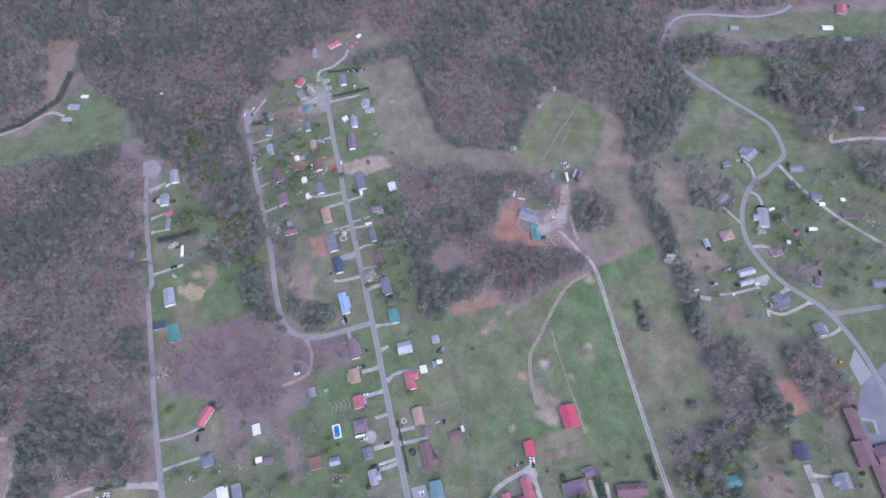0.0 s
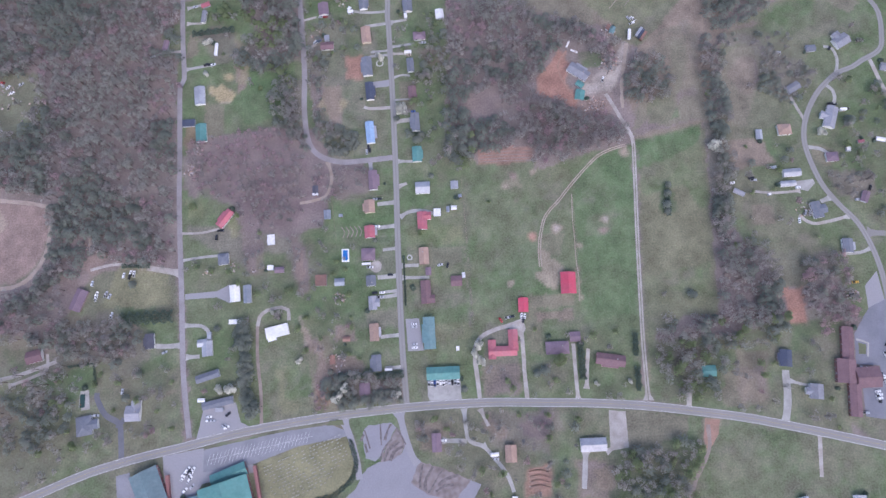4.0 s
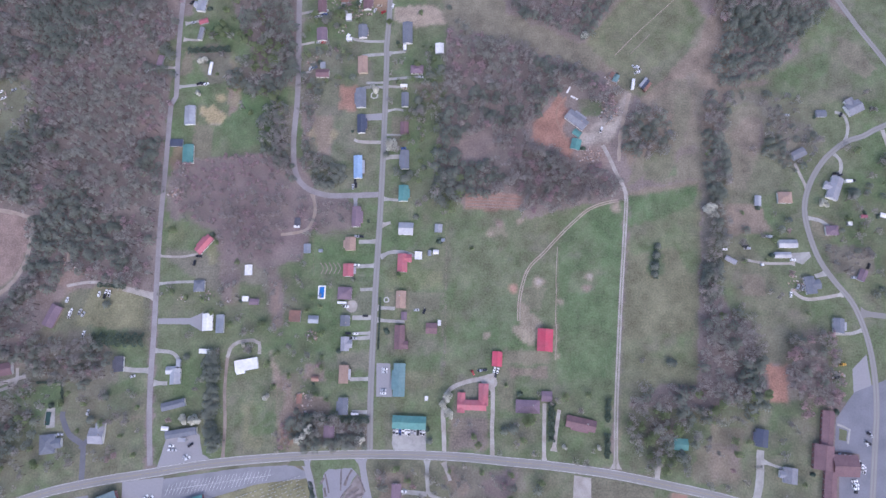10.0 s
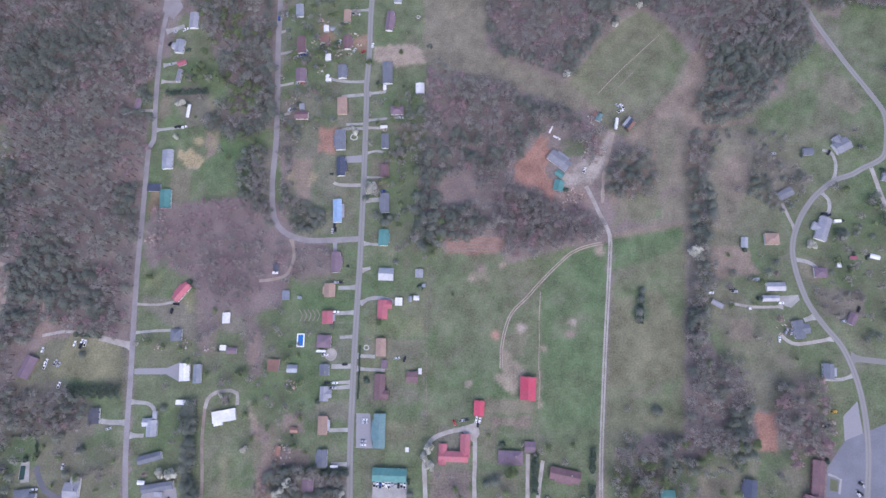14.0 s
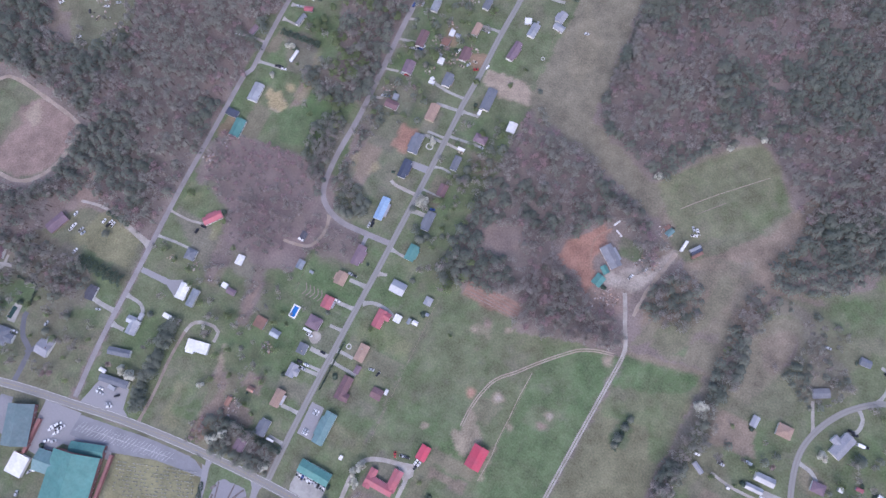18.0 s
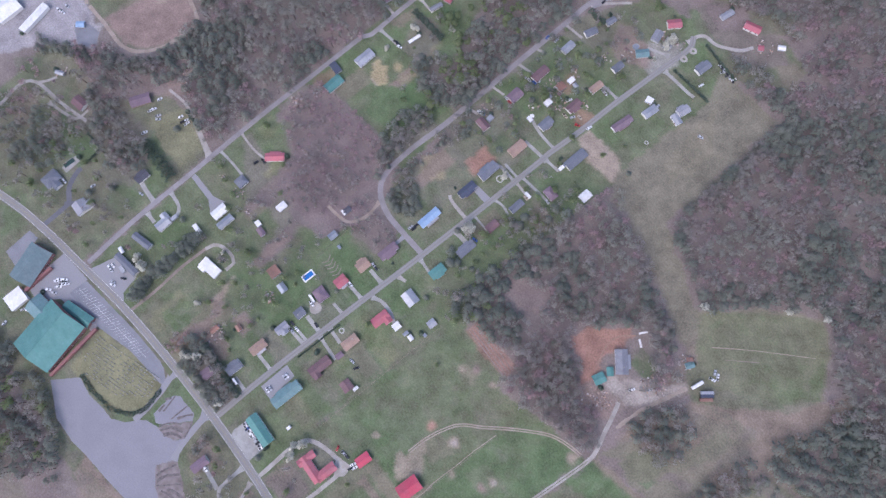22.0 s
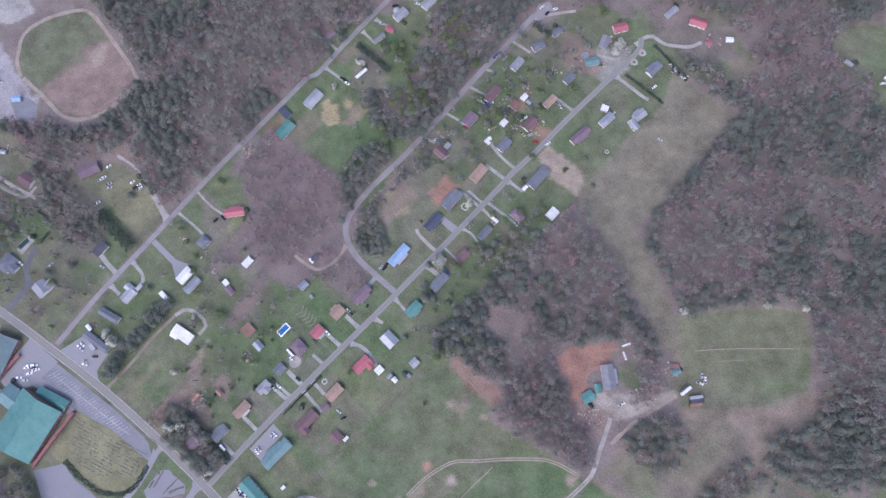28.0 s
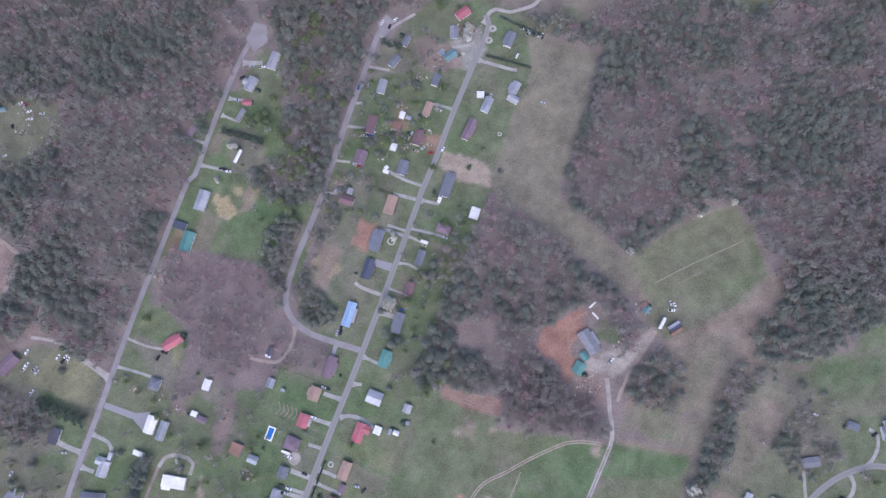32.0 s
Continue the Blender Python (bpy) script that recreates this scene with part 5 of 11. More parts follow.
zone('straw', [(-249.8, -112.3), (-237.0, -79.3), (-220.9, -76.4), (-194.6, -85.9), (-193.5, -113.6), (-216.1, -116.9)], 0.60)
zone('brown', [(-351.7, -191.0), (-338.4, -174.5), (-308.4, -198.0), (-324.6, -209.5)], 0.40)
zone('lush', [(-306.2, -169.4), (-292.2, -147.7), (-272.0, -157.0), (-287.5, -180.5)], 0.50)
zone('lawn', [(151.2, 435.4), (201.9, 463.9), (226.8, 422.7), (230.5, 400.8), (211.7, 385.3), (177.0, 394.5)], 0.90)
CLEAR += [[(157.6, 439.0), (201.9, 463.9), (225.1, 421.8), (227.6, 401.5), (211.2, 388.6), (180.0, 399.3)]]
# ground painted darker under the hedge line, in place of denser dark trees
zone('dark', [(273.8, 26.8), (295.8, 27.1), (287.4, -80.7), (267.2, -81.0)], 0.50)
zone('drylawn', [(304.0, -98.4), (345.2, -97.6), (341.9, -129.6), (334.5, -133.3), (309.8, -133.8)], 0.80)
zone('lush', [(-290.1, -164.7), (-254.4, -162.6), (-251.6, -179.3), (-286.5, -184.5)], 0.50)
zone('litter', [(-306.4, -122.0), (-219.5, -129.3), (-192.9, -151.4), (-226.9, -174.3), (-252.9, -157.2), (-297.3, -171.6)], 0.50)
zone('lush', [(-219.5, -129.3), (-188.9, -128.7), (-186.5, -146.7), (-212.2, -147.3)], 0.40)
zone('brown', [(-72.8, -148.6), (-59.0, -148.3), (-49.0, -221.1), (-64.5, -221.5)], 0.40)
zone('fallow', [(205.7, 6.0), (276.5, 17.7), (278.4, 45.1), (276.5, 67.4), (278.9, 93.0), (287.3, 119.2), (276.8, 120.6), (246.9, 108.6), (227.5, 91.1), (253.1, 78.5), (251.5, 50.3), (217.3, 38.8)], 1.00)
zone('dry', [(276.8, 120.6), (286.4, 145.8), (299.6, 160.9), (304.7, 157.3), (297.9, 137.0), (287.2, 117.7), (282.1, 101.7), (275.7, 104.5)], 0.90)
zone('dry', [(204.4, 5.9), (229.0, 12.2), (276.7, 20.4), (276.4, 16.4), (228.7, 7.9), (205.5, 2.7)], 0.80)
zone('dry', [(222.1, 89.6), (254.9, 109.6), (257.3, 106.1), (229.9, 86.8)], 0.60)
zone('dry', [(261.2, 104.4), (272.9, 101.6), (270.7, 67.3), (263.3, 72.9), (268.2, 90.0)], 0.50)
zone('litter', [(261.9, 50.4), (272.3, 52.0), (273.0, 42.3), (264.0, 42.2)], 0.60)
zone('lawn', [(227.9, 44.5), (248.8, 47.5), (252.7, 25.6), (236.9, 17.2), (224.2, 19.7)], 0.55)
zone('drylawn', [(301.9, 101.8), (365.6, 137.4), (405.3, 161.5), (422.9, 152.6), (440.5, 123.3), (436.9, 94.4), (381.9, 91.1), (371.8, 68.4), (355.1, 29.6), (332.8, 7.7), (292.3, 7.2), (293.5, 59.2)], 0.90)
zone('lawn', [(342.3, 113.8), (381.8, 140.5), (394.1, 131.7), (388.6, 105.5), (361.4, 93.7), (345.7, 93.6)], 0.80)
zone('lush', [(378.9, 137.5), (392.1, 137.6), (390.2, 120.0), (376.2, 111.1)], 0.60)
zone('fallow', [(402.0, 155.5), (419.5, 146.6), (432.4, 123.2), (420.9, 114.4), (402.0, 131.8)], 0.80)
zone('fallow', [(295.2, 64.8), (302.9, 80.4), (319.2, 89.1), (334.0, 79.3), (335.9, 65.2), (326.2, 48.4), (316.9, 29.1), (310.4, 11.4), (296.4, 11.2), (294.3, 34.3)], 1.00)
zone('brown', [(301.5, 62.0), (318.4, 79.1), (330.9, 73.6), (326.7, 54.0), (317.8, 40.0), (308.0, 45.4)], 0.35)
zone('dry', [(286.4, 106.1), (310.2, 107.7), (337.0, 113.1), (338.0, 109.4), (309.9, 103.1), (286.6, 101.7)], 0.80)
zone('litter', [(303.2, 101.9), (330.4, 97.8), (354.3, 73.8), (340.0, 59.7), (334.0, 79.3), (319.4, 90.5), (305.0, 90.4)], 0.50)
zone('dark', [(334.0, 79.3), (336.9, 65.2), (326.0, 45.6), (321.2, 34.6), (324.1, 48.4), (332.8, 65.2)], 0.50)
zone('lush', [(150.7, -37.7), (177.6, -11.3), (204.7, -5.8), (190.2, -195.4), (149.3, -150.1), (147.9, -113.0)], 0.50)
zone('drylawn', [(56.6, -17.9), (63.4, -18.0), (61.4, -102.0), (59.8, -130.2), (54.2, -130.1)], 0.70)
zone('brown', [(106.8, -125.4), (142.9, -127.0), (142.3, -137.2), (106.3, -138.4)], 0.45)
zone('tan', [(117.9, -88.7), (126, -92), (133, -98), (137.0, -108.1), (131.4, -124.5), (118.8, -118.2), (113.5, -111.5), (118.6, -103.0)], 0.75)
zone('brown', [(123.3, -74.2), (139.9, -74.6), (136.4, -93.8), (117.8, -91.1)], 0.30)
zone('dry', [(109.4, -141.2), (140.7, -139.9), (141.6, -148.2), (126.5, -148.4), (110.3, -149.5)], 0.90)
zone('tan', [(146, -104), (150.5, -104), (150.5, -134), (146, -134)], 0.70)
zone('clay', [(73.3, 4.5), (100.4, 5.5), (120.5, 4.5), (120.8, -8.0), (99.8, -10.1), (73.9, -8.5)], 0.65)
zone('dark', [(58.5, -23.7), (82.5, -18.4), (125, -17), (150, -38), (130, -60), (118, -85), (112, -127.3), (92.5, -146.0), (60.3, -138.5)], 0.14)
zone('mauve', [(-181.8, 29.6), (-133.8, 34.8), (-88.6, 39.1), (-77.2, 0.7), (-79.6, -42.8), (-94.8, -50.0), (-123.6, -56.9), (-142.3, -28.8), (-177.9, -20.4)], 0.3)
zone('lush', [(-52.2, -53.0), (-2.0, -49.5), (-0.8, -73.9), (-25.1, -72.6), (-51.1, -67.1)], 0.55)
zone('dark', [(-54.1, -62.0), (-25.5, -67.5), (-1.0, -71.4), (-0.8, -75.2), (-25.2, -71.8), (-53.8, -65.9)], 0.50)
zone('dark', [(-60.9, -74.2), (-22.6, -72.5), (-22.4, -75.6), (-60.7, -77.3)], 0.40)
zone('brown', [(-73.8, 88.7), (-69.1, 88.7), (-67.5, 48.5), (-64.3, 23.3), (-54.0, 11.0), (-59.2, 8.2), (-68.1, 20.5), (-71.5, 48.4)], 0.55)
zone('dry', [(-61.8, 74.8), (-45.4, 75.0), (-45.4, 54.3), (-51.1, 37.9), (-58.7, 39.5)], 0.90)
zone('litter', [(-97.5, 82.7), (-79.6, 82.8), (-77.3, 28.7), (-72.5, 9.4), (-83.0, 6.5), (-93.5, 20.2)], 0.60)
zone('litter', [(-14.6, -78.0), (-3.2, -77.8), (-2.0, -100.3), (-18.3, -101.9)], 0.35)
zone('brown', [(-91.6, -61.4), (-85.2, -61.3), (-79.4, -99.3), (-81.7, -116.7), (-88.3, -99.5)], 0.50)
zone('drylawn', [(9.6, 7.7), (40.8, 19.0), (51.8, 0.1), (44.6, -21.4), (8.3, -21.9)], 0.50)
zone('lush', [(-33.9, -256.3), (-40.6, -230.8), (-45.9, -218.8), (-41.5, -210.5), (-11.8, -207.8), (-4.9, -214.8), (-1.5, -229.3), (-0.7, -240.8), (-11.9, -249.9)], 0.70)
zone('brown', [(-41.1, -308.4), (-12.8, -303.7), (13.8, -299.3), (9.5, -306.1), (-12.0, -309.5), (-36.3, -314.6)], 0.80)
zone('dry', [(-36.2, -310.4), (-13.8, -308.4), (4.7, -306.8), (-13.7, -329.8), (-35.3, -321.7)], 0.70)
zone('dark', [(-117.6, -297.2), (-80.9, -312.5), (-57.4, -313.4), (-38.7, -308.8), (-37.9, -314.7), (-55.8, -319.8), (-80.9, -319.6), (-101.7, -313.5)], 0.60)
zone('fallow', [(-98.4, -358.8), (-78.3, -354.6), (-39.3, -361.9), (-56.5, -383.3)], 0.90)
zone('clay', [(152.2, 98.6), (159.5, 93.2), (159.2, 77.2), (156.5, 66.6), (165.9, 47.3), (158.5, 44.1), (146.6, 61.2), (131.9, 58.4), (129.5, 71.6), (146.9, 82.4)], 0.90)
zone('brown', [(173.3, 51.0), (195.2, 53.9), (199.5, 35.8), (187.2, 28.0), (173.0, 38.1)], 0.60)
zone('pale', [(181.0, 65.2), (193.6, 77.5), (206.2, 86.7), (213.2, 101.8), (216.1, 99.1), (212.5, 85.7), (200.9, 74.9), (195.4, 59.1), (183.2, 56.3)], 0.80)
zone('dry', [(208.6, 85.6), (214.6, 88.4), (215.7, 67.2), (211.2, 28.3), (205.4, 28.2)], 0.60)
zone('lush', [(208, 0), (268, 8), (266, -60), (257, -62), (250, -38), (212, -46)], 0.3)
zone('lawn', [(194, -120), (258, -108), (258, -152), (231, -151), (207, -164), (195, -190)], 0.4)
zone('pale', [(188.8, 61.0), (196.7, 73.8), (208.7, 84.8), (211.0, 92.5), (211.3, 100.1), (217.1, 91.0), (212.1, 79.8), (197.9, 64.9), (191.2, 57.0)], 0.7)
zone('brown', [(176.0, 37.0), (182.8, 50.7), (193.4, 45.5), (187.3, 35.2)], 0.6)
FALLOW = [(51.7, 308.0), (74.0, 308.2), (98.5, 306.5), (101.9, 281.7), (104.6, 260.0), (106.0, 230.0), (106.9, 201.1), (108.3, 179.2), (117.3, 175.3), (133.5, 165.1), (153.1, 159.9), (171.1, 147.9), (187.4, 149.3), (190.4, 118.7), (175.5, 123.9), (151.7, 132.8), (132.6, 143.5), (100.8, 148.8), (83.1, 159.9), (53.0, 174.2), (51.5, 206.0), (52.5, 243.0), (50.5, 275.5)]
zone('fallow', FALLOW)
CLEAR.append(FALLOW)
zone('hayed', [(56.0, 300.0), (70.0, 303.0), (92.0, 240.0), (84.0, 200.0), (66.0, 215.0)], 0.07)
zone('dry', [(98.5, 306.5), (101.9, 281.7), (106.0, 230.0), (103.0, 230.0), (98.6, 281.0), (94.0, 303.0), (74.0, 305.0), (74.0, 308.2)], 0.3)
zone('dry', [(214.7, 73.6), (226.7, 94.2), (254.2, 116.3), (279.2, 140.0), (298.3, 165.2), (308.1, 159.6), (290.1, 122.0), (285.9, 102.6), (279.9, 69.6), (228.2, 0.8), (210.5, 11.8), (228.8, 26.8), (244.4, 47.6), (251.7, 75.7), (234.9, 90.8)], 0.2)
zone('drylawn', [(226, 20), (247, 32), (258, 50), (268, 78), (272, 104), (258, 98), (252, 76), (240, 52)], 0.45)
NORTH_CLEARING = [(124.6, 413.0), (120.4, 441.9), (129.3, 453.9), (149.4, 462.1), (190.6, 462.0), (203.0, 420.0), (185.6, 405.7), (171.1, 406.3), (155.1, 419.8), (142.8, 404.7)]
zone('lawn', NORTH_CLEARING, 0.8)
zone('drylawn', [(124.6, 413.0), (120.4, 441.9), (132.0, 450.0), (150.0, 430.0), (142.8, 404.7)], 0.6)
CLEAR.append(NORTH_CLEARING)
zone('drylawn', [(60.9, 341.0), (73.4, 361.8), (88.8, 358.0), (91.8, 342.8), (78.0, 332.0), (52.0, 314.0), (38.0, 318.0)], 0.8)
zone('brown', [(60.9, 346.5), (73.4, 361.8), (88.8, 358.0), (91.8, 342.8), (78.0, 337.1)], 0.4)
zone('drylawn', [(8.1, 364.2), (35.4, 393.1), (56.4, 382.7), (29.4, 354.1)], 0.7)
zone('straw', [(-143.7, 136.1), (-136.5, 135.1), (-130.5, 107.1), (-128.1, 85.2), (-138.1, 83.2), (-137.5, 107.1)], 0.55)
spot('hayed', -147, 91, 5)
spot('tan', 135, -71, 4.6)
spot('pale', 135, -70.5, 2.2)
spot('tan', 176, -65, 4)
spot('pale', 177, -65, 2)
spot('tan', 152, -87, 3.4)
spot('tan', 94, -31, 3.2)
spot('tan', 119, -19, 2.6)
spot('tan', 103, -43, 1.6)
spot('tan', 92, -115, 3.4)
spot('tan', 200, -6, 4)
spot('brown', 102, -22, 4.2)
spot('clay', 114, -77, 3.6)
spot('brown', 174, -75, 3.2)
spot('dark', 97, -50, 1.4)
spot('dark', 111, -52, 1.2)
zone('hay', [(180, 148), (205.9, 182.3), (244.8, 217.2), (264.4, 206.4), (286.8, 173.4), (276, 154), (227.0, 112), (199.1, 122)], 0.85)
zone('brown', [(-32.0, 269.5), (-24.5, 274.0), (-12.2, 273.3), (-4.8, 262.1), (-9.6, 254.4), (-25.3, 253.6)], 0.5)
zone('clay', [(91.4, -261.5), (108.2, -258.6), (111.1, -262.0), (108.8, -282.4), (88.5, -281.8)], 0.75)
zone('dry', [(59.6, -216.2), (66.3, -216.4), (68.2, -223.8), (78.9, -231.8), (78.5, -240.2), (73.2, -240.1), (61.3, -229.1)], 0.80)
zone('mauve', [(90.2, -227.8), (103.9, -221.8), (117.3, -220.9), (114.5, -230.7), (104.9, -241.0), (91.9, -238.5)], 0.80)
zone('dry', [(145.0, -262.9), (160.3, -262.5), (157.9, -279.6), (143.6, -279.3)], 0.80)
zone('fallow', [(172.8, -221.7), (222.8, -229.6), (218.9, -244.2), (187.7, -249.6), (171.8, -255.4), (169.4, -234.4)], 0.60)
zone('tan', [(232.5, -232.8), (247.5, -232.4), (246.4, -240.8), (239.8, -244.8), (234.8, -257.2), (230.4, -257.1)], 0.80)
zone('dry', [(266.8, -180.9), (293.3, -184.0), (285.7, -220.8), (263.4, -222.2)], 0.45)
zone('mauve', [(217.4, -179.4), (240.4, -175.6), (242.7, -193.4), (219.9, -197.1)], 0.50)
zone('lawn', [(237.6, -234.2), (316.3, -249.1), (311.2, -280.6), (230.0, -278.4)], 0.60)
zone('drylawn', [(327.0, -224.1), (349.8, -243.8), (366.2, -260.9), (372.1, -281.4), (394.2, -282.0), (409.3, -207.2), (370.0, -240.2)], 0.90)
zone('drylawn', [(258.1, -245.4), (313.7, -251.9), (309.1, -280.5), (232.1, -278.4)], 0.60)
zone('lawn', [(422.7, 219.6), (456.8, 212.1), (484.9, 193.4), (479.1, 166.7), (441.3, 156.5), (416.3, 175.3)], 0.90)
CLEAR.append([(422.7, 219.6), (456.8, 212.1), (484.9, 193.4), (479.1, 166.7), (441.3, 156.5), (416.3, 175.3)])
zone('brown', [(61.7, -180.8), (94.4, -180.0), (94.6, -204.3), (62.2, -205.1)], 0.40)
zone('brown', [(99.8, -138.2), (114.0, -140.7), (114.0, -176.8), (101.4, -171.6)], 0.30)
zone('mauve', [(368.0, -35.5), (380.4, -36.5), (407.5, -38.4), (409.9, -54.8), (397.2, -66.6), (378.0, -57.7)], 0.55)
zone('brown', [(300.8, -59.1), (318.6, -63.4), (317.2, -79.6), (301.4, -79.9)], 0.45)
zone('brown', [(361.3, -12.9), (374.0, -12.7), (386.7, -22.1), (371.8, -31.9), (361.1, -24.9)], 0.45)
zone('litter', [(345.4, 74.9), (364.3, 72.5), (381.7, 57.2), (360.9, 39.1), (345.9, 31.3), (335.3, 43.8)], 0.45)
zone('fallow', [(42, 302), (51.8, 307.5), (104.2, 312.5), (103.6, 279.7), (104.0, 236.6), (105.5, 199.5), (96, 199), (88, 250), (60, 280)], 1.0)
CLEAR.append([(42, 302), (51.8, 307.5), (104.2, 312.5), (103.6, 279.7), (104.0, 236.6), (105.5, 199.5), (96, 199), (88, 250), (60, 280)])
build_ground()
CLEAR += [[(40.0, 302.5), (49.8, 309.5), (83.5, 304.0), (98.3, 305.3), (101.3, 282.5), (107.5, 257.4), (101.6, 236.8), (105.6, 196.3), (105.8, 180.5), (121.6, 170.6), (137.8, 160.2), (166.4, 146.1), (182.1, 151.8), (203.6, 185.2), (243.5, 220.4), (265.0, 207.0), (291.3, 171.8), (293.7, 156.2), (259.4, 116.8), (234.9, 98.9), (201.6, 114.9), (167.0, 124.7), (130.1, 139.9), (88.7, 152.3), (69.2, 160.3), (59.8, 185.0), (57.1, 216.6), (56.4, 261.0)], [(58.1, -20.4), (75.2, -15.7), (123.9, -16.8), (178.2, -4.1), (208.8, 1.9), (212.1, 5.5), (272.7, 16.1), (257.7, -152.0), (209.0, -146.6), (193.3, -212.8), (195.9, -150.9), (55.3, -148.5)]]

# roads, lanes and paved yards
MAIN = [(-332.8, -273.0), (-290.3, -258.2), (-251.7, -244.9), (-212.2, -235.7), (-176.8, -229.4), (-132.3, -221.4), (-96.5, -216.8), (-65.1, -213.8), (-33.6, -211.6), (2.3, -210.0), (38.2, -209.6), (74.0, -210.3), (109.6, -212.8), (145.1, -215.2), (189.1, -220.0), (228.2, -226.5), (266.8, -233.8), (300.6, -242.2), (334.0, -251.0), (378.3, -263.5), (431.1, -281.1)]
main_road = road("road", "two-lane grey asphalt road with worn edge lines", MAIN, 6.9, "asphalt", z=0.1)
for name, off, wide, paint in (("edge_line", -3.05, 0.18, "paint_line"), ("edge_line", 3.05, 0.18, "paint_line"), ("centre_line", -0.13, 0.1, "paint_yellow"), ("centre_line", 0.13, 0.1, "paint_yellow")):
    line = new(name, ribbon(name, MAIN, wide, 0.108, paint, offset=off, thick=0.004))
    line.parent = main_road
wheel_tracks(main_road, MAIN, (-2.3, -0.9, 0.9, 2.3), 0.8, 0.105)
WEST = [(-173.0, -223.0), (-177.6, -189.8), (-179.9, -167.4), (-181.4, -144.5), (-182.8, -116.4), (-184.7, -87.6), (-186.7, -58.1), (-188.6, -22.7), (-189.6, 13.8), (-190.7, 45.9), (-191.8, 84.6), (-188.4, 91.7), (-191.1, 133.6), (-192.7, 182.3), (-191.3, 213.5), (-187.6, 231.8)]
road("road", "narrow weathered asphalt lane along a wood", WEST, 4.4, "asphalt_old", z=0.08)
STREET = [(0.9, -209.1), (-0.5, -165.8), (-0.7, -119.7), (-0.4, -71.8), (0.5, -21.7), (0.8, 30.5), (0.7, 79.6), (0.1, 130.7), (-0.5, 142.9), (0.9, 174.8), (0.7, 214.6), (1.8, 247.5), (2.4, 270.3), (3.6, 292.2), (2.4, 304.4), (-3.1, 311.4)]
street = road("road", "straight grey asphalt street between small houses", STREET, 4.9, "asphalt", z=0.09)
wheel_tracks(street, STREET, (-1.25, 1.25), 1.3, 0.095)
LOOP = [(-1.7, 2.8), (-24.5, 1.7), (-46.9, 1.7), (-65.3, 8.7), (-75.0, 22.4), (-78.7, 51.0), (-78.3, 91.9), (-80.3, 135.4), (-83.2, 182.4), (-84.4, 225.7), (-85.9, 261.4), (-83.2, 276.5)]
road("road", "worn asphalt side street with a rounded bend", LOOP, 4.8, "asphalt_old", z=0.07)
slab('turning_place', "worn asphalt turning place at a street's end", [(-85.0, 264.5), (-90.7, 273.8), (-85.6, 284.1), (-77.4, 279.6), (-77.5, 269.9), (-79.7, 261.8)], 'asphalt_old', z=0.085)
slab('turning_place', 'worn asphalt turning place beside a wood', [(-195.0, 220.8), (-194.6, 238.0), (-183.0, 239.1), (-175.8, 224.6), (-183.7, 212.3)], 'asphalt_old', z=0.09)
LANE = [(192.6, -216.2), (194.4, -173.4), (197.8, -128.0), (201.8, -80.6), (206.5, -31.3), (209.3, 1.9), (206.9, 14.0), (201.5, 25.7), (196.1, 39.2), (191.0, 50.1)]
lane = road("farm_lane", "pale gravel farm lane between two fields", LANE, 3.3, "gravel", z=0.05, flare=3.0)
strip = new("grass_strip", ribbon("grass_strip", LANE[:6], 0.5, 0.056, "verge", thick=0.004, wobble=0.5))
strip.parent = lane
TRACK = [(202.8, 0.5), (190.4, -2.3), (177.8, -7.7), (167.5, -16.2), (157.2, -26.2), (147.9, -36.1), (139.2, -46.0), (130.1, -54.7), (124.9, -62.0), (122.1, -70.3), (119.8, -79.0), (118.2, -91.1), (118.1, -103.0)]
track = new("dirt_track")
tagged(track, "two worn dirt wheel ruts curving through a meadow", "track", kind="structure")
for off in (-0.85, 0.85):
    rut = new("rut", ribbon("rut", TRACK, 0.95, 0.03, "dirt_pale", offset=off, wobble=0.5, thick=0.05))
    rut.parent = track
PATH_B = [(150.5, -41.2), (149.0, -65.0), (149.0, -79.6), (148.3, -91.7), (148.0, -103.6), (148.8, -113.1), (147.1, -134.0)]
path_b = new("dirt_track")
tagged(path_b, "faint narrow dirt path along a meadow", "track", kind="structure")
for off in (0.0,):
    rut = new("rut", ribbon("rut", PATH_B, 0.6, 0.03, "dirt_pale", offset=off, wobble=0.6, thick=0.05))
    rut.parent = path_b
FARM_TRACK = [(195.8, 43.0), (204.4, 20.5), (209.1, 8.3)]
EAST = [(377.9, -273.7), (390.6, -200.4), (396.3, -166.3), (397.9, -140.1), (396.7, -117.8), (392.6, -97.4), (386.4, -81.4), (374.7, -65.2), (365.1, -48.7), (360.0, -31.9), (357.2, -14.8), (357.8, 0.0), (362.7, 15.1), (371.4, 30.5), (382.4, 43.4), (398.1, 55.5), (413.1, 60.8), (422.0, 66.0), (441.0, 76.4), (446.4, 93.9), (448.0, 108.0), (446.5, 119.5), (435.5, 139.7), (421.7, 162.7), (412.5, 179.8), (403.2, 197.1), (397.0, 210.3), (391.0, 226.0)]
east_road = road("road", "curving grey asphalt road past scattered houses", EAST, 4.6, "asphalt", z=0.09)
wheel_tracks(east_road, EAST, (-1.2, 1.2), 1.25, 0.095)
road('road', 'narrow asphalt side road between houses', [(392.9, -91.5), (411.0, -93.5), (442.8, -96.6)], 4.5, 'asphalt', z=0.085, flare=3.0)
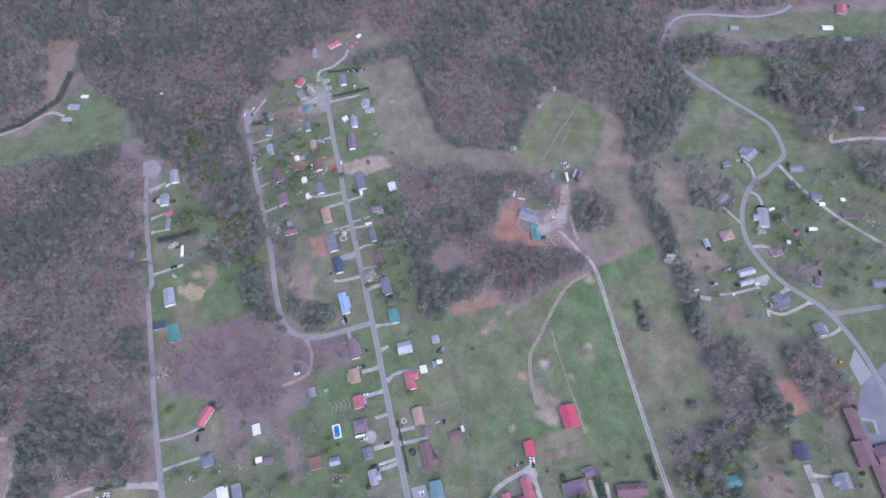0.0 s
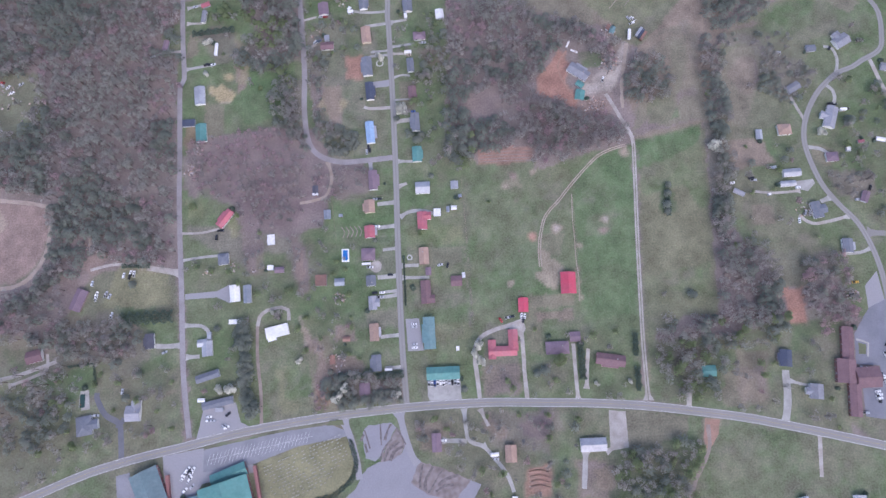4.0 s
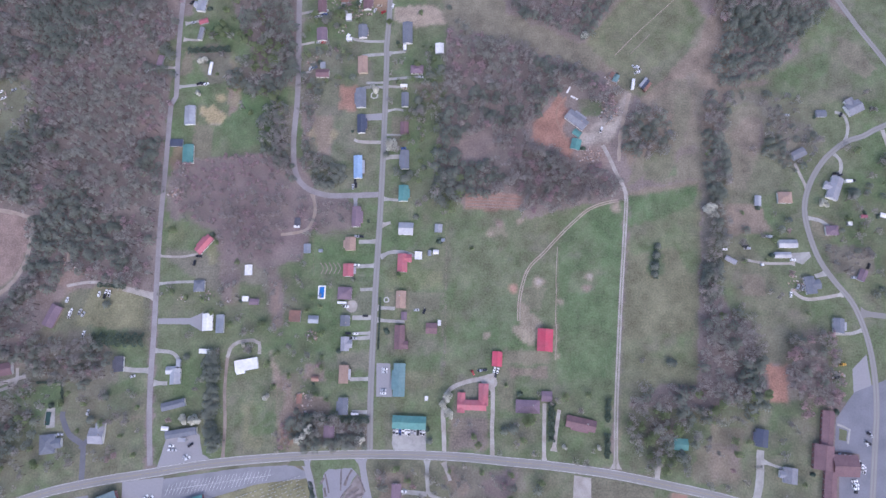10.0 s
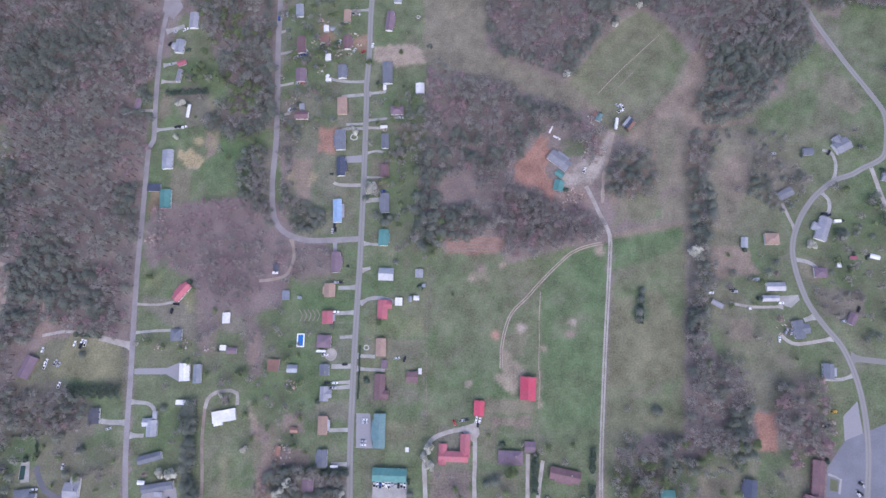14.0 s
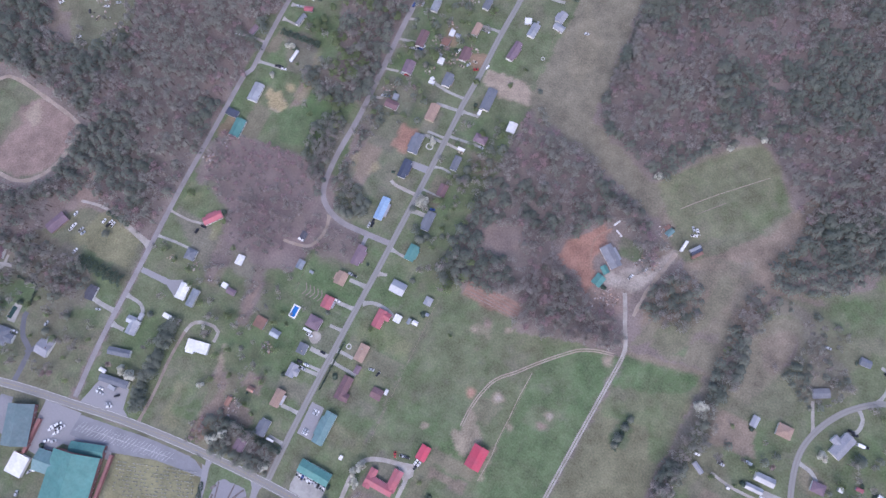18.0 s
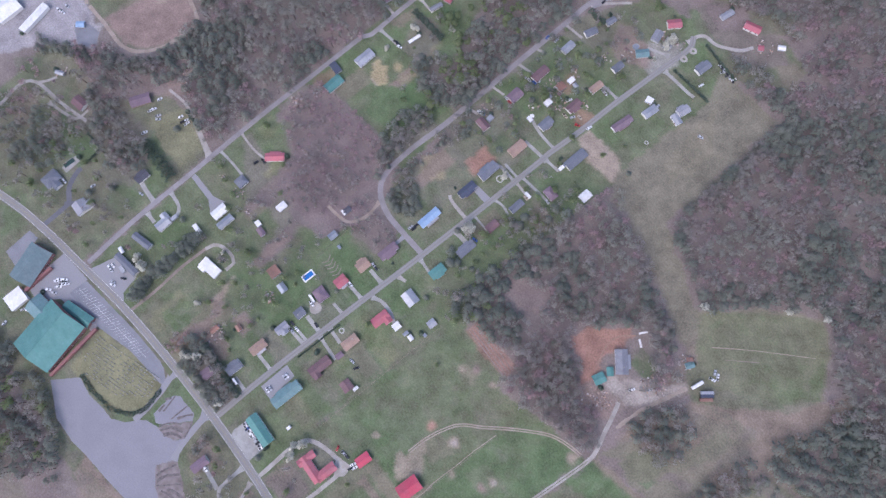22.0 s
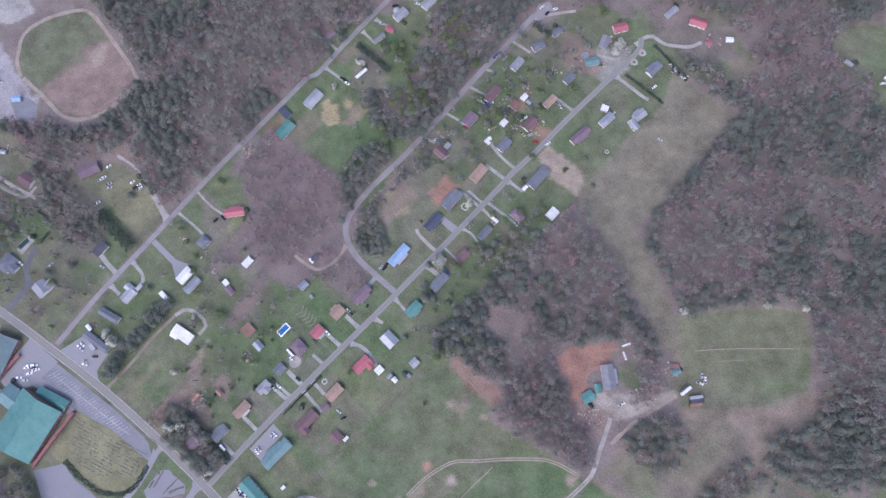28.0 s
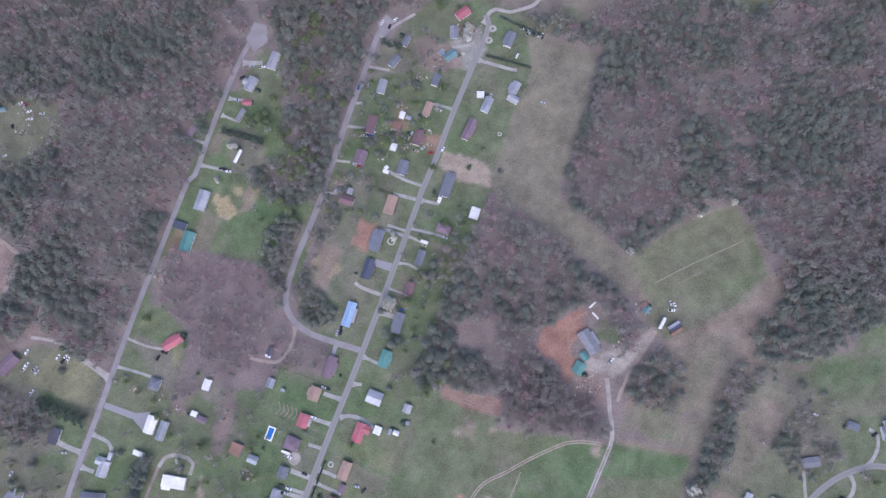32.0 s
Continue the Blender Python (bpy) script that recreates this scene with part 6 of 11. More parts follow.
road('road', 'pale hill road over open ground', [(390.9, 259.6), (404.9, 278.1), (425.8, 292.3), (453.9, 290.6), (509.4, 271.1), (545.0, 269.3), (563.9, 276.4)], 3.8, 'asphalt_pale', z=0.08)
road('road', 'pale lane into a clearing', [(-407.4, 281.7), (-398.5, 293.1), (-379.7, 313.9), (-356.0, 314.2), (-325.7, 320.3), (-294.1, 334.1), (-277.4, 325.2)], 3.6, 'gravel', z=0.05)
road('road', 'pale lane in open woodland', [(496.3, 80.4), (507.7, 96.9), (520.6, 109.4)], 4.0, 'gravel', z=0.05)
road('road', 'pale lane between gardens', [(495.5, 79.1), (531.6, 74.7), (568.9, 62.3)], 4.0, 'gravel', z=0.055)
road('road', 'pale gravel lane past sheds', [(429.9, 66.8), (437.2, 34.1), (449.2, 3.5), (457.6, -11.9), (477.8, -42.9)], 3.6, 'gravel', z=0.05)
road('lane', 'grey lane to a church yard', [(-50.2, -216.0), (-44.4, -231.3), (-40.3, -247.8), (-38.5, -262.0)], 5.0, 'asphalt_pale', z=0.08, flare=3.0)
road('lane', 'grey lane beside a paved plot', [(-5.5, -213.0), (-2.2, -228.8), (1.8, -243.0), (6.5, -254.0)], 5.0, 'asphalt_pale', z=0.075, flare=3.0)
road('driveway', 'pale gravel loop round a white-roofed building', [(-119.3, -137.7), (-117.6, -130.3), (-111.4, -125.2), (-99.5, -123.2), (-93.9, -125.5), (-93.3, -134.4)], 3.0, 'gravel', z=0.045, category='lane', wobble=0.2)
road('lane', 'dirt lane beside an evergreen row', [(-115.4, -219.1), (-116.1, -190.7), (-119.0, -163.8), (-119.3, -137.7)], 2.6, 'dirt', z=0.04, flare=1.5)
road('road', 'branching pale lane in a clearing', [(-356.0, 314.2), (-359.1, 297.3), (-365.4, 279.7), (-373.4, 253.6)], 3.4, 'gravel', z=0.045)
road('driveway', 'pale gravel driveway to a dark roofed house', [(379.3, -76.8), (354.8, -81.0), (345.9, -78.8), (339.7, -72.8)], 2.8, 'gravel', z=0.04, category='driveway', wobble=0.14)
road('driveway', 'pale concrete driveway leading to a house', [(367.1, -59.6), (360.0, -62.1)], 3.5, 'concrete', z=0.04, category='driveway', wobble=0.14)
road('driveway', 'pale concrete driveway leading to a house', [(361.0, 12.6), (356.6, 25.2), (352.9, 35.4)], 2.5, 'gravel', z=0.04, category='driveway', wobble=0.14)
road('driveway', 'pale concrete driveway leading to a house', [(398.3, 57.5), (401.2, 69.6), (398.6, 80.2), (391.6, 82.8)], 2.6, 'concrete', z=0.04, category='driveway', wobble=0.14)
road('driveway', 'pale concrete driveway leading to a house', [(385.0, 46.0), (391.3, 38.3), (390.1, 28.1), (384.1, 25.5)], 3.0, 'concrete', z=0.04, category='driveway', wobble=0.14)
road('driveway', 'pale concrete driveway leading to a house', [(358.4, -12.4), (368.8, -14.7), (375.3, -19.5)], 3.0, 'concrete', z=0.04, category='driveway', wobble=0.14)
slab('yard', 'pale concrete yard beside sheds', [(342.7, -42.8), (357.6, -41.6), (358.6, -45.5), (350.9, -52.3), (342.1, -49.0)], 'concrete', z=0.05)
road('driveway', 'faint gravel track behind houses', [(343.2, -51.4), (321.1, -51.8), (302.8, -48.7)], 2.2, 'gravel', z=0.04, category='driveway', wobble=0.14)
road('driveway', 'pale concrete driveway leading to a house', [(392.5, -105.2), (383.2, -108.1), (369.8, -108.3)], 2.6, 'concrete', z=0.04, category='driveway', wobble=0.14)
road('driveway', 'pale concrete driveway leading to a house', [(-1.5, -152.1), (-18.1, -152.8)], 3.0, 'concrete', z=0.04, category='driveway', wobble=0.14)
road('driveway', 'pale concrete driveway leading to a house', [(-1.7, -102.7), (-18.7, -103.3)], 3.5, 'concrete', z=0.04, category='driveway', wobble=0.14)
road('driveway', 'pale concrete driveway leading to a house', [(-1.8, -59.4), (-17.2, -60.1)], 3.2, 'concrete', z=0.04, category='driveway', wobble=0.14)
road('driveway', 'pale concrete driveway leading to a house', [(-1.9, -38.4), (-16.5, -39.1)], 3.4, 'concrete', z=0.04, category='driveway', wobble=0.14)
road('driveway', 'pale concrete driveway leading to a house', [(-1.8, -79.1), (-13.2, -79.8)], 2.6, 'concrete', z=0.04, category='driveway', wobble=0.14)
road('driveway', 'pale concrete driveway leading to a house', [(-1.6, -118.8), (-14.3, -120.0), (-19.0, -119.9)], 3.0, 'concrete', z=0.04, category='driveway', wobble=0.14)
road('driveway', 'pale concrete driveway leading to a house', [(-1.6, -115.5), (-16.7, -116.1)], 2.6, 'concrete', z=0.04, category='driveway', wobble=0.14)
road('driveway', 'pale concrete driveway leading to a house', [(-1.4, -178.3), (-15.1, -178.1)], 3.0, 'concrete', z=0.04, category='driveway', wobble=0.14)
road('driveway', 'pale concrete driveway leading to a house', [(3.5, -104.7), (24.7, -106.0)], 2.6, 'concrete', z=0.04, category='driveway', wobble=0.14)
road('driveway', 'pale concrete driveway leading to a house', [(3.5, -94.6), (16.3, -94.9)], 2.8, 'concrete', z=0.04, category='driveway', wobble=0.14)
road('driveway', 'pale concrete driveway leading to a house', [(3.9, -51.1), (10.7, -47.7), (21.3, -47.4), (31.9, -50.7)], 3.0, 'concrete', z=0.04, category='driveway', wobble=0.14)
road('driveway', 'pale concrete driveway leading to a house', [(3.9, -1.2), (16.7, -2.0)], 2.4, 'concrete', z=0.04, category='driveway', wobble=0.14)
road('driveway', 'pale concrete driveway leading to a house', [(3.9, -23.8), (9.8, -21.9)], 2.6, 'gravel', z=0.04, category='driveway', wobble=0.14)
road('driveway', 'gravel driveway beside a house', [(1.9, 50.4), (-19.3, 50.8), (-25.3, 52.8)], 3.0, 'gravel', z=0.04, category='driveway', wobble=0.14)
road('driveway', 'pale asphalt driveway', [(0.9, 74.8), (-16.5, 73.7)], 6.0, 'asphalt_pale', z=0.04, category='driveway', wobble=0.14)
road('driveway', 'pale concrete driveway leading to a house', [(0.6, 103.0), (-17.0, 102.4), (-26.3, 98.1)], 2.6, 'concrete', z=0.04, category='driveway', wobble=0.14)
road('driveway', 'pale concrete driveway leading to a house', [(1.8, 110.6), (16.8, 112.2), (30.9, 113.4)], 2.4, 'concrete', z=0.04, category='driveway', wobble=0.14)
road('driveway', 'pale concrete driveway leading to a house', [(2.1, 103.6), (14.7, 103.1)], 2.2, 'gravel', z=0.04, category='driveway', wobble=0.14)
road('driveway', 'pale concrete driveway leading to a house', [(2.1, 79.6), (10.5, 81.7), (19.5, 80.2)], 2.0, 'concrete', z=0.04, category='driveway', wobble=0.14)
road('driveway', 'pale concrete driveway leading to a house', [(2.1, 57.6), (21.3, 57.7)], 1.8, 'concrete', z=0.04, category='driveway', wobble=0.14)
road('driveway', 'pale concrete driveway leading to a house', [(2.6, 36.6), (15.7, 37.7)], 4.0, 'concrete', z=0.04, category='driveway', wobble=0.14)
road('driveway', 'pale concrete driveway leading to a house', [(2.2, 135.7), (-22.1, 133.5)], 3.0, 'concrete', z=0.04, category='driveway', wobble=0.14)
road('driveway', 'pale concrete driveway leading to a house', [(2.7, 136.3), (16.9, 138.0)], 2.5, 'concrete', z=0.04, category='driveway', wobble=0.14)
road('driveway', 'pale concrete driveway leading to a house', [(0.2, 148.0), (-17.7, 148.0), (-30.7, 150.2), (-36.0, 153.0)], 2.6, 'concrete', z=0.04, category='driveway', wobble=0.14)
road('driveway', 'pale concrete driveway leading to a house', [(-0.6, 107.3), (-17.2, 106.8)], 2.2, 'concrete', z=0.04, category='driveway', wobble=0.14)
road('driveway', 'pale concrete driveway leading to a house', [(-0.8, 220.3), (-17.6, 219.2)], 2.6, 'concrete', z=0.04, category='driveway', wobble=0.14)
road('driveway', 'pale concrete driveway leading to a house', [(-80.3, 144.0), (-66.5, 146.8)], 2.2, 'gravel', z=0.04, category='driveway', wobble=0.14)
road('driveway', 'pale concrete driveway leading to a house', [(-82.6, 175.2), (-71.3, 178.0), (-61.0, 180.3)], 2.4, 'gravel', z=0.04, category='driveway', wobble=0.14)
road('driveway', 'pale concrete driveway leading to a house', [(-84.2, 196.6), (-75.5, 200.0)], 2.4, 'gravel', z=0.04, category='driveway', wobble=0.14)
road('driveway', 'pale concrete driveway leading to a house', [(-78.0, 114.2), (-67.1, 118.1)], 2.4, 'gravel', z=0.04, category='driveway', wobble=0.14)
road('driveway', 'pale concrete driveway leading to a house', [(-83.2, 264.0), (-72.9, 278.9), (-61.9, 292.3)], 2.6, 'gravel', z=0.04, category='driveway', wobble=0.14)
road('driveway', 'pale concrete driveway leading to a house', [(-83.4, 232.7), (-64.3, 235.4)], 2.4, 'gravel', z=0.04, category='driveway', wobble=0.14)
road('driveway', 'pale concrete driveway leading to a house', [(6.9, 269.6), (32.3, 270.8), (39.7, 271.7)], 3.0, 'concrete', z=0.04, category='driveway', wobble=0.14)
road('driveway', 'gravel lane into a yard', [(-1.8, 304.5), (-0.8, 313.7), (4.1, 319.4), (15.7, 321.0), (26.0, 327.5), (33.5, 333.9), (38.1, 343.6)], 3.2, 'gravel', z=0.04, category='driveway', wobble=0.14)
road('driveway', 'pale concrete driveway leading to a house', [(-3.6, 281.5), (-20.4, 272.9)], 2.8, 'concrete', z=0.04, category='driveway', wobble=0.14)
road('driveway', 'pale concrete driveway leading to a house', [(-187.6, 199.7), (-172.5, 205.0)], 4.0, 'concrete', z=0.04, category='driveway', wobble=0.14)
road('driveway', 'pale concrete driveway leading to a house', [(-186.5, 165.2), (-174.6, 167.7)], 2.4, 'concrete', z=0.04, category='driveway', wobble=0.14)
road('driveway', 'pale concrete driveway leading to a house', [(-186.4, 148.8), (-172.7, 148.2)], 2.2, 'gravel', z=0.04, category='driveway', wobble=0.14)
road('driveway', 'pale concrete driveway leading to a house', [(-185.8, 101.7), (-164.6, 104.4)], 2.6, 'concrete', z=0.04, category='driveway', wobble=0.14)
road('driveway', 'pale concrete driveway leading to a house', [(-190.2, 120.4), (-206.3, 120.1), (-218.3, 116.9)], 2.4, 'gravel', z=0.04, category='driveway', wobble=0.14)
road('driveway', 'curving dirt drive through bare ground', [(-58.1, 1.0), (-55.5, -10.1), (-56.8, -20.2), (-62.0, -29.3), (-76.3, -33.0), (-83.6, -33.6)], 2.6, 'dirt_pale', z=0.04, category='driveway', wobble=0.14)
road('driveway', 'pale concrete driveway leading to a house', [(-184.0, -77.9), (-168.3, -76.3), (-153.9, -75.6)], 2.4, 'concrete', z=0.04, category='driveway', wobble=0.14)
road('driveway', 'pale concrete driveway leading to a house', [(-179.5, -133.4), (-166.2, -134.6), (-160.2, -139.3), (-158.2, -147.2)], 3.0, 'concrete', z=0.04, category='driveway', wobble=0.14)
road('driveway', 'pale concrete driveway leading to a house', [(-176.4, -159.3), (-166.6, -159.4)], 3.2, 'concrete', z=0.04, category='driveway', wobble=0.14)
road('driveway', 'pale concrete driveway leading to a house', [(-182.8, -149.5), (-197.8, -149.3), (-206.3, -148.2)], 4.0, 'concrete', z=0.04, category='driveway', wobble=0.14)
road('driveway', 'pale concrete driveway leading to a house', [(-187.4, -89.5), (-203.6, -85.3), (-213.5, -83.2)], 3.0, 'gravel', z=0.04, category='driveway', wobble=0.14)
slab('driveway', 'widening grey asphalt driveway', [(-180.7, -107.0), (-153.2, -106.0), (-143.0, -101.0), (-142.0, -117.2), (-153.7, -111.3), (-180.3, -111.7)], 'asphalt_pale', z=0.04, category='driveway')
road('driveway', 'pale concrete driveway leading to a house', [(-186.0, -54.1), (-167.5, -54.5), (-153.1, -51.8)], 2.0, 'gravel', z=0.04, category='driveway', wobble=0.14)
road('driveway', 'dark asphalt driveway forking between houses', [(-226.0, -239.0), (-227.7, -219.7), (-229.8, -208.8), (-241.1, -201.2), (-248.6, -188.7), (-249.2, -183.4)], 4.5, 'asphalt_dark', z=0.04, category='driveway', wobble=0.14)
road('driveway', 'dark asphalt driveway branch', [(-229.5, -211.0), (-226.1, -204.5)], 3.5, 'asphalt_dark', z=0.05, category='driveway', wobble=0.14)
road('driveway', 'gravel track to a house in trees', [(-321.1, -173.3), (-303.3, -167.7), (-292.3, -161.9), (-292.6, -149.6)], 2.6, 'gravel', z=0.04, category='driveway', wobble=0.14)
road('driveway', 'dirt track across a yard', [(-187.7, -86.6), (-223.5, -79.6), (-243.0, -77.7), (-262.0, -81.3)], 2.5, 'gravel', z=0.04, category='driveway', wobble=0.14)
slab('car_park', 'pale worn asphalt forecourt of a shop', [(-162.4, -202.4), (-136.3, -197.5), (-132.1, -213.3), (-123.7, -217.7), (-163.7, -226.6), (-167.4, -224.8)], 'asphalt_pale', z=0.07)
slab('car_park', 'lilac-grey asphalt car park beside a long teal building', [(3.1, -139.4), (14.2, -139.6), (16.9, -166.0), (4.0, -165.8)], 'asphalt_pale', z=0.05)
slab('forecourt', 'pale concrete forecourt of a shop', [(18.6, -189.3), (44.9, -189.7), (45.0, -209.8), (21.2, -210.3), (18.1, -201.5)], 'concrete', z=0.08)
road('driveway', 'gravel drive looping round a red roofed house', [(59.7, -211.7), (58.8, -193.4), (57.9, -175.7), (60.0, -163.1), (66.6, -156.5), (78.2, -152.1), (89.7, -150.0), (97.1, -149.2)], 3.4, 'gravel', z=0.04, category='driveway', wobble=0.14)
road('driveway', 'gravel drive beside a red roofed house', [(97.2, -212.3), (96.8, -189.6), (97.3, -167.4), (97.1, -149.2)], 3.2, 'gravel', z=0.04, category='driveway', wobble=0.14)
slab('yard', 'gravel yard beside a red shed', [(85.2, -149.0), (99.1, -144.7), (101.0, -153.9), (96.2, -160.6), (89.6, -154.6)], 'gravel', z=0.045)
road('driveway', 'wide pale concrete driveway', [(137.4, -211.1), (137.5, -194.6), (138.2, -168.0)], 3.0, 'gravel', z=0.04, category='driveway', wobble=0.14)
road('driveway', 'gravel driveway along a hedge', [(145.1, -202.6), (146.8, -190.4), (149.7, -172.7)], 3.0, 'gravel', z=0.04, category='driveway', wobble=0.14)
road('driveway', 'gravel drive under trees', [(223.1, -225.2), (224.9, -215.4), (227.1, -202.5)], 4.0, 'gravel', z=0.04, category='driveway', wobble=0.14)
road('driveway', 'broad pale driveway', [(296.6, -239.7), (301.5, -222.9), (304.3, -199.3)], 6.0, 'concrete', z=0.04, category='driveway', wobble=0.14)
road('driveway', 'narrow concrete path to a house', [(307.4, -208.4), (320.1, -212.5)], 2.0, 'concrete', z=0.04, category='driveway', wobble=0.14)
road('driveway', 'pale concrete driveway leading to a house', [(46.2, -215.0), (46.8, -229.9), (48.9, -238.4), (59.8, -242.8)], 3.0, 'concrete', z=0.04, category='driveway', wobble=0.14)
road('driveway', 'pale concrete driveway leading to a house', [(59.8, -242.8), (68.3, -253.3), (76.7, -265.8), (80.6, -278.1)], 3.0, 'concrete', z=0.04, category='driveway', wobble=0.14)
road('driveway', 'pale concrete driveway leading to a house', [(59.6, -216.0), (64.6, -228.1)], 2.6, 'gravel', z=0.04, category='driveway', wobble=0.14)
road('driveway', 'pale concrete driveway leading to a house', [(29.0, -236.9), (46.7, -238.4)], 3.4, 'concrete', z=0.04, category='driveway', wobble=0.14)
slab('yard', 'wide gravel yard before a long building', [(160.3, -221.7), (173.4, -223.2), (172.6, -250.5), (158.1, -252.4)], 'gravel', z=0.06)
road('driveway', 'pale concrete driveway leading to a house', [(138.4, -253.4), (134.6, -278.8)], 4.0, 'concrete', z=0.04, category='driveway', wobble=0.14)
road('driveway', 'pale concrete driveway leading to a house', [(321.2, -250.0), (316.6, -280.9)], 3.0, 'gravel', z=0.04, category='driveway', wobble=0.14)
road('driveway', 'pale concrete driveway leading to a house', [(155.9, -252.4), (171.8, -244.3)], 3.0, 'gravel', z=0.04, category='driveway', wobble=0.14)
slab('car_park', 'dark asphalt car park with white angled bays', [(-160.9, -232.6), (-96.3, -222.4), (-60.5, -219.5), (-47.8, -224.8), (-46.8, -229.1), (-86.8, -234.5), (-122.0, -245.8), (-161.0, -249.5)], 'asphalt_new', z=0.075)
slab('car_park', 'pale asphalt yard before a church', [(-193.5, -235.6), (-161.0, -231.3), (-160.5, -249.5), (-122.0, -245.8), (-119.8, -251.7), (-161.2, -257.9), (-173.1, -275.1), (-189.9, -274.9)], 'asphalt_pale', z=0.06)
slab('car_park', 'dark asphalt car park strip', [(-229.9, -248.6), (-219.4, -246.3), (-210.2, -274.6), (-227.1, -274.4)], 'asphalt_new', z=0.07)
slab('car_park', 'wide lilac-grey asphalt car park behind a church', [(-109.1, -299.7), (-80.0, -311.4), (-57.1, -310.9), (-40.6, -307.6), (-12.8, -303.7), (10.3, -299.7), (45.2, -287.8), (55.9, -271.0), (25.9, -258.8), (11.3, -253.3), (2.9, -243.3), (-1.0, -236.3), (-4.3, -243.9), (-13.0, -249.1), (-23.2, -250.0), (-32.1, -254.1), (-36.3, -258.6), (-41.7, -268.8), (-51.6, -276.2), (-64.1, -277.5), (-79.6, -280.4), (-95.2, -278.9)], 'asphalt_lilac', z=0.055)
slab('paved_plot', 'pale weathered concrete plot with dark stains', [(-33.1, -246.9), (-35.0, -234.5), (-35.0, -226.7), (-30.5, -221.9), (-12.9, -220.4), (-8.4, -224.6), (-15.0, -235.7), (-19.9, -244.5), (-25.7, -249.0)], 'asphalt_lilac', z=0.065, rough=1.2)
slab('bare_plot', 'brown gravelly ground with dark drag marks', [(-22.5, -250.5), (-19.5, -244.8), (-14.6, -235.9), (-8.0, -224.9), (-3.6, -230.6), (-2.0, -238.9), (-4.9, -244.6), (-13.3, -248.9)], 'dirt_grey', z=0.07, rough=1.4)
slab('bare_plot', 'grey gravelly ground with dark drag marks', [(1.4, -266.9), (8.2, -252.3), (16.5, -253.6), (26.7, -257.7), (48.3, -267.4), (34.8, -281.0), (14.6, -276.2)], 'dirt_grey', z=0.07, rough=1.4)
slab('grass_island', 'small grass island where two lanes meet', [(-63.3, -220.1), (-60.5, -215.2), (-51.7, -214.4), (-49.5, -220.3)], 'verge', z=0.1)
road('drag_mark', 'dark curved drag mark on a bare plot', [(-29.3, -239.4), (-31.6, -232.3), (-33.5, -225.5)], 1.2, 'mud_dark', z=0.078, wobble=0.9, category='marking', step=2.0)
road('drag_mark', 'dark curved drag mark on a bare plot', [(-31.6, -242.3), (-33.2, -235.7)], 1.7, 'mud_dark', z=0.082, wobble=0.9, category='marking', step=2.0)
road('drag_mark', 'dark curved drag mark on a bare plot', [(-17.6, -233.9), (-14.9, -225.7), (-12.4, -221.9)], 2.2, 'mud_dark', z=0.086, wobble=0.9, category='marking', step=2.0)
road('drag_mark', 'dark curved drag mark on a bare plot', [(-22.1, -248.6), (-18.5, -240.0), (-12.0, -233.3)], 1.2, 'mud_dark', z=0.090, wobble=0.9, category='marking', step=2.0)
road('drag_mark', 'dark curved drag mark on a bare plot', [(-18.6, -249.8), (-15.0, -241.2), (-6.3, -236.0)], 1.7, 'mud_dark', z=0.094, wobble=0.9, category='marking', step=2.0)
road('drag_mark', 'dark curved drag mark on a bare plot', [(-13.9, -249.6), (-10.5, -242.6), (-3.3, -239.1)], 2.2, 'mud_dark', z=0.078, wobble=0.9, category='marking', step=2.0)
road('drag_mark', 'dark curved drag mark on a bare plot', [(-1.4, -238.2), (-5.4, -229.4), (-8.3, -225.2)], 1.2, 'mud_dark', z=0.082, wobble=0.9, category='marking', step=2.0)
road('drag_mark', 'dark curved drag mark on a bare plot', [(8.4, -270.5), (8.6, -263.5), (11.3, -253.3)], 1.7, 'mud_dark', z=0.086, wobble=0.9, category='marking', step=2.0)
road('drag_mark', 'dark curved drag mark on a bare plot', [(12.0, -272.8), (13.5, -264.1), (19.0, -255.2)], 2.2, 'mud_dark', z=0.090, wobble=0.9, category='marking', step=2.0)
road('drag_mark', 'dark curved drag mark on a bare plot', [(14.5, -275.0), (20.9, -266.3), (26.4, -258.1)], 1.2, 'mud_dark', z=0.094, wobble=0.9, category='marking', step=2.0)
road('drag_mark', 'dark curved drag mark on a bare plot', [(20.2, -273.9), (27.2, -270.5), (34.2, -269.8)], 1.7, 'mud_dark', z=0.078, wobble=0.9, category='marking', step=2.0)
road('drag_mark', 'dark curved drag mark on a bare plot', [(22.3, -269.9), (30.8, -264.8), (38.6, -263.0)], 2.2, 'mud_dark', z=0.082, wobble=0.9, category='marking', step=2.0)
road('drag_mark', 'dark curved drag mark on a bare plot', [(-20.5, -237.5), (-20.7, -227.4), (-20.8, -221.8)], 1.2, 'mud_dark', z=0.086, wobble=0.9, category='marking', step=2.0)
road('drag_mark', 'dark curved drag mark on a bare plot', [(-36.9, -233.2), (-34.1, -228.4)], 1.7, 'mud_dark', z=0.090, wobble=0.9, category='marking', step=2.0)
slab('car_park', 'blue-grey asphalt car park of a school', [(364.5, -173.9), (380.4, -154.1), (424.1, -136.6), (411.7, -249.5), (359.7, -238.4), (361.9, -217.4), (378.0, -215.5), (379.2, -200.4), (360.7, -198.0)], 'asphalt_blue', z=0.06)
slab('yard', 'pale gravel apron beside a road', [(381.2, -135.9), (393.5, -124.5), (394.6, -149.8), (380.0, -156.3)], 'asphalt_pale', z=0.05)
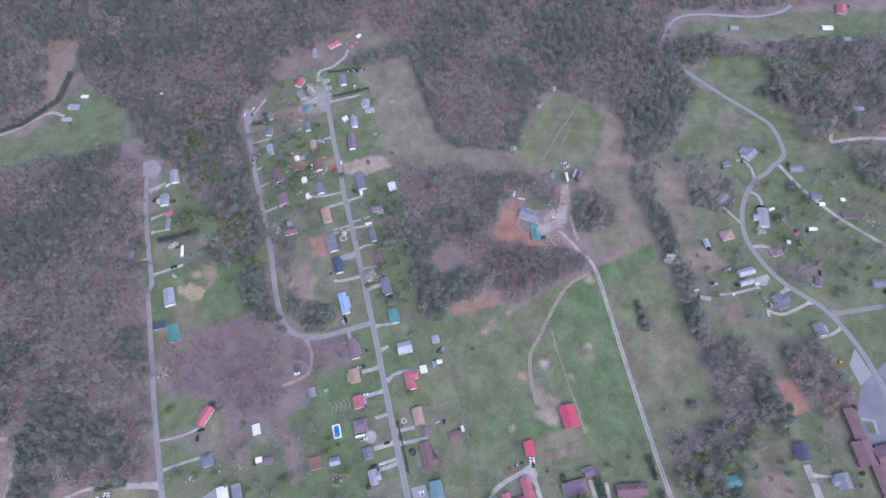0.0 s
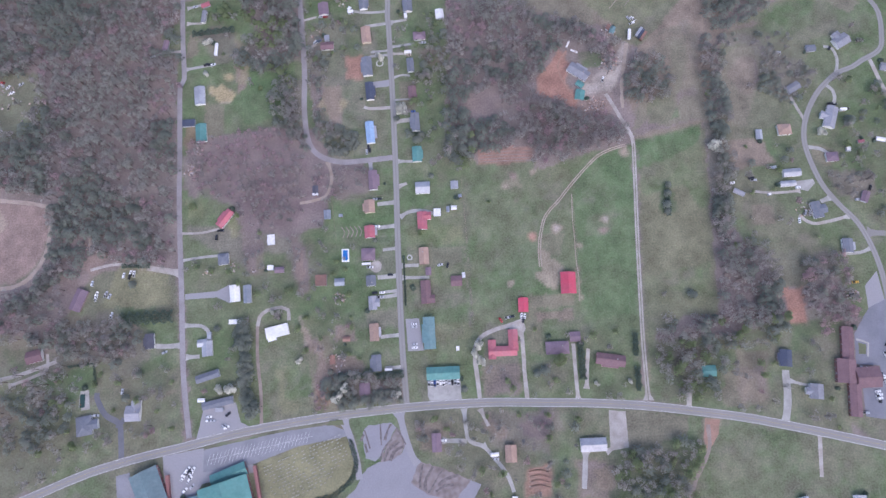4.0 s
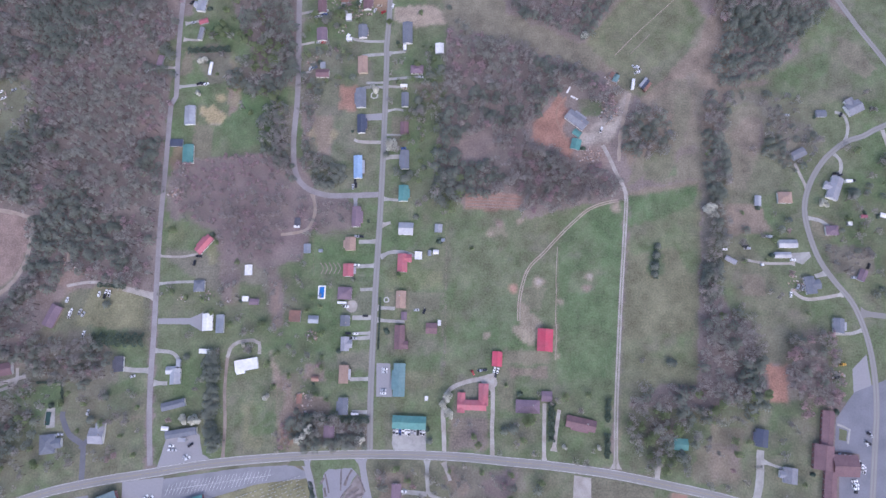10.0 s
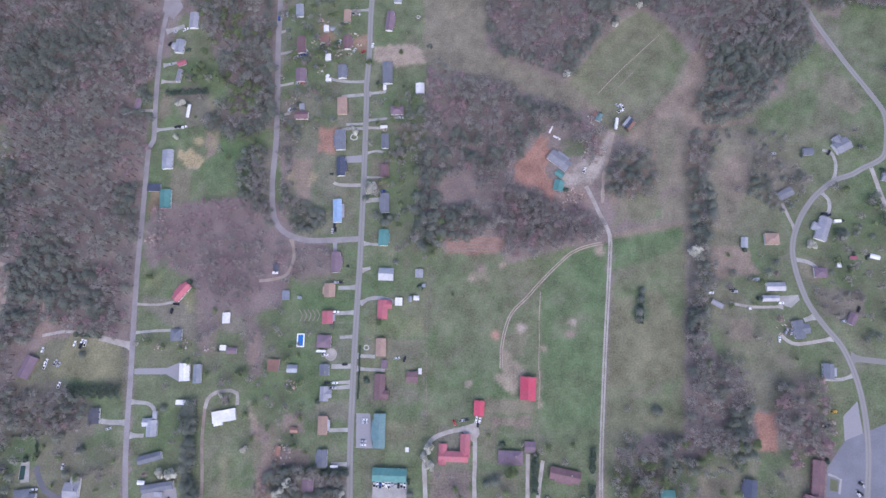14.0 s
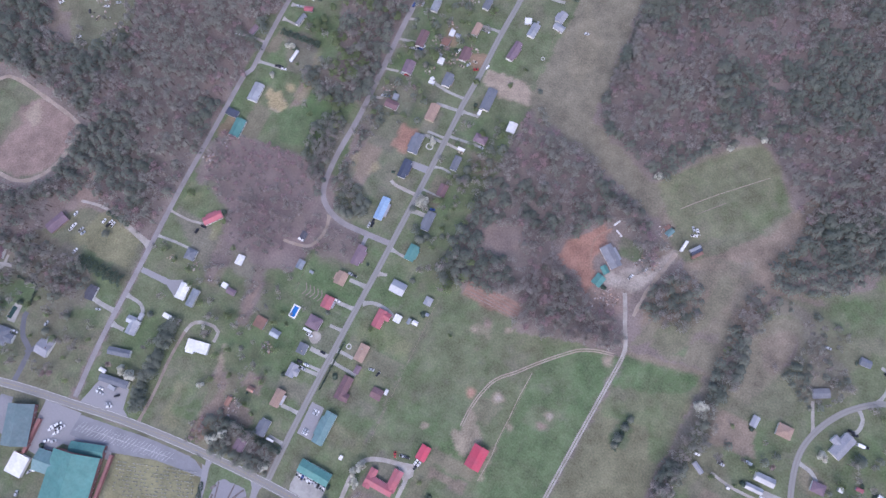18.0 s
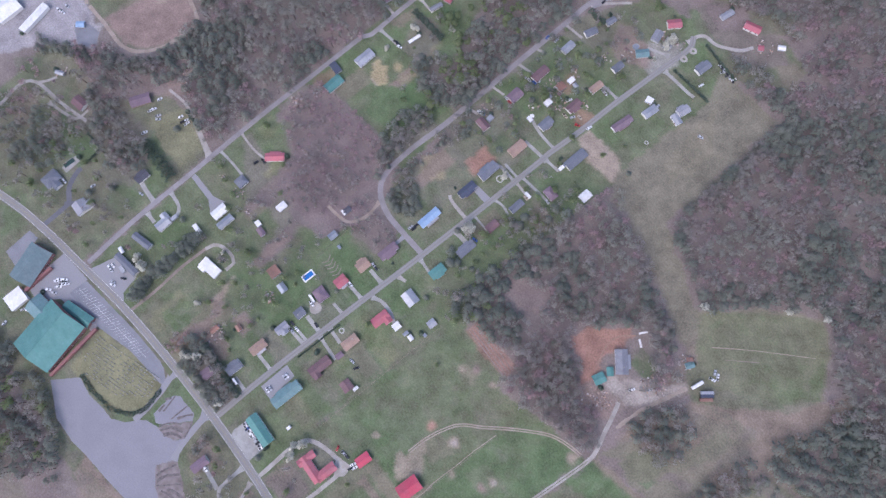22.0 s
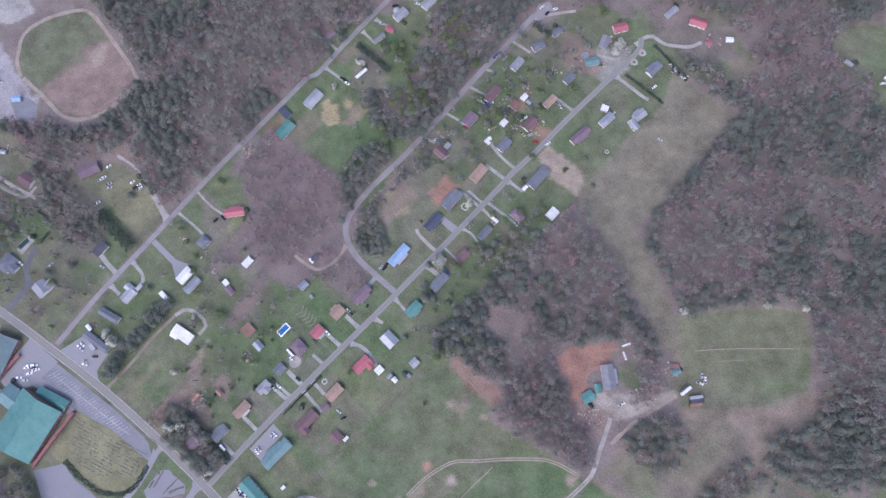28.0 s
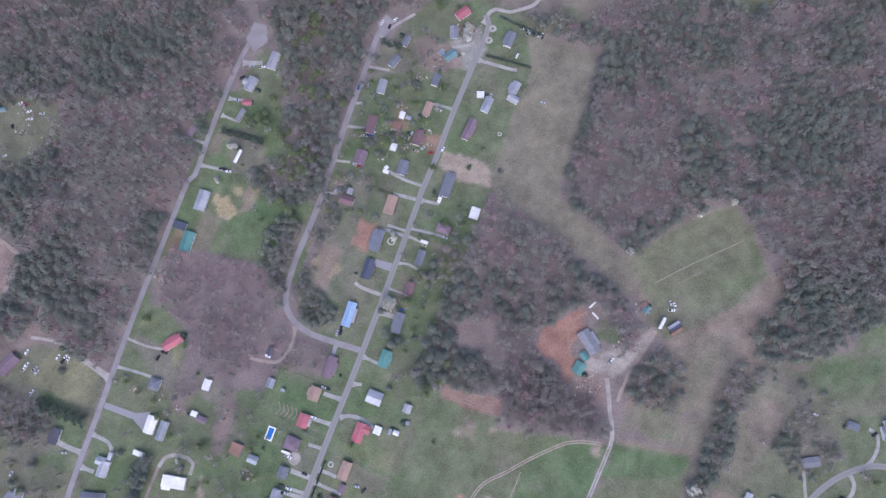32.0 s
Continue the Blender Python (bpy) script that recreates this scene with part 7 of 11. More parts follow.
slab('grass_island', 'small lawn island in a school car park', [(366.0, -181.5), (371.9, -183.3), (370.2, -191.2), (364.6, -190.2)], 'verge', z=0.12)
road('kerb_path', 'pale concrete path round a lawn island', [(364.7, -178.8), (369.3, -180.2), (373.8, -182.5), (372.5, -187.7), (371.2, -192.9)], 1.6, 'concrete', z=0.13, category='path')
road('dirt_lane', 'rutted brown dirt lane along a copse', [(236.3, -237.2), (234.3, -255.8), (223.2, -273.4), (211.5, -296.0), (205.4, -311.7)], 3.0, 'dirt', z=0.04, wobble=0.4, category='lane')
road('lane', 'looping pale lane between scattered houses', [(-349.7, -218.6), (-350.3, -206.1), (-354.9, -185.5), (-346.8, -172.2), (-313.9, -165.1), (-284.4, -156.3)], 3.2, 'gravel', z=0.05, category='lane')
road('lane', 'pale lane to a cottage', [(-346.3, -172.5), (-341.6, -163.8), (-338.9, -155.0)], 2.6, 'gravel', z=0.045, category='lane')
slab('yard', 'blue-grey asphalt patch beside a sports field', [(-374.2, -115.0), (-365.1, -103.2), (-351.9, -100.6), (-340.6, -112.0), (-354.8, -122.7)], 'asphalt_new', z=0.05)
road('driveway', 'pale concrete driveway leading to a house', [(-21.3, -0.0), (-20.8, -10.7)], 3.2, 'asphalt_pale', z=0.04, category='driveway', wobble=0.14)
bay_from, bay_to = Vector((-158.9, -241.1, 0.085)), Vector((-74.6, -227.4, 0.085))
bays = new("bay_markings")
tagged(bays, "white angled parking bay lines on dark asphalt", "marking", kind="structure")
spine = new("bay_line", ribbon("bay_line", [bay_from.xy[:], bay_from.lerp(bay_to, 0.5).xy[:], bay_to.xy[:]], 0.16, 0.085, "paint_line", thick=0.004))
spine.parent = bays
along = (bay_to - bay_from).normalized()
lean = Matrix.Rotation(radians(62), 3, "Z") @ along
for i in range(28):
    p = bay_from + along * (2 + i * 2.95)
    reach = 5.6 if 3 < i < 22 else 4.6
    stripe = new("bay_line", ribbon("bay_line", [(p - lean * reach).xy[:], p.xy[:], (p + lean * reach).xy[:]], 0.15, 0.0845, "paint_line", thick=0.004))
    stripe.parent = bays
road('ball_field_path', 'pale worn dirt path ringing a ball field', [(-385.0, -94.3), (-400.0, -85.7), (-415.3, -65.6), (-410.9, -39.9), (-396.4, -15.6), (-381.4, -9.5), (-343.4, -14.1), (-309.7, -20.3), (-300.5, -28.1), (-300.8, -60.0), (-309.6, -79.2), (-325.6, -91.2), (-358.7, -92.1), (-381.8, -93.6)], 3.6, 'dirt_pale', z=0.03, wobble=0.4, category='path')
road('grass_track', 'faint pale track across a hay field', [(204.7, 135.5), (224.2, 156.6), (246.1, 177.9), (261.8, 193.0)], 0.6, 'dirt_pale', z=0.02, wobble=1.0, category='track')
road('grass_track', 'faint second track across a hay field', [(218.7, 137.2), (236.7, 156.5)], 0.6, 'dirt', z=0.02, wobble=0.8, category='track')
road('dirt_track', 'worn dirt track past a wood', [(215.9, 98.9), (211.1, 78.9), (206.4, 58.3), (204.1, 35.5)], 3.0, 'dirt_pale', z=0.03, wobble=0.8, category='track')

# houses along the street
house('small house with a mauve-brown shingle roof', -19.2, -17.8, 17.0, 6.8, -89, 'shingle_mauve', porch=2.0)
house('small tan house with a brown roof and porch', -23.0, -41.4, 10.7, 8.2, -89, 'shingle_tan', wall='siding_tan', porch=-2.0)
house('small house with a bright red metal roof', -23.6, -63.9, 10.0, 8.0, -89, 'metal_red', porch=2.2)
house('house with a dark mauve shingle roof', -25.5, -83.4, 11.0, 9.6, -1, 'shingle_mauve', hip=True)
flat_block('white metal carport roof beside a house', -27.4, -91.3, 7.2, 1.5, -1, 'metal_white')
house('small slate-roofed house beside a driveway', -23.9, -106.1, 8.1, 7.2, -89, 'shingle_slate', chimney=True)
house('house with a pale slate shingle roof', -23.1, -124.8, 10.8, 6.1, -89, 'shingle_light', wing=(0, 2.5, 6.0))
house('tan-roofed house set back from the street', -22.8, -149.0, 13.7, 6.9, -89, 'shingle_tan', wall='siding_tan', porch=2.2)
house('small house with a slate-blue roof', -21.8, -173.8, 12.5, 7.2, -89, 'shingle_slate', porch=-1.8)
flat_block('white camper awning beside a house', -12.2, -179.6, 5.5, 1.5, -1, 'metal_white')
house('dark-roofed house hidden among evergreens', -31.9, -193.5, 8.7, 7.8, -89, 'shingle_mauve')
house('house with a sky-blue metal roof', -20.2, 26.8, 19.8, 6.7, -87, 'metal_blue', porch=2.4)
house('teal-roofed small house beside the street', 20.1, 3.5, 13.3, 7.6, 90, 'metal_teal', porch=-1.5)
house('pale grey roofed house on a lawn', 23.3, -27.6, 11.7, 9.8, -1, 'metal_pale', hip=False)
shed('small pale metal shed on grass', 50.7, -26.7, 6.3, 5.8, 89, 'metal_pale')
house('L-shaped house with a red metal roof', 21.4, -57.0, 14.9, 7.5, 90, 'metal_red', wing=(4.0, -3.5, 6.0))
flat_block('white metal carport on a lawn', 34.5, -50.4, 6.1, 5.6, 89, 'metal_white')
shed('small grey shed behind a carport', 43.8, -48.1, 4.1, 2.1, 89, 'metal_grey')
shed('small white shed with a red side', 49.0, -47.2, 4.0, 3.0, -1, 'metal_white', wall='brick_red')
house('house with a worn tan roof', 21.2, -87.7, 13.6, 7.4, 90, 'shingle_tan', wall='brick_red', chimney=True)
shed('small mauve outbuilding beside a house', 24.2, -101.1, 5.9, 4.0, 90, 'shingle_mauve')
house('long brown-roofed house beside a garden', 21.2, -118.5, 18.8, 7.6, 90, 'shingle_brown', wall='brick_red', wing=(-6, -3.0, 6.0))
shed('brown shed with a pale lean-to', 47.0, -110.7, 8.5, 8.0, -1, 'shingle_brown')
house('long teal-roofed building with side porches', 22.2, -152.4, 25.4, 8.7, 90, 'metal_teal_dull', h=3.4, porch=1.8, category='building', name='building')
house('teal-roofed shop behind a forecourt of parked vehicles', 31.4, -185.1, 25.8, 9.5, -1, 'metal_teal', h=3.6, category='shop', name='shop')
flat_block('small white square shed on a mown lawn', 44.4, -166.2, 3.1, 2.2, 90, 'metal_white')
house('red-roofed house with two wings round a court', 80.5, -170.6, 22.2, 7.3, -1, 'metal_red', wing=(9.0, 13.0, 7.0))
shed('red-roofed wing of a courtyard house', 72.0, -168.9, 14.8, 5.4, 88, 'metal_red', name='house_wing', category='house', h=2.8)
shed('bright red-roofed shed standing on grass', 100.4, -134.2, 11.1, 7.4, 87, 'metal_crimson')
house('barn with a crimson metal roof beside bare dirt', 138.8, -118.5, 17.3, 11.7, 87, 'metal_crimson', wall='wood_grey', h=4.0, windows=False, category='barn', name='barn')
house('house with a mauve shingle roof', 124.6, -170.7, 18.1, 9.5, -1, 'shingle_mauve', hip=True, chimney=True)
shed('mauve-roofed garage beside a garden', 139.8, -162.6, 7.8, 7.3, -1, 'shingle_mauve', name='garage', category='garage')
house('brown-roofed long house with a recessed front', 166.1, -182.8, 22.6, 8.4, -11, 'shingle_brown', wall='brick_red', chimney=True, porch=-2.0)
shed('teal-blue roofed shed under trees', 242.9, -196.4, 10.2, 8.0, -1, 'metal_teal')
house('dark navy-roofed house with a pale side porch', 304.9, -190.1, 12.7, 8.8, 82, 'metal_navy', porch=2.0)
house('small grey-roofed house beside a path', 324.1, -217.2, 11.1, 9.8, 82, 'shingle_grey', wing=(0, 3.0, 5.0))
house('long brown-roofed school wing on a mown lawn', 355.2, -183.0, 28.7, 8.4, 81, 'shingle_brown', wall='brick_red', h=3.6, windows=True, category='school', name='school')
house('brown-roofed school block standing on grass', 349.9, -203.2, 18.2, 14.3, 81, 'shingle_brown', wall='brick_red', h=4.2, category='school', name='school')
house('brown-roofed school block with pale fascia', 365.8, -208.8, 18.3, 15.3, -1, 'shingle_brown', wall='brick_red', h=3.8, category='school', name='school')
house('narrow brown-roofed school wing beside a garden', 352.6, -225.7, 24.5, 8.4, 81, 'shingle_brown', wall='brick_red', h=3.6, category='school', name='school')

# buildings south of the main road
house('dark mauve-roofed house among garden trees', 23.1, -237.9, 13.4, 6.7, 90, 'shingle_mauve')
house('brown-roofed house beside a drive', 80.3, -249.5, 12.3, 8.2, 88, 'shingle_tan')
house('long pale metal-roofed building on a mown lawn', 144.7, -246.7, 19.5, 9.5, -1, 'metal_pale', h=3.4, category='building', name='building')

# the church and its hall
house('wide church hall with a large teal metal roof', -138.4, -278.9, 45.0, 38.7, -75, 'metal_teal', h=6.0, pitch=0.3, wall='brick_red', category='church', name='church')
house('low teal-roofed wing before a church hall', -139.7, -252.1, 28.0, 9.4, 19, 'metal_teal', h=3.6, wall='brick_red', category='church', name='church_wing')
house('teal-roofed side wing of a church', -163.6, -274.5, 19.5, 16.5, 10, 'metal_teal_dull', h=3.8, wall='brick_red', category='church', name='church_wing')
flat_block('red brick covered walkway along a church', -115.5, -271.8, 50.7, 2.1, -80, 'brick_red', wall='brick_red', h=3.0, name='walkway', category='walkway')
house('church with a dull teal roof and brick front', -200.6, -260.8, 32.1, 21.7, -67, 'metal_sage', h=5.0, wall='brick_red', category='church', name='church')
flat_block('red brick walkway joining a church', -186.9, -263.6, 27.6, 2.2, -84, 'brick_red', wall='brick_red', h=3.0, name='walkway', category='walkway')
flat_block('white flat-roofed annexe of a church', -184.4, -286.9, 15.7, 14.3, -87, 'metal_white', wall='siding_white', h=3.4, name='annexe', category='building')
shed('white-roofed small outbuilding at a church', -169.6, -282.1, 6.2, 4.4, 39, 'metal_white')
flat_block('dark car shelter beside a church', -131.2, -248.0, 10.8, 1.6, 14, 'shingle_dark', name='car_shelter', category='shelter')

# west of the street
flat_block('rust-red metal slab roof of an open shed', -65.7, -103.0, 9.1, 9.1, -1, 'metal_rust')
shed('grey-green metal shed on a lawn', -50.3, -105.4, 7.6, 5.7, -1, 'metal_grey')
shed('small rusty-roofed shed standing on grass', -45.7, -152.9, 5.1, 3.3, -1, 'metal_rust')
shed('dark red-striped camper shed among clutter', -57.4, -169.0, 6.7, 3.6, -89, 'metal_rust')
shed('white-roofed shed under bare trees', -107.7, -65.2, 8.1, 5.6, -87, 'metal_white')
flat_block('small white carport roof beside a garden', -108.1, -89.5, 4.9, 3.9, -2, 'metal_white')
shed('low dark shed behind a carport', -100.7, -91.8, 7.2, 4.4, -1, 'shingle_mauve')
shed('small grey shed by a dirt drive', -59.5, -46.0, 7.2, 5.2, -88, 'metal_grey')
shed('dark-roofed hut under trees on a mown lawn', -69.4, -23.3, 6.9, 4.3, -88, 'shingle_dark')
flat_block('white trailer roof under trees', -69.6, -27.1, 4.5, 1.5, -2, 'metal_white')
flat_block('small grey garden shed standing on grass', -48.0, -47.7, 3.0, 2.0, -1, 'metal_grey')
house('house with a large white metal roof', -137.7, -109.4, 13.4, 7.7, -86, 'metal_white')
house('grey-blue metal garage building beside a garden', -127.2, -110.6, 14.3, 5.8, -87, 'metal_grey', windows=False, category='garage', name='garage')
flat_block('white single-wide trailer on a mown lawn', -137.6, -133.1, 8.5, 3.4, -1, 'metal_white', wall='siding_white', h=3.0, name='trailer', category='trailer')
flat_block('house with a flat white roof', -102.3, -143.1, 18.4, 8.8, 11, 'metal_white', wall='siding_white', h=3.0, name='house', category='house')
flat_block('white porch roof of a house', -106.5, -148.8, 6.7, 3.3, 12, 'metal_white', name='porch', category='porch')
house('pale grey roofed house with an attached garage', -159.6, -153.6, 11.9, 7.8, -86, 'metal_pale', wing=(-5, -3.5, 5.5))
flat_block('small pale garage beside a drive', -158.3, -143.1, 5.6, 2.9, -86, 'metal_pale', name='garage', category='garage')
house('long low slate-roofed house standing on grass', -158.6, -175.9, 18.6, 5.6, 15, 'shingle_slate')
house('long grey-roofed shop with a forecourt', -149.8, -197.4, 24.6, 5.4, 10, 'shingle_slate', category='shop', name='shop')
shed('small white kiosk beside a shop', -163.4, -194.4, 5.1, 2.4, -1, 'metal_white', name='kiosk', category='kiosk')
flat_block('grey porch roof of a shop', -148.7, -202.6, 5.9, 2.8, -1, 'metal_pale', name='porch', category='porch')
house('slate-roofed house in a shaded yard', -147.9, -79.5, 8.9, 8.4, -86, 'shingle_slate', hip=True)
house("house with a red roof at a wood's edge", -147.4, -43.8, 16.2, 6.7, 52, 'metal_red', porch=2.0)
house('long mobile home with a pale metal roof', -172.6, 73.2, 17.0, 8.7, -86, 'metal_pale', name='mobile_home', category='mobile home')
house('house with a teal metal roof', -170.2, 36.8, 16.4, 8.9, -86, 'metal_teal')
flat_block('dark blue shed beside a teal roof', -181.8, 47.2, 10.9, 6.3, -1, 'metal_navy')
house('house with a dark slate roof beyond a hedge', -207.3, -144.8, 11.7, 7.0, -85, 'shingle_dark', porch=-2.0)
house("purple-red roofed barn at a wood's edge", -268.7, -106.8, 17.8, 9.5, 69, 'shingle_mauve', wall='wood_grey', windows=False, category='barn', name='barn')
house('brown-roofed house hidden in trees', -301.8, -151.2, 12.6, 9.6, 12, 'shingle_brown')
house('large dark slate-roofed house beside a garden', -256.6, -208.7, 14.4, 11.8, -83, 'shingle_slate', hip=True, wing=(0, 5.0, 7.0))
house('light grey roofed house with dormers', -217.8, -201.4, 11.5, 11.5, -1, 'shingle_light', wing=(2, 4.0, 7.0), chimney=True)
flat_block('pale stone pool terrace on a mown lawn', -258.4, -188.6, 15.0, 6.6, -83, 'concrete', h=0.25, name='terrace', category='terrace', wall='concrete')
house('brown shed roof in the wood', -261.6, -58.9, 9.8, 2.7, -83, 'wood_grey')

# along the upper street
house('house with a slate-grey roof beside a clay yard', -20.8, 91.3, 17.8, 8.3, -87, 'shingle_slate', porch=-1.8)
house('navy-roofed house with a broad drive', -19.2, 66.7, 16.4, 6.5, -87, 'metal_navy', porch=1.8)
house('tan-roofed house on a lawn', -20.8, 123.4, 15.6, 8.0, -87, 'shingle_tan', wall='siding_tan')
house('slate-roofed house with a white porch', -22.5, 156.8, 12.2, 7.1, -87, 'shingle_slate', porch=1.5)
house('dark brown house among parked vehicles', -19.6, 185.9, 13.0, 6.7, -87, 'shingle_brown', porch=2)
house('house with a dark mauve round-cornered roof', 28.0, 119.1, 10.7, 7.2, 0, 'shingle_mauve', hip=True)
house('reddish-brown roofed cabin beside a garden', 18.8, 63.0, 10.6, 6.5, -88, 'shingle_brown', wall='wood_grey')
house('dark slate-roofed house with a pale eave', 20.1, 33.9, 16.4, 6.8, -88, 'shingle_slate', porch=-1.5)
house('small blue-grey house on a mown lawn', 18.4, 89.9, 12.5, 5.6, -88, 'shingle_slate')
flat_block('white camper beside a house', 16.8, 103.4, 6.1, 2.2, 0, 'metal_white', wall='siding_white', h=2.8, name='camper', category='camper')
house('long house with a slate-blue shingle roof', 18.4, 155.3, 20.4, 8.2, -88, 'shingle_slate')
shed("small white metal shed at a wood's edge", 47.8, 140.3, 9.2, 7.0, -88, 'metal_white')
flat_block('white truck bed shelter standing on grass', 16.4, 140.9, 4.7, 2.5, -88, 'metal_white')
house('mauve-grey roofed house by a side street', -59.5, 153.4, 12.1, 8.8, -86, 'shingle_mauve')
house('brown-roofed house among garden clutter', -61.2, 183.4, 15.8, 7.3, -86, 'shingle_brown')
house('brown house under trees beside a garden', -56.6, 114.8, 11.3, 6.8, 0, 'shingle_brown')
flat_block('pale green tarpaulin shed on a mown lawn', -56.9, 123.0, 5.3, 4.2, -87, 'metal_pale')
shed('white shed in a garden', -39.3, 200.1, 5.7, 4.0, -87, 'metal_white')
shed('grey shed in a garden', -33.3, 200.1, 3.9, 2.9, -1, 'metal_pale')
flat_block('rust-orange shed roof standing on grass', -40.5, 189.7, 7.0, 7.0, 0, 'metal_rust')
flat_block('white garden shed beside a garden', -36.1, 171.1, 6.1, 5.0, -87, 'metal_white')
flat_block('white garden canopy on a mown lawn', -34.5, 148.9, 4.8, 2.8, 0, 'metal_white')
house('slate-roofed cottage under trees beside a garden', -59.9, 264.5, 9.0, 4.9, 82, 'shingle_slate')
house('grey-roofed house beside the street', -22.8, 239.4, 10.2, 5.8, 90, 'shingle_slate')
house('mauve-roofed house on the upper street', 18.8, 207.1, 18.7, 6.1, 85, 'shingle_mauve', porch=-1.5)
flat_block('white-roofed square shed on a lawn', 17.7, 239.6, 5.9, 5.4, 19, 'metal_white')
house('pale grey-roofed house on a lawn', 25.9, 232.8, 13.0, 6.7, 86, 'metal_pale')
house('slate-roofed house with a pale gable', 24.7, 295.6, 13.4, 7.0, 88, 'shingle_slate', porch=1.8)
house('house with a red metal roof', -22.1, 305.4, 12.0, 7.7, 56, 'metal_red')
shed('grey-roofed house beside a bend', -23.1, 286.1, 10.9, 7.2, -70, 'shingle_grey', name='house', category='house')
shed('pale-roofed house beside a bend', -11.4, 288.6, 10.3, 7.1, -70, 'metal_pale', name='house', category='house')
house('tan-roofed house with a white porch', -20.5, 212.4, 12.2, 5.7, 89, 'shingle_tan')
house('white-roofed long house on a mown lawn', -64.8, 218.6, 12.0, 6.3, -86, 'metal_pale')
house("pale grey house at a wood's edge", -162.9, 209.3, 15.2, 7.9, -89, 'shingle_light')
house('white-grey roofed house standing on grass', -173.6, 183.0, 12.4, 7.7, 85, 'metal_pale', wing=(0, 3, 5))
shed('red-roofed shed beside a garden', -170.1, 166.4, 7.6, 4.1, 19, 'metal_red')
house('brown-grey shed on a mown lawn', -171.1, 153.6, 11.9, 3.6, 82, 'shingle_grey')
shed('long white trailer standing on grass', -159.0, 119.1, 11.7, 2.1, 86, 'metal_white', name='trailer', category='trailer')
shed('mauve-roofed cabin by the lane', -205.9, 126.5, 9.2, 4.5, 80, 'shingle_mauve')
house('orange-red roofed house in a clearing', 24.1, 354.9, 14.0, 7.4, 22, 'metal_red')
shed('pale-roofed shed beside a garden', 0.7, 347.2, 12.1, 5.0, 83, 'metal_pale')
shed('white trailer in a clearing', 54.1, 360.6, 5.9, 4.0, 43, 'metal_white', name='trailer', category='trailer')
shed('small red shed on a mown lawn', 42.8, 346.8, 4.4, 4.4, 43, 'metal_red')
shed('blue-grey shed roof beyond the wood', 141.3, 412.1, 7.3, 2.4, 2, 'metal_pale')

house('pale grey house with a low white annexe', 43.2, 255.1, 10.5, 7.0, 80, 'shingle_light', porch=1.8)
house('low pale annexe beside a grey house', 45.3, 245.3, 9.5, 5.6, -12, 'metal_pale')
shed('dull teal-roofed shed in a bare yard', -19.0, 264.8, 11.0, 7.0, 55, 'metal_teal_dull')
house('dark weathered cabin under garden trees', -63.0, 243.8, 11.0, 6.0, 75, 'shingle_slate')

# the farmstead in the wood
house('farmhouse with a slate-mauve roof and pale eaves', 168.8, 72.3, 19.2, 9.4, -39, 'shingle_grey', porch=2.5, chimney=True)
shed('teal-roofed farm shed on raw clay', 167.6, 49.9, 9.0, 7.6, 75, 'metal_teal')
shed('small teal-roofed lean-to shed behind a farmhouse', 168.8, 60.2, 6.5, 4.6, -39, 'metal_teal')
shed('grey-green farm shed on a mown lawn', 204.1, 112.2, 6.5, 4.1, 67, 'metal_teal_dull')

# houses along the east road
house('slate-roofed house with a pale lean-to', 373.0, -102.1, 11.1, 7.9, 84, 'shingle_slate', porch=-2.5)
house('large house with a dark slate roof', 354.1, -69.8, 13.7, 7.8, -82, 'shingle_slate', wing=(0, 4, 7))
house('long pale grey roofed house', 339.4, -35.5, 14.4, 6.1, 1, 'metal_pale')
house('grey and white roofed garage', 334.3, -45.1, 12.5, 4.2, 1, 'metal_pale', windows=False, category='garage', name='garage')
shed('low grey shed behind gardens', 292.1, -49.8, 8.9, 3.2, -30, 'shingle_light')
house('house with a pinkish tan roof', 340.5, 4.2, 10.9, 9.0, 0, 'shingle_tan', hip=True)
shed('grey-green shed standing on grass', 318.2, 1.2, 8.2, 4.7, 85, 'metal_pale')
shed('green-grey roofed house in shade', 355.8, 43.4, 12.3, 6.8, 28, 'shingle_grey')
house('large lavender-grey roofed house beside a garden', 382.6, 13.0, 19.8, 9.1, 68, 'shingle_light', wing=(0, 4, 6))
house('mauve-grey roofed house on a mown lawn', 376.4, -23.6, 9.4, 7.5, 1, 'shingle_mauve', hip=True)
flat_block('small white shed standing on grass', 391.8, -17.2, 3.6, 3.1, 83, 'metal_white')
flat_block('white parked camper beside a garden', 395.1, 19.6, 5.3, 2.0, 1, 'metal_white', wall='siding_white', name='camper', category='camper', h=2.8)
shed('dark slate-roofed barn on a mown lawn', 378.6, 80.5, 7.9, 5.5, 1, 'shingle_slate', name='barn', category='barn')
house('large grey-roofed house with dormers', 406.9, 85.8, 13.7, 10.1, 28, 'shingle_grey', wing=(0, 4, 7))
shed('mauve-brown roofed house standing on grass', 396.8, -60.8, 9.3, 5.6, 63, 'shingle_mauve', name='house', category='house')
shed('small red-roofed shed beside a garden', 404.1, -11.1, 4.8, 2.0, 1, 'metal_red')
flat_block('small white shed on grass', 317.2, -53.5, 1.9, 1.5, 2, 'metal_white')
flat_block('small white shed on a lawn', 325.9, -29.6, 2.0, 2.0, 0, 'metal_white')
shed('grey-roofed house beside a lane', 442.6, 57.1, 12.1, 6.5, -15, 'shingle_grey', name='house', category='house')
shed('slate-roofed house by a lane', 443.9, 22.9, 9.6, 7.4, -15, 'shingle_slate', name='house', category='house')
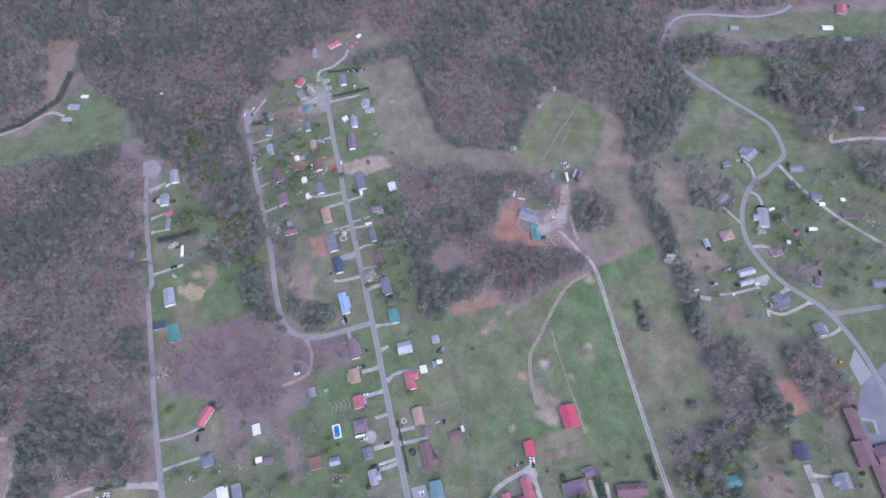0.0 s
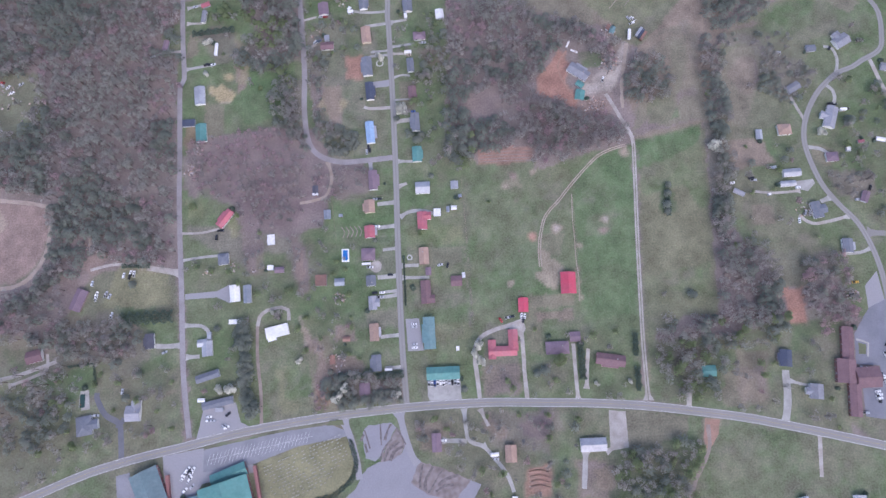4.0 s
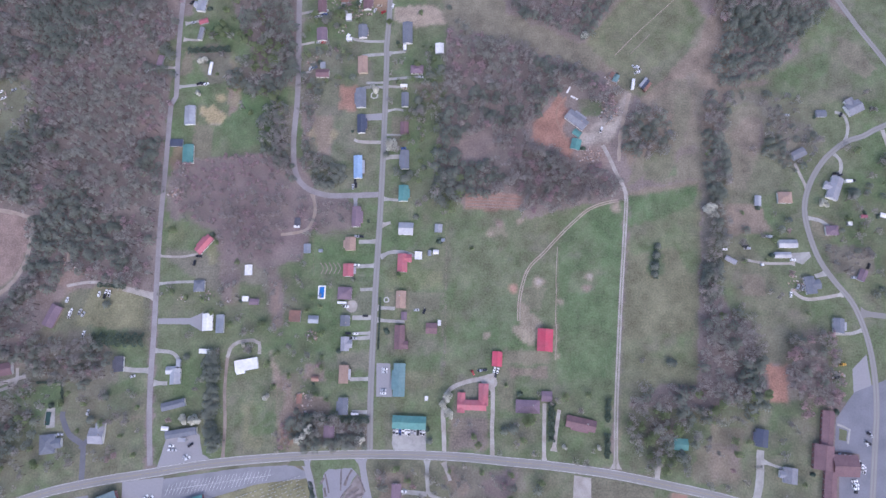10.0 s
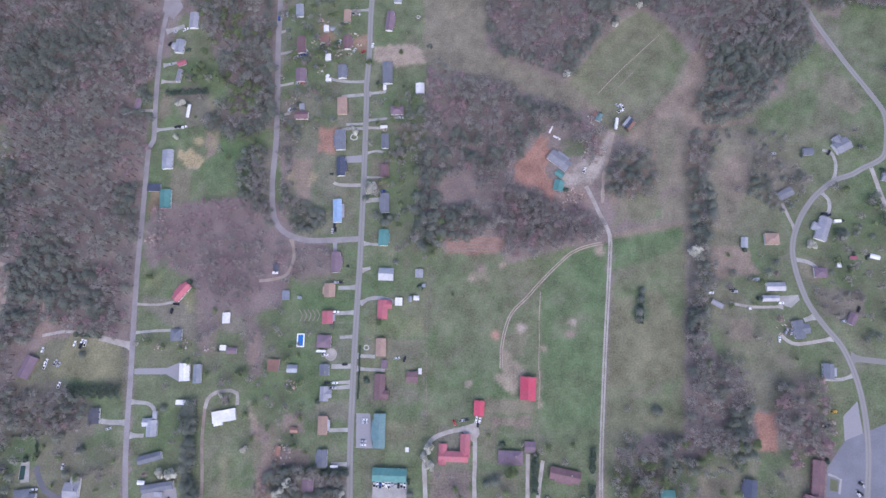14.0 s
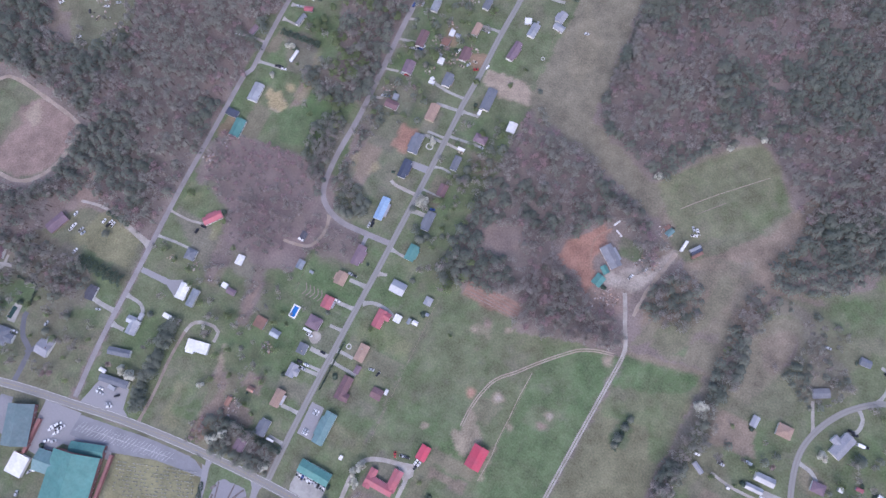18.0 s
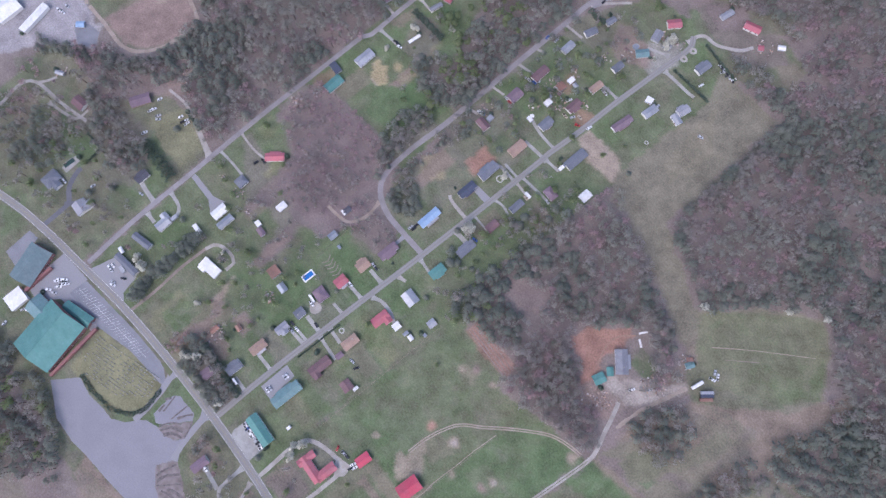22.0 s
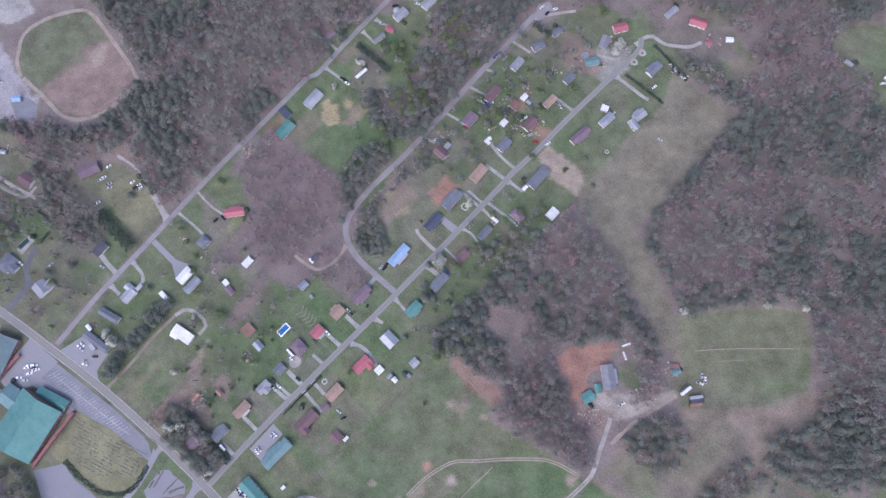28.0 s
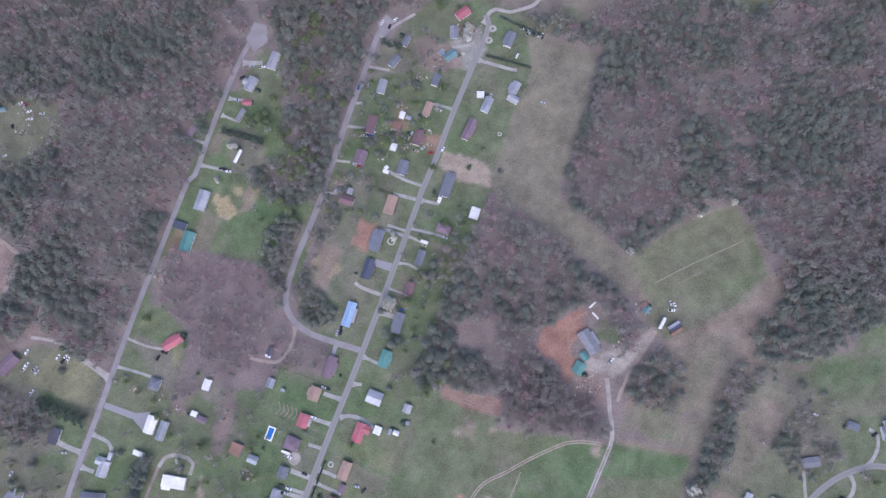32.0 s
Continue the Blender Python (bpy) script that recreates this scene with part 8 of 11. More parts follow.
shed('brown-roofed house beside a lane', 463.2, -4.5, 12.5, 7.2, -15, 'shingle_brown', name='house', category='house')
shed('white trailer on grass on a mown lawn', 421.2, -10.2, 7.1, 2.9, -15, 'metal_white', name='shed', category='shed')
shed('small white shed by a lane', 444.4, 12.7, 5.1, 3.0, -15, 'metal_white', name='shed', category='shed')
shed('small white shed on a lawn', 466.4, 12.1, 4.0, 2.9, -15, 'metal_white', name='shed', category='shed')
shed('slate-roofed house beside a garden', 448.8, -76.2, 13.6, 6.6, -15, 'shingle_slate', name='house', category='house')
shed('white-roofed house on a hill', 581.7, 229.0, 11.6, 6.4, -15, 'metal_white', name='house', category='house')
shed('pale shed on a hill', 593.0, 206.5, 7.6, 6.4, -16, 'metal_pale', name='shed', category='shed')
shed('red-roofed barn on a hill', 614.8, 252.9, 15.2, 11.1, 58, 'metal_red', name='shed', category='shed')
shed('pale-roofed house on a hill', 479.1, 257.5, 9.1, 5.2, -15, 'metal_pale', name='house', category='house')
shed('orange-roofed shed on a hill', 453.1, 241.3, 5.0, 5.0, 74, 'metal_rust', name='shed', category='shed')
shed('pale roof among trees on a mown lawn', 546.5, 111.5, 10.4, 5.7, -15, 'metal_pale', name='shed', category='shed')
shed('pale-roofed house in a clearing', -266.9, 334.9, 11.2, 6.2, -15, 'metal_pale', name='house', category='house')
shed('white shed in a clearing', -255.4, 347.1, 7.6, 3.8, -16, 'metal_white', name='shed', category='shed')
shed('pale sheds in a clearing', -273.3, 318.1, 9.9, 3.7, -15, 'metal_pale', name='shed', category='shed')
shed('mauve-roofed house in a wood', -159.4, 282.3, 9.7, 8.4, -15, 'shingle_mauve', name='house', category='house')
shed('small white shed in a wood', -172.6, 328.8, 2.5, 2.5, -15, 'metal_white', name='shed', category='shed')

# pools and yard things


def pool(x, y, l, wd, yaw, label):
    """A raised garden pool: pale rim and walls round a sheet of blue water."""
    ob = thing("swimming_pool", label, "swimming pool", x, y, yaw)
    for side in (-1, 1):
        part("rim", unit("rim", "trim_white"), ob, loc=(0, side * (wd / 2 + 0.5), 0.45), scale=(l + 2.0, 1.0, 0.9))
        part("rim", unit("rim", "trim_white"), ob, loc=(side * (l / 2 + 0.5), 0, 0.45), scale=(1.0, wd, 0.9))
    part("water", unit("water", "water_blue"), ob, "blue water surface", loc=(0, 0, 0.35), scale=(l, wd, 0.7))


def semi_trailer(x, y, yaw, color, label):
    """A box trailer on its axles and landing legs."""
    ob = thing("trailer", label, "trailer", x, y, yaw)
    part("box", unit("box", color), ob, loc=(0, 0, 2.45), scale=(10.0, 2.5, 2.7))
    for px in (-3.9, -2.7):
        for sy in (-1, 1):
            part("wheel", wheel_mesh(), ob, loc=(px, sy * 1.0, 0.5), scale=(1.5, 1.6, 1.5))
    for sy in (-1, 1):
        part("landing_leg", unit("landing_leg", "steel"), ob, loc=(3.2, sy * 0.8, 0.55), scale=(0.15, 0.15, 1.1))
    part("chassis", unit("chassis", "rubber"), ob, loc=(0, 0, 1.0), scale=(9.6, 1.0, 0.25))


def junk(label, x, y, r, n):
    """Scattered yard clutter: crates, sheets and scrap of odd sizes and shades."""
    rng = np.random.default_rng(int(abs(x * 3 + y)))
    v, f = [], []
    for _ in range(n):
        a, d = rng.uniform(0, 6.283), r * math.sqrt(rng.random())
        sx, sy, sz = rng.uniform(0.2, 1.1), rng.uniform(0.2, 0.8), rng.uniform(0.2, 0.9)
        m = pose(x + d * math.cos(a), y + d * math.sin(a), 0, 0, 0, math.degrees(rng.uniform(0, 3.1)))
        k = len(v)
        v += [tuple(m @ Vector(p)) for p in box_verts(-sx, -sy, 0, sx, sy * rng.uniform(0.7, 1), sz)]
        f += [tuple(i + k for i in q) for q in BOX_F]
    tagged(new("yard_clutter", mesh_of("yard_clutter", v, f, "scrap")), label, "clutter", kind="stuff")


def headstone_mesh():
    bm = bmesh.new()
    bmesh.ops.create_cube(bm, size=1, matrix=Matrix.Translation((0, 0, 0.5)))
    for vert in bm.verts:
        if vert.co.z > 0.5:
            vert.co.x *= 0.82
    bmesh.ops.bevel(bm, geom=[e for e in bm.edges if all(q.co.z > 0.5 for q in e.verts)], offset=0.12, segments=2, affect="EDGES")
    me = bpy.data.meshes.new("headstone")
    bm.to_mesh(me)
    bm.free()
    me.materials.append(MATS["stone_grey"])
    return me


pool(-45.1, -82.6, 9.0, 4.2, 90, 'raised garden pool with blue water and white deck')
pool_b = thing('swimming_pool', 'narrow dark pool in a pale stone terrace', 'swimming pool', -260.5, -189.0, 90, z=0.29)
part('water', unit('water', 'water_dark'), pool_b, loc=(0, 0, 0.1), scale=(10.5, 4.2, 0.2))
for side in (-1, 1):
    part('coping', unit('coping', 'concrete'), pool_b, loc=(0, side * 2.3, 0.12), scale=(11.0, 0.4, 0.24))
semi_trailer(218.7, 106.2, 81, 'metal_white', 'white box trailer parked in a farm yard')
semi_trailer(227.6, 108.0, 52, 'metal_pale', 'pale blue box trailer in a farm yard')
semi_trailer(229.4, 106.2, 52, 'metal_navy', 'dark blue box trailer in a farm yard')
shed('long white-roofed hall beside a ball field', -401.9, -139.9, 32.1, 7.0, -75, 'metal_white', wall='siding_white', h=4.0, name='hall', category='building')
shed('white-roofed block beside a paved yard', -427.7, -155.8, 24.3, 19.2, -86, 'metal_white', wall='siding_white', h=4.0, name='hall', category='building')
shed('small blue-roofed shelter standing on grass', -368.8, -109.8, 7.3, 5.1, 50, 'metal_blue', name='shelter', category='shelter')
shed('pale shed in a wood', -339.4, -150.3, 8.0, 3.1, 33, 'metal_pale')
shed('white-roofed trailer by a drive', 67.7, -249.6, 5.8, 2.2, 2, 'metal_white', name='trailer', category='trailer')
flat_block('small white square shed south of the road', 80.5, -283.0, 4.0, 3.6, 85, 'metal_white')
house('pale-roofed house south of the road', 340.8, -300.9, 11.4, 8.4, 86, 'metal_pale')
house('pale house roof beside a track', 299.4, -298.8, 9.3, 6.9, -80, 'metal_pale')
slab('plot', 'tan gravelled plot on a lawn', [(93.1, -262.6), (108.3, -260.4), (109.9, -276.3), (94.3, -279.3)], 'clay', z=0.03)
slab('track', 'bare dirt pull-off at a roadside', [(234.9, -232.4), (246.2, -234.1), (243.3, -245.0), (233.0, -258.3), (231.3, -247.5)], 'clay', z=0.03)
junk('yard clutter and scrap beside a farm track', 197.2, 81.5, 12.0, 60)
junk('rubble and timber below a farm drive', 182.7, 41.0, 7.0, 40)
junk('stacked timber and implements along a farm track', 199.9, 82.7, 6.0, 26)
junk('yard clutter beside a house', 174.1, 37.8, 12.0, 40)
junk('garden clutter beside a shed', -55.1, -171.6, 9.0, 40)
junk('parked machinery and scrap under trees', -178.5, 2.4, 7.0, 36)
junk('low pile of scrap timber beside a lane', -172.8, 20.2, 4.0, 16)
junk('scrap and sheeting in a yard', -264.3, -61.5, 9.0, 26)
junk('yard clutter behind cottages', -32.3, 179.7, 9.0, 34)
junk('yard clutter round sheds', -43.5, 184.9, 9.0, 30)
junk('garden clutter under trees', -65.1, 126.3, 7.0, 24)
junk('garden play things and clutter', -50.4, -118.8, 6.0, 18)
junk('machinery parts beside a road', 369.3, -142.0, 5.0, 26)
junk('scrap in a wood clearing', -341.5, -147.9, 8.0, 24)
junk('yard clutter by a drive', 344.7, -68.0, 7.0, 26)
junk('garden clutter beside a fence', 273.4, -71.5, 8.0, 20)
junk('yard clutter beside a lane', -20.0, 290.2, 6.0, 18)
junk('small garden things and clutter in a cottage yard', -15, 194, 5.5, 14)
junk('small garden things and clutter in a cottage yard', -27, 254, 5.5, 14)
junk('small garden things and clutter in a cottage yard', -40, 159, 5.5, 14)
junk('small garden things and clutter in a cottage yard', -36, 239, 5.5, 14)
junk('small garden things and clutter in a cottage yard', -43, 207, 5.5, 14)
junk('small garden things and clutter in a cottage yard', -6, 296, 5.5, 14)
junk('small garden things and clutter in a cottage yard', -42, 187, 5.5, 14)
junk('yard clutter in a clearing', 45.0, 350.6, 9.0, 22)
junk('tools and clutter round a porch', -141.1, -86.1, 6.0, 20)
junk('clutter in a garden', 482.4, -15.3, 10.0, 30)
junk('farm clutter by trailers', 200.6, 112.6, 7.0, 22)
junk('fallen timber in a wood clearing', -322.9, 65.4, 16.0, 40)

# small garden features
def round_pad(name, label, x, y, r, mat, z=0.06, inner=0.0):
    """A round bed or pad with a slightly uneven rim; a ring if it has an inner radius."""
    n, v, f = 28, [], []
    for i in range(n):
        a = 6.2832 * i / n
        k = r * (1 + 0.05 * math.sin(3 * a + x) + 0.03 * math.sin(7 * a + y))
        v += [(x + k * math.cos(a), y + k * math.sin(a), z), (x + k * math.cos(a), y + k * math.sin(a), -0.02), (x + inner * math.cos(a), y + inner * math.sin(a), z), (x + inner * math.cos(a), y + inner * math.sin(a), -0.02)]
    for i in range(n):
        a, b = 4 * i, 4 * ((i + 1) % n)
        f += [(a, b, b + 2, a + 2), (a + 1, b + 1, b, a), (a + 2, b + 2, b + 3, a + 3)]
    CLEAR.append([(x + r * math.cos(t), y + r * math.sin(t)) for t in (0, 1.05, 2.1, 3.14, 4.19, 5.24)])
    return tagged(new(name, mesh_of(name, v, f, mat)), label, "garden bed")


round_pad('parking_pad', 'grey gravel pad worn round beside a house', -19.8, -93.7, 5.0, 'gravel', 0.06, 0.0)
round_pad('flower_bed', 'pale ring of stones round a flower bed', 9.0, -87.9, 2.4, 'stone_grey', 0.20, 1.4)
round_pad('flower_bed', 'pale ring of stones round a lawn bed', -9.4, 95.0, 3.4, 'stone_grey', 0.15, 2.4)
round_pad('flower_bed', 'pale stone-edged bed at a street end', 7.2, 301.4, 3.3, 'gravel', 0.15, 1.2)
round_pad('flower_bed', 'pale stone-edged bed at a street end', 7.6, 290.0, 3.3, 'gravel', 0.15, 1.2)
road('garden_row', 'curved planted row in a vegetable garden', [(-48.0, -57.6), (-45.1, -62.1), (-47.0, -67.1)], 0.8, 'dirt', z=0.03, category='garden row', step=2.0)
road('garden_row', 'curved planted row in a vegetable garden', [(-44.3, -57.5), (-41.5, -62.1), (-43.4, -67.0)], 0.8, 'dirt', z=0.03, category='garden row', step=2.0)
road('garden_row', 'curved planted row in a vegetable garden', [(-40.7, -57.4), (-37.9, -62.0), (-39.9, -66.9)], 0.8, 'dirt', z=0.03, category='garden row', step=2.0)
road('garden_row', 'curved planted row in a vegetable garden', [(-37.1, -57.4), (-34.3, -62.0), (-36.3, -66.9)], 0.8, 'dirt', z=0.03, category='garden row', step=2.0)
road('garden_row', 'curved planted row in a vegetable garden', [(-33.5, -57.3), (-30.7, -61.9), (-32.7, -66.8)], 0.8, 'dirt', z=0.03, category='garden row', step=2.0)
vehicle('car', 'silver', 34.2, -95.9, 8, 'silver car parked behind a brown-roofed house')
vehicle('car', 'black', 40.5, -96.8, 70, 'dark car parked behind a brown-roofed house')
flat_block('small white box trailer beside a mauve shed', 53.3, -106.2, 4.2, 2.2, 92, 'metal_white', name='trailer', category='trailer')
flat_block('tiny grey garden shed on a lawn', 54.8, -36.9, 2.6, 2.4, 4, 'metal_grey')
flat_block('narrow white stacked panels at a clearing', 162.6, 101.3, 6.5, 1.2, 62, 'metal_white', h=0.9, name='panel_stack', category='stack')
flat_block('narrow white stacked panels beside bare clay', 167.4, 93.8, 6.5, 1.2, -28, 'metal_white', h=0.9, name='panel_stack', category='stack')
semi_trailer(231.1, 103.6, 52, 'metal_rust', 'dark red box trailer in a farm yard')
flat_block('small dull red shed at a field edge', 200.6, 115.0, 5.2, 3.0, 55, 'metal_rust')
vehicle('pickup', 'white', 223.3, 118.7, 20, 'white pickup truck standing in a hay field')
road('clay_bank', 'raw orange clay bank curving round a farm clearing', [(161.0, 94.9), (154.4, 87.8), (151.8, 79.8), (153.1, 68.1), (157.8, 58.7), (162.5, 49.3)], 1.6, 'clay', z=0.05, wobble=0.8, category='bank')
road('furrow', 'pale furrow scraped in red clay', [(74.7, 1.9), (95.3, 1.9), (119.8, 0.8)], 0.6, 'dirt', z=0.03, wobble=1.4, category='furrow')
road('furrow', 'pale furrow scraped in red clay', [(74.6, -1.2), (95.2, -1.2), (119.7, -2.3)], 0.6, 'dirt', z=0.03, wobble=1.4, category='furrow')
road('furrow', 'pale furrow scraped in red clay', [(74.5, -4.4), (95.1, -4.3), (119.5, -5.4)], 0.6, 'dirt', z=0.03, wobble=1.4, category='furrow')
road('furrow', 'pale furrow scraped in red clay', [(74.5, -6.9), (95.0, -6.9), (119.4, -8.0)], 0.6, 'dirt', z=0.03, wobble=1.4, category='furrow')

round_pad('garden_pool', 'round above-ground pool with a pale rim', -27.6, 265.5, 3.2, 'concrete', 1.1, 2.8)
round_pad('pool_cover', 'dull green cover stretched over a round pool', -27.6, 265.5, 2.7, 'metal_grey', 1.0)
vehicle('car', 'white', 33.0, 309.4, 8, 'white car parked along a dark hedge')
vehicle('pickup', 'silver', 38.2, 307.2, 70, 'silver pickup truck parked along a dark hedge')
vehicle('car', 'black', 43.1, 307.4, 75, 'dark car parked along a dark hedge')
vehicle('suv', 'white', 49.5, 309.0, 78, 'white sport utility vehicle at the end of a hedge')
vehicle('car', 'white', -86.3, 274.8, 80, 'white car parked on a side street')
vehicle('car', 'white', -81.5, 214.0, 70, 'white car parked beside a side street')
vehicle('car', 'white', -11.4, 215.7, -15, 'white car parked before a tan-roofed house')
vehicle('car', 'white', -67.1, 121.3, 20, 'white car parked in a cluttered yard')
vehicle('car', 'white', -61.6, 148.8, 165, 'white car parked beside a grey-roofed cottage')
vehicle('pickup', 'silver', -57.3, 149.2, 165, 'silver pickup truck parked beside a grey-roofed cottage')
flat_block('small white hut on a lawn beside a lane', -35.3, 152.2, 3.0, 2.6, 60, 'metal_white')
flat_block('pale garden shed among bushes', -40.0, 174.8, 5.0, 2.8, 60, 'metal_pale')
round_pad('garden_bed', 'pale ring of stones on a lawn', 44.6, 212.5, 1.8, 'stone_grey', 0.15, 1.1)

road('furrow', 'pale furrow in a tilled clay plot', [(93.0, -264.0), (101.4, -262.6), (109.1, -265.2)], 0.7, 'dirt_pale', z=0.03, wobble=0.9, category='furrow')
road('furrow', 'pale furrow in a tilled clay plot', [(92.8, -267.7), (101.2, -266.3), (108.9, -268.9)], 0.7, 'dirt_pale', z=0.03, wobble=0.9, category='furrow')
road('furrow', 'pale furrow in a tilled clay plot', [(92.6, -271.4), (101.0, -269.9), (108.6, -272.6)], 0.7, 'dirt_pale', z=0.03, wobble=0.9, category='furrow')
road('furrow', 'pale furrow in a tilled clay plot', [(92.4, -275.0), (100.7, -273.6), (108.4, -276.3)], 0.7, 'dirt_pale', z=0.03, wobble=0.9, category='furrow')

# headstones in rows on the cemetery lawn
stone = headstone_mesh()
base_mesh = unit("plinth", "concrete")
corner, across, down = Vector((-115.1, -248.2, 0)), Vector((61.6, 21.8, 0)), Vector((12.5, -30.7, 0))
for row in range(12):
    for col in range(22):
        if random.random() < 0.28:
            continue
        u, v = (col + random.uniform(0.2, 0.8)) / 22, (row + 0.5) / 12.5
        if u + v > 1.55 or (v > 0.75 and u < 0.12):
            continue
        p = corner + across * u + down * v
        mark = thing("headstone", "pale grey stone grave marker on a cemetery lawn", "headstone", p.x, p.y, math.degrees(math.atan2(down.y, down.x)) + 90 + random.uniform(-4, 4), "headstones in the cemetery")
        part("stone", stone, mark, loc=(0, 0, 0.1), scale=(random.uniform(0.8, 1.9), 0.35, random.uniform(0.7, 1.2)))
        part("plinth", base_mesh, mark, loc=(0, 0, 0.06), scale=(1.7, 0.5, 0.14))

# parked vehicles
vehicle('pickup', 'silver', 19.5, -191.5, 90, 'silver pickup truck parked before a teal-roofed shop', 'vehicles before the shop')
vehicle('pickup', 'white', 21.8, -192.0, 88, 'white pickup truck parked before a teal-roofed shop', 'vehicles before the shop')
vehicle('pickup', 'blue', 24.2, -192.4, 90, 'blue pickup truck parked before a teal-roofed shop', 'vehicles before the shop')
vehicle('pickup', 'white', 26.5, -191.6, 88, 'white pickup truck parked before a teal-roofed shop', 'vehicles before the shop')
vehicle('suv', 'white', 28.9, -192.1, 90, 'white sport utility vehicle parked before a teal-roofed shop', 'vehicles before the shop')
vehicle('pickup', 'white', 31.2, -192.5, 88, 'white pickup truck parked before a teal-roofed shop', 'vehicles before the shop')
vehicle('car', 'silver', 33.6, -191.7, 90, 'silver car parked before a teal-roofed shop', 'vehicles before the shop')
vehicle('suv', 'silver', 36.0, -192.2, 90, 'silver sport utility vehicle parked before a teal-roofed shop', 'vehicles before the shop')
vehicle('car', 'black', 38.3, -192.7, 90, 'black car parked before a teal-roofed shop', 'vehicles before the shop')
vehicle('pickup', 'silver', 40.7, -191.8, 90, 'silver pickup truck parked before a teal-roofed shop', 'vehicles before the shop')
vehicle('pickup', 'white', 43.0, -192.3, 88, 'white pickup truck parked before a teal-roofed shop', 'vehicles before the shop')
vehicle('car', 'white', 10.0, -144.1, -2, 'white car parked beside a long building', 'vehicles beside the long building')
vehicle('suv', 'silver', 10.0, -146.4, 0, 'silver sport utility vehicle parked beside a long building', 'vehicles beside the long building')
vehicle('car', 'silver', 9.6, -160.5, -2, 'silver car parked beside a long building', 'vehicles beside the long building')
vehicle('car', 'white', 9.6, -163.2, -2, 'white car parked beside a long building', 'vehicles beside the long building')
vehicle('car', 'red', 81.1, -145.3, -61, 'red car parked in a gravel yard', 'vehicles in the gravel yard')
vehicle('pickup', 'silver', 87.2, -143.6, 9, 'silver pickup truck parked in a gravel yard', 'vehicles in the gravel yard')
vehicle('car', 'black', 90.4, -143.2, 9, 'black car parked in a gravel yard', 'vehicles in the gravel yard')
vehicle('car', 'white', 98.3, -142.8, 77, 'white car parked in a gravel yard', 'vehicles in the gravel yard')
vehicle('car', 'white', 101.0, -143.4, 78, 'white car parked in a gravel yard', 'vehicles in the gravel yard')
vehicle('car', 'black', 99.5, -146.5, 77, 'black car parked in a gravel yard', 'vehicles in the gravel yard')
vehicle('suv', 'black', -21.3, -116.1, 0, 'black sport utility vehicle parked on a driveway', 'vehicles on driveways')
vehicle('car', 'white', -15.2, -116.2, 0, 'white car parked on a driveway', 'vehicles on driveways')
vehicle('pickup', 'silver', -16.6, -119.9, -2, 'silver pickup truck parked on a driveway', 'vehicles on driveways')
vehicle('car', 'silver', -23.9, 9.4, 90, 'silver car parked on a driveway', 'vehicles on driveways')
vehicle('suv', 'black', -21.4, 10.9, 91, 'black sport utility vehicle parked on a driveway', 'vehicles on driveways')
vehicle('car', 'black', -22.4, 14.1, 91, 'black car parked on a driveway', 'vehicles on driveways')
vehicle('suv', 'silver', -18.0, -34.5, -1, 'silver sport utility vehicle parked on a driveway', 'vehicles on driveways')
vehicle('car', 'black', -14.6, -34.6, -1, 'black car parked on a driveway', 'vehicles on driveways')
vehicle('car', 'black', -7.8, -101.6, -2, 'black car parked on a driveway', 'vehicles on driveways')
vehicle('suv', 'white', -17.2, -59.1, -2, 'white sport utility vehicle parked on a driveway', 'vehicles on driveways')
vehicle('pickup', 'white', -24.5, -94.1, -2, 'white pickup truck parked on a driveway', 'vehicles on driveways')
vehicle('pickup', 'black', -12.8, -179.5, 0, 'black pickup truck parked on a driveway', 'vehicles on driveways')
vehicle('car', 'silver', -195.5, -154.4, 19, 'silver car parked in a yard', 'vehicles in yards')
vehicle('suv', 'silver', -248.5, -201.1, -2, 'silver sport utility vehicle parked in a yard', 'vehicles in yards')
vehicle('suv', 'white', -157.6, -210.7, -2, 'white sport utility vehicle parked in a yard', 'vehicles in yards')
vehicle('car', 'silver', -154.9, -210.8, 0, 'silver car parked in a yard', 'vehicles in yards')
vehicle('suv', 'black', -142.0, -206.6, 40, 'black sport utility vehicle parked in a yard', 'vehicles in yards')
vehicle('car', 'silver', -145.5, -215.2, 28, 'silver car parked in a yard', 'vehicles in yards')
vehicle('car', 'white', -157.4, -207.7, 0, 'white car parked in a yard', 'vehicles in yards')
vehicle('suv', 'white', -143.2, -216.6, 29, 'white sport utility vehicle parked in a yard', 'vehicles in yards')
vehicle('pickup', 'black', -151.5, -53.9, 0, 'black pickup truck parked in a yard', 'vehicles in yards')
vehicle('suv', 'black', -154.9, -59.8, 84, 'black sport utility vehicle parked in a yard', 'vehicles in yards')
vehicle('pickup', 'white', -146.5, -77.7, 0, 'white pickup truck parked in a yard', 'vehicles in yards')
vehicle('suv', 'white', -232.8, -87.7, 85, 'white sport utility vehicle parked on rough grass', 'vehicles on rough grass')
vehicle('pickup', 'black', -227.9, -88.8, 75, 'black pickup truck parked on rough grass', 'vehicles on rough grass')
vehicle('pickup', 'white', -224.2, -86.9, 85, 'white pickup truck parked on rough grass', 'vehicles on rough grass')
vehicle('car', 'white', -227.2, -85.9, 75, 'white car parked on rough grass', 'vehicles on rough grass')
vehicle('suv', 'white', -254.8, -102.3, 70, 'white sport utility vehicle parked on rough grass', 'vehicles on rough grass')
vehicle('pickup', 'white', -255.3, -105.6, 71, 'white pickup truck parked on rough grass', 'vehicles on rough grass')
vehicle('pickup', 'silver', -247.0, -102.9, 66, 'silver pickup truck parked on rough grass', 'vehicles on rough grass')
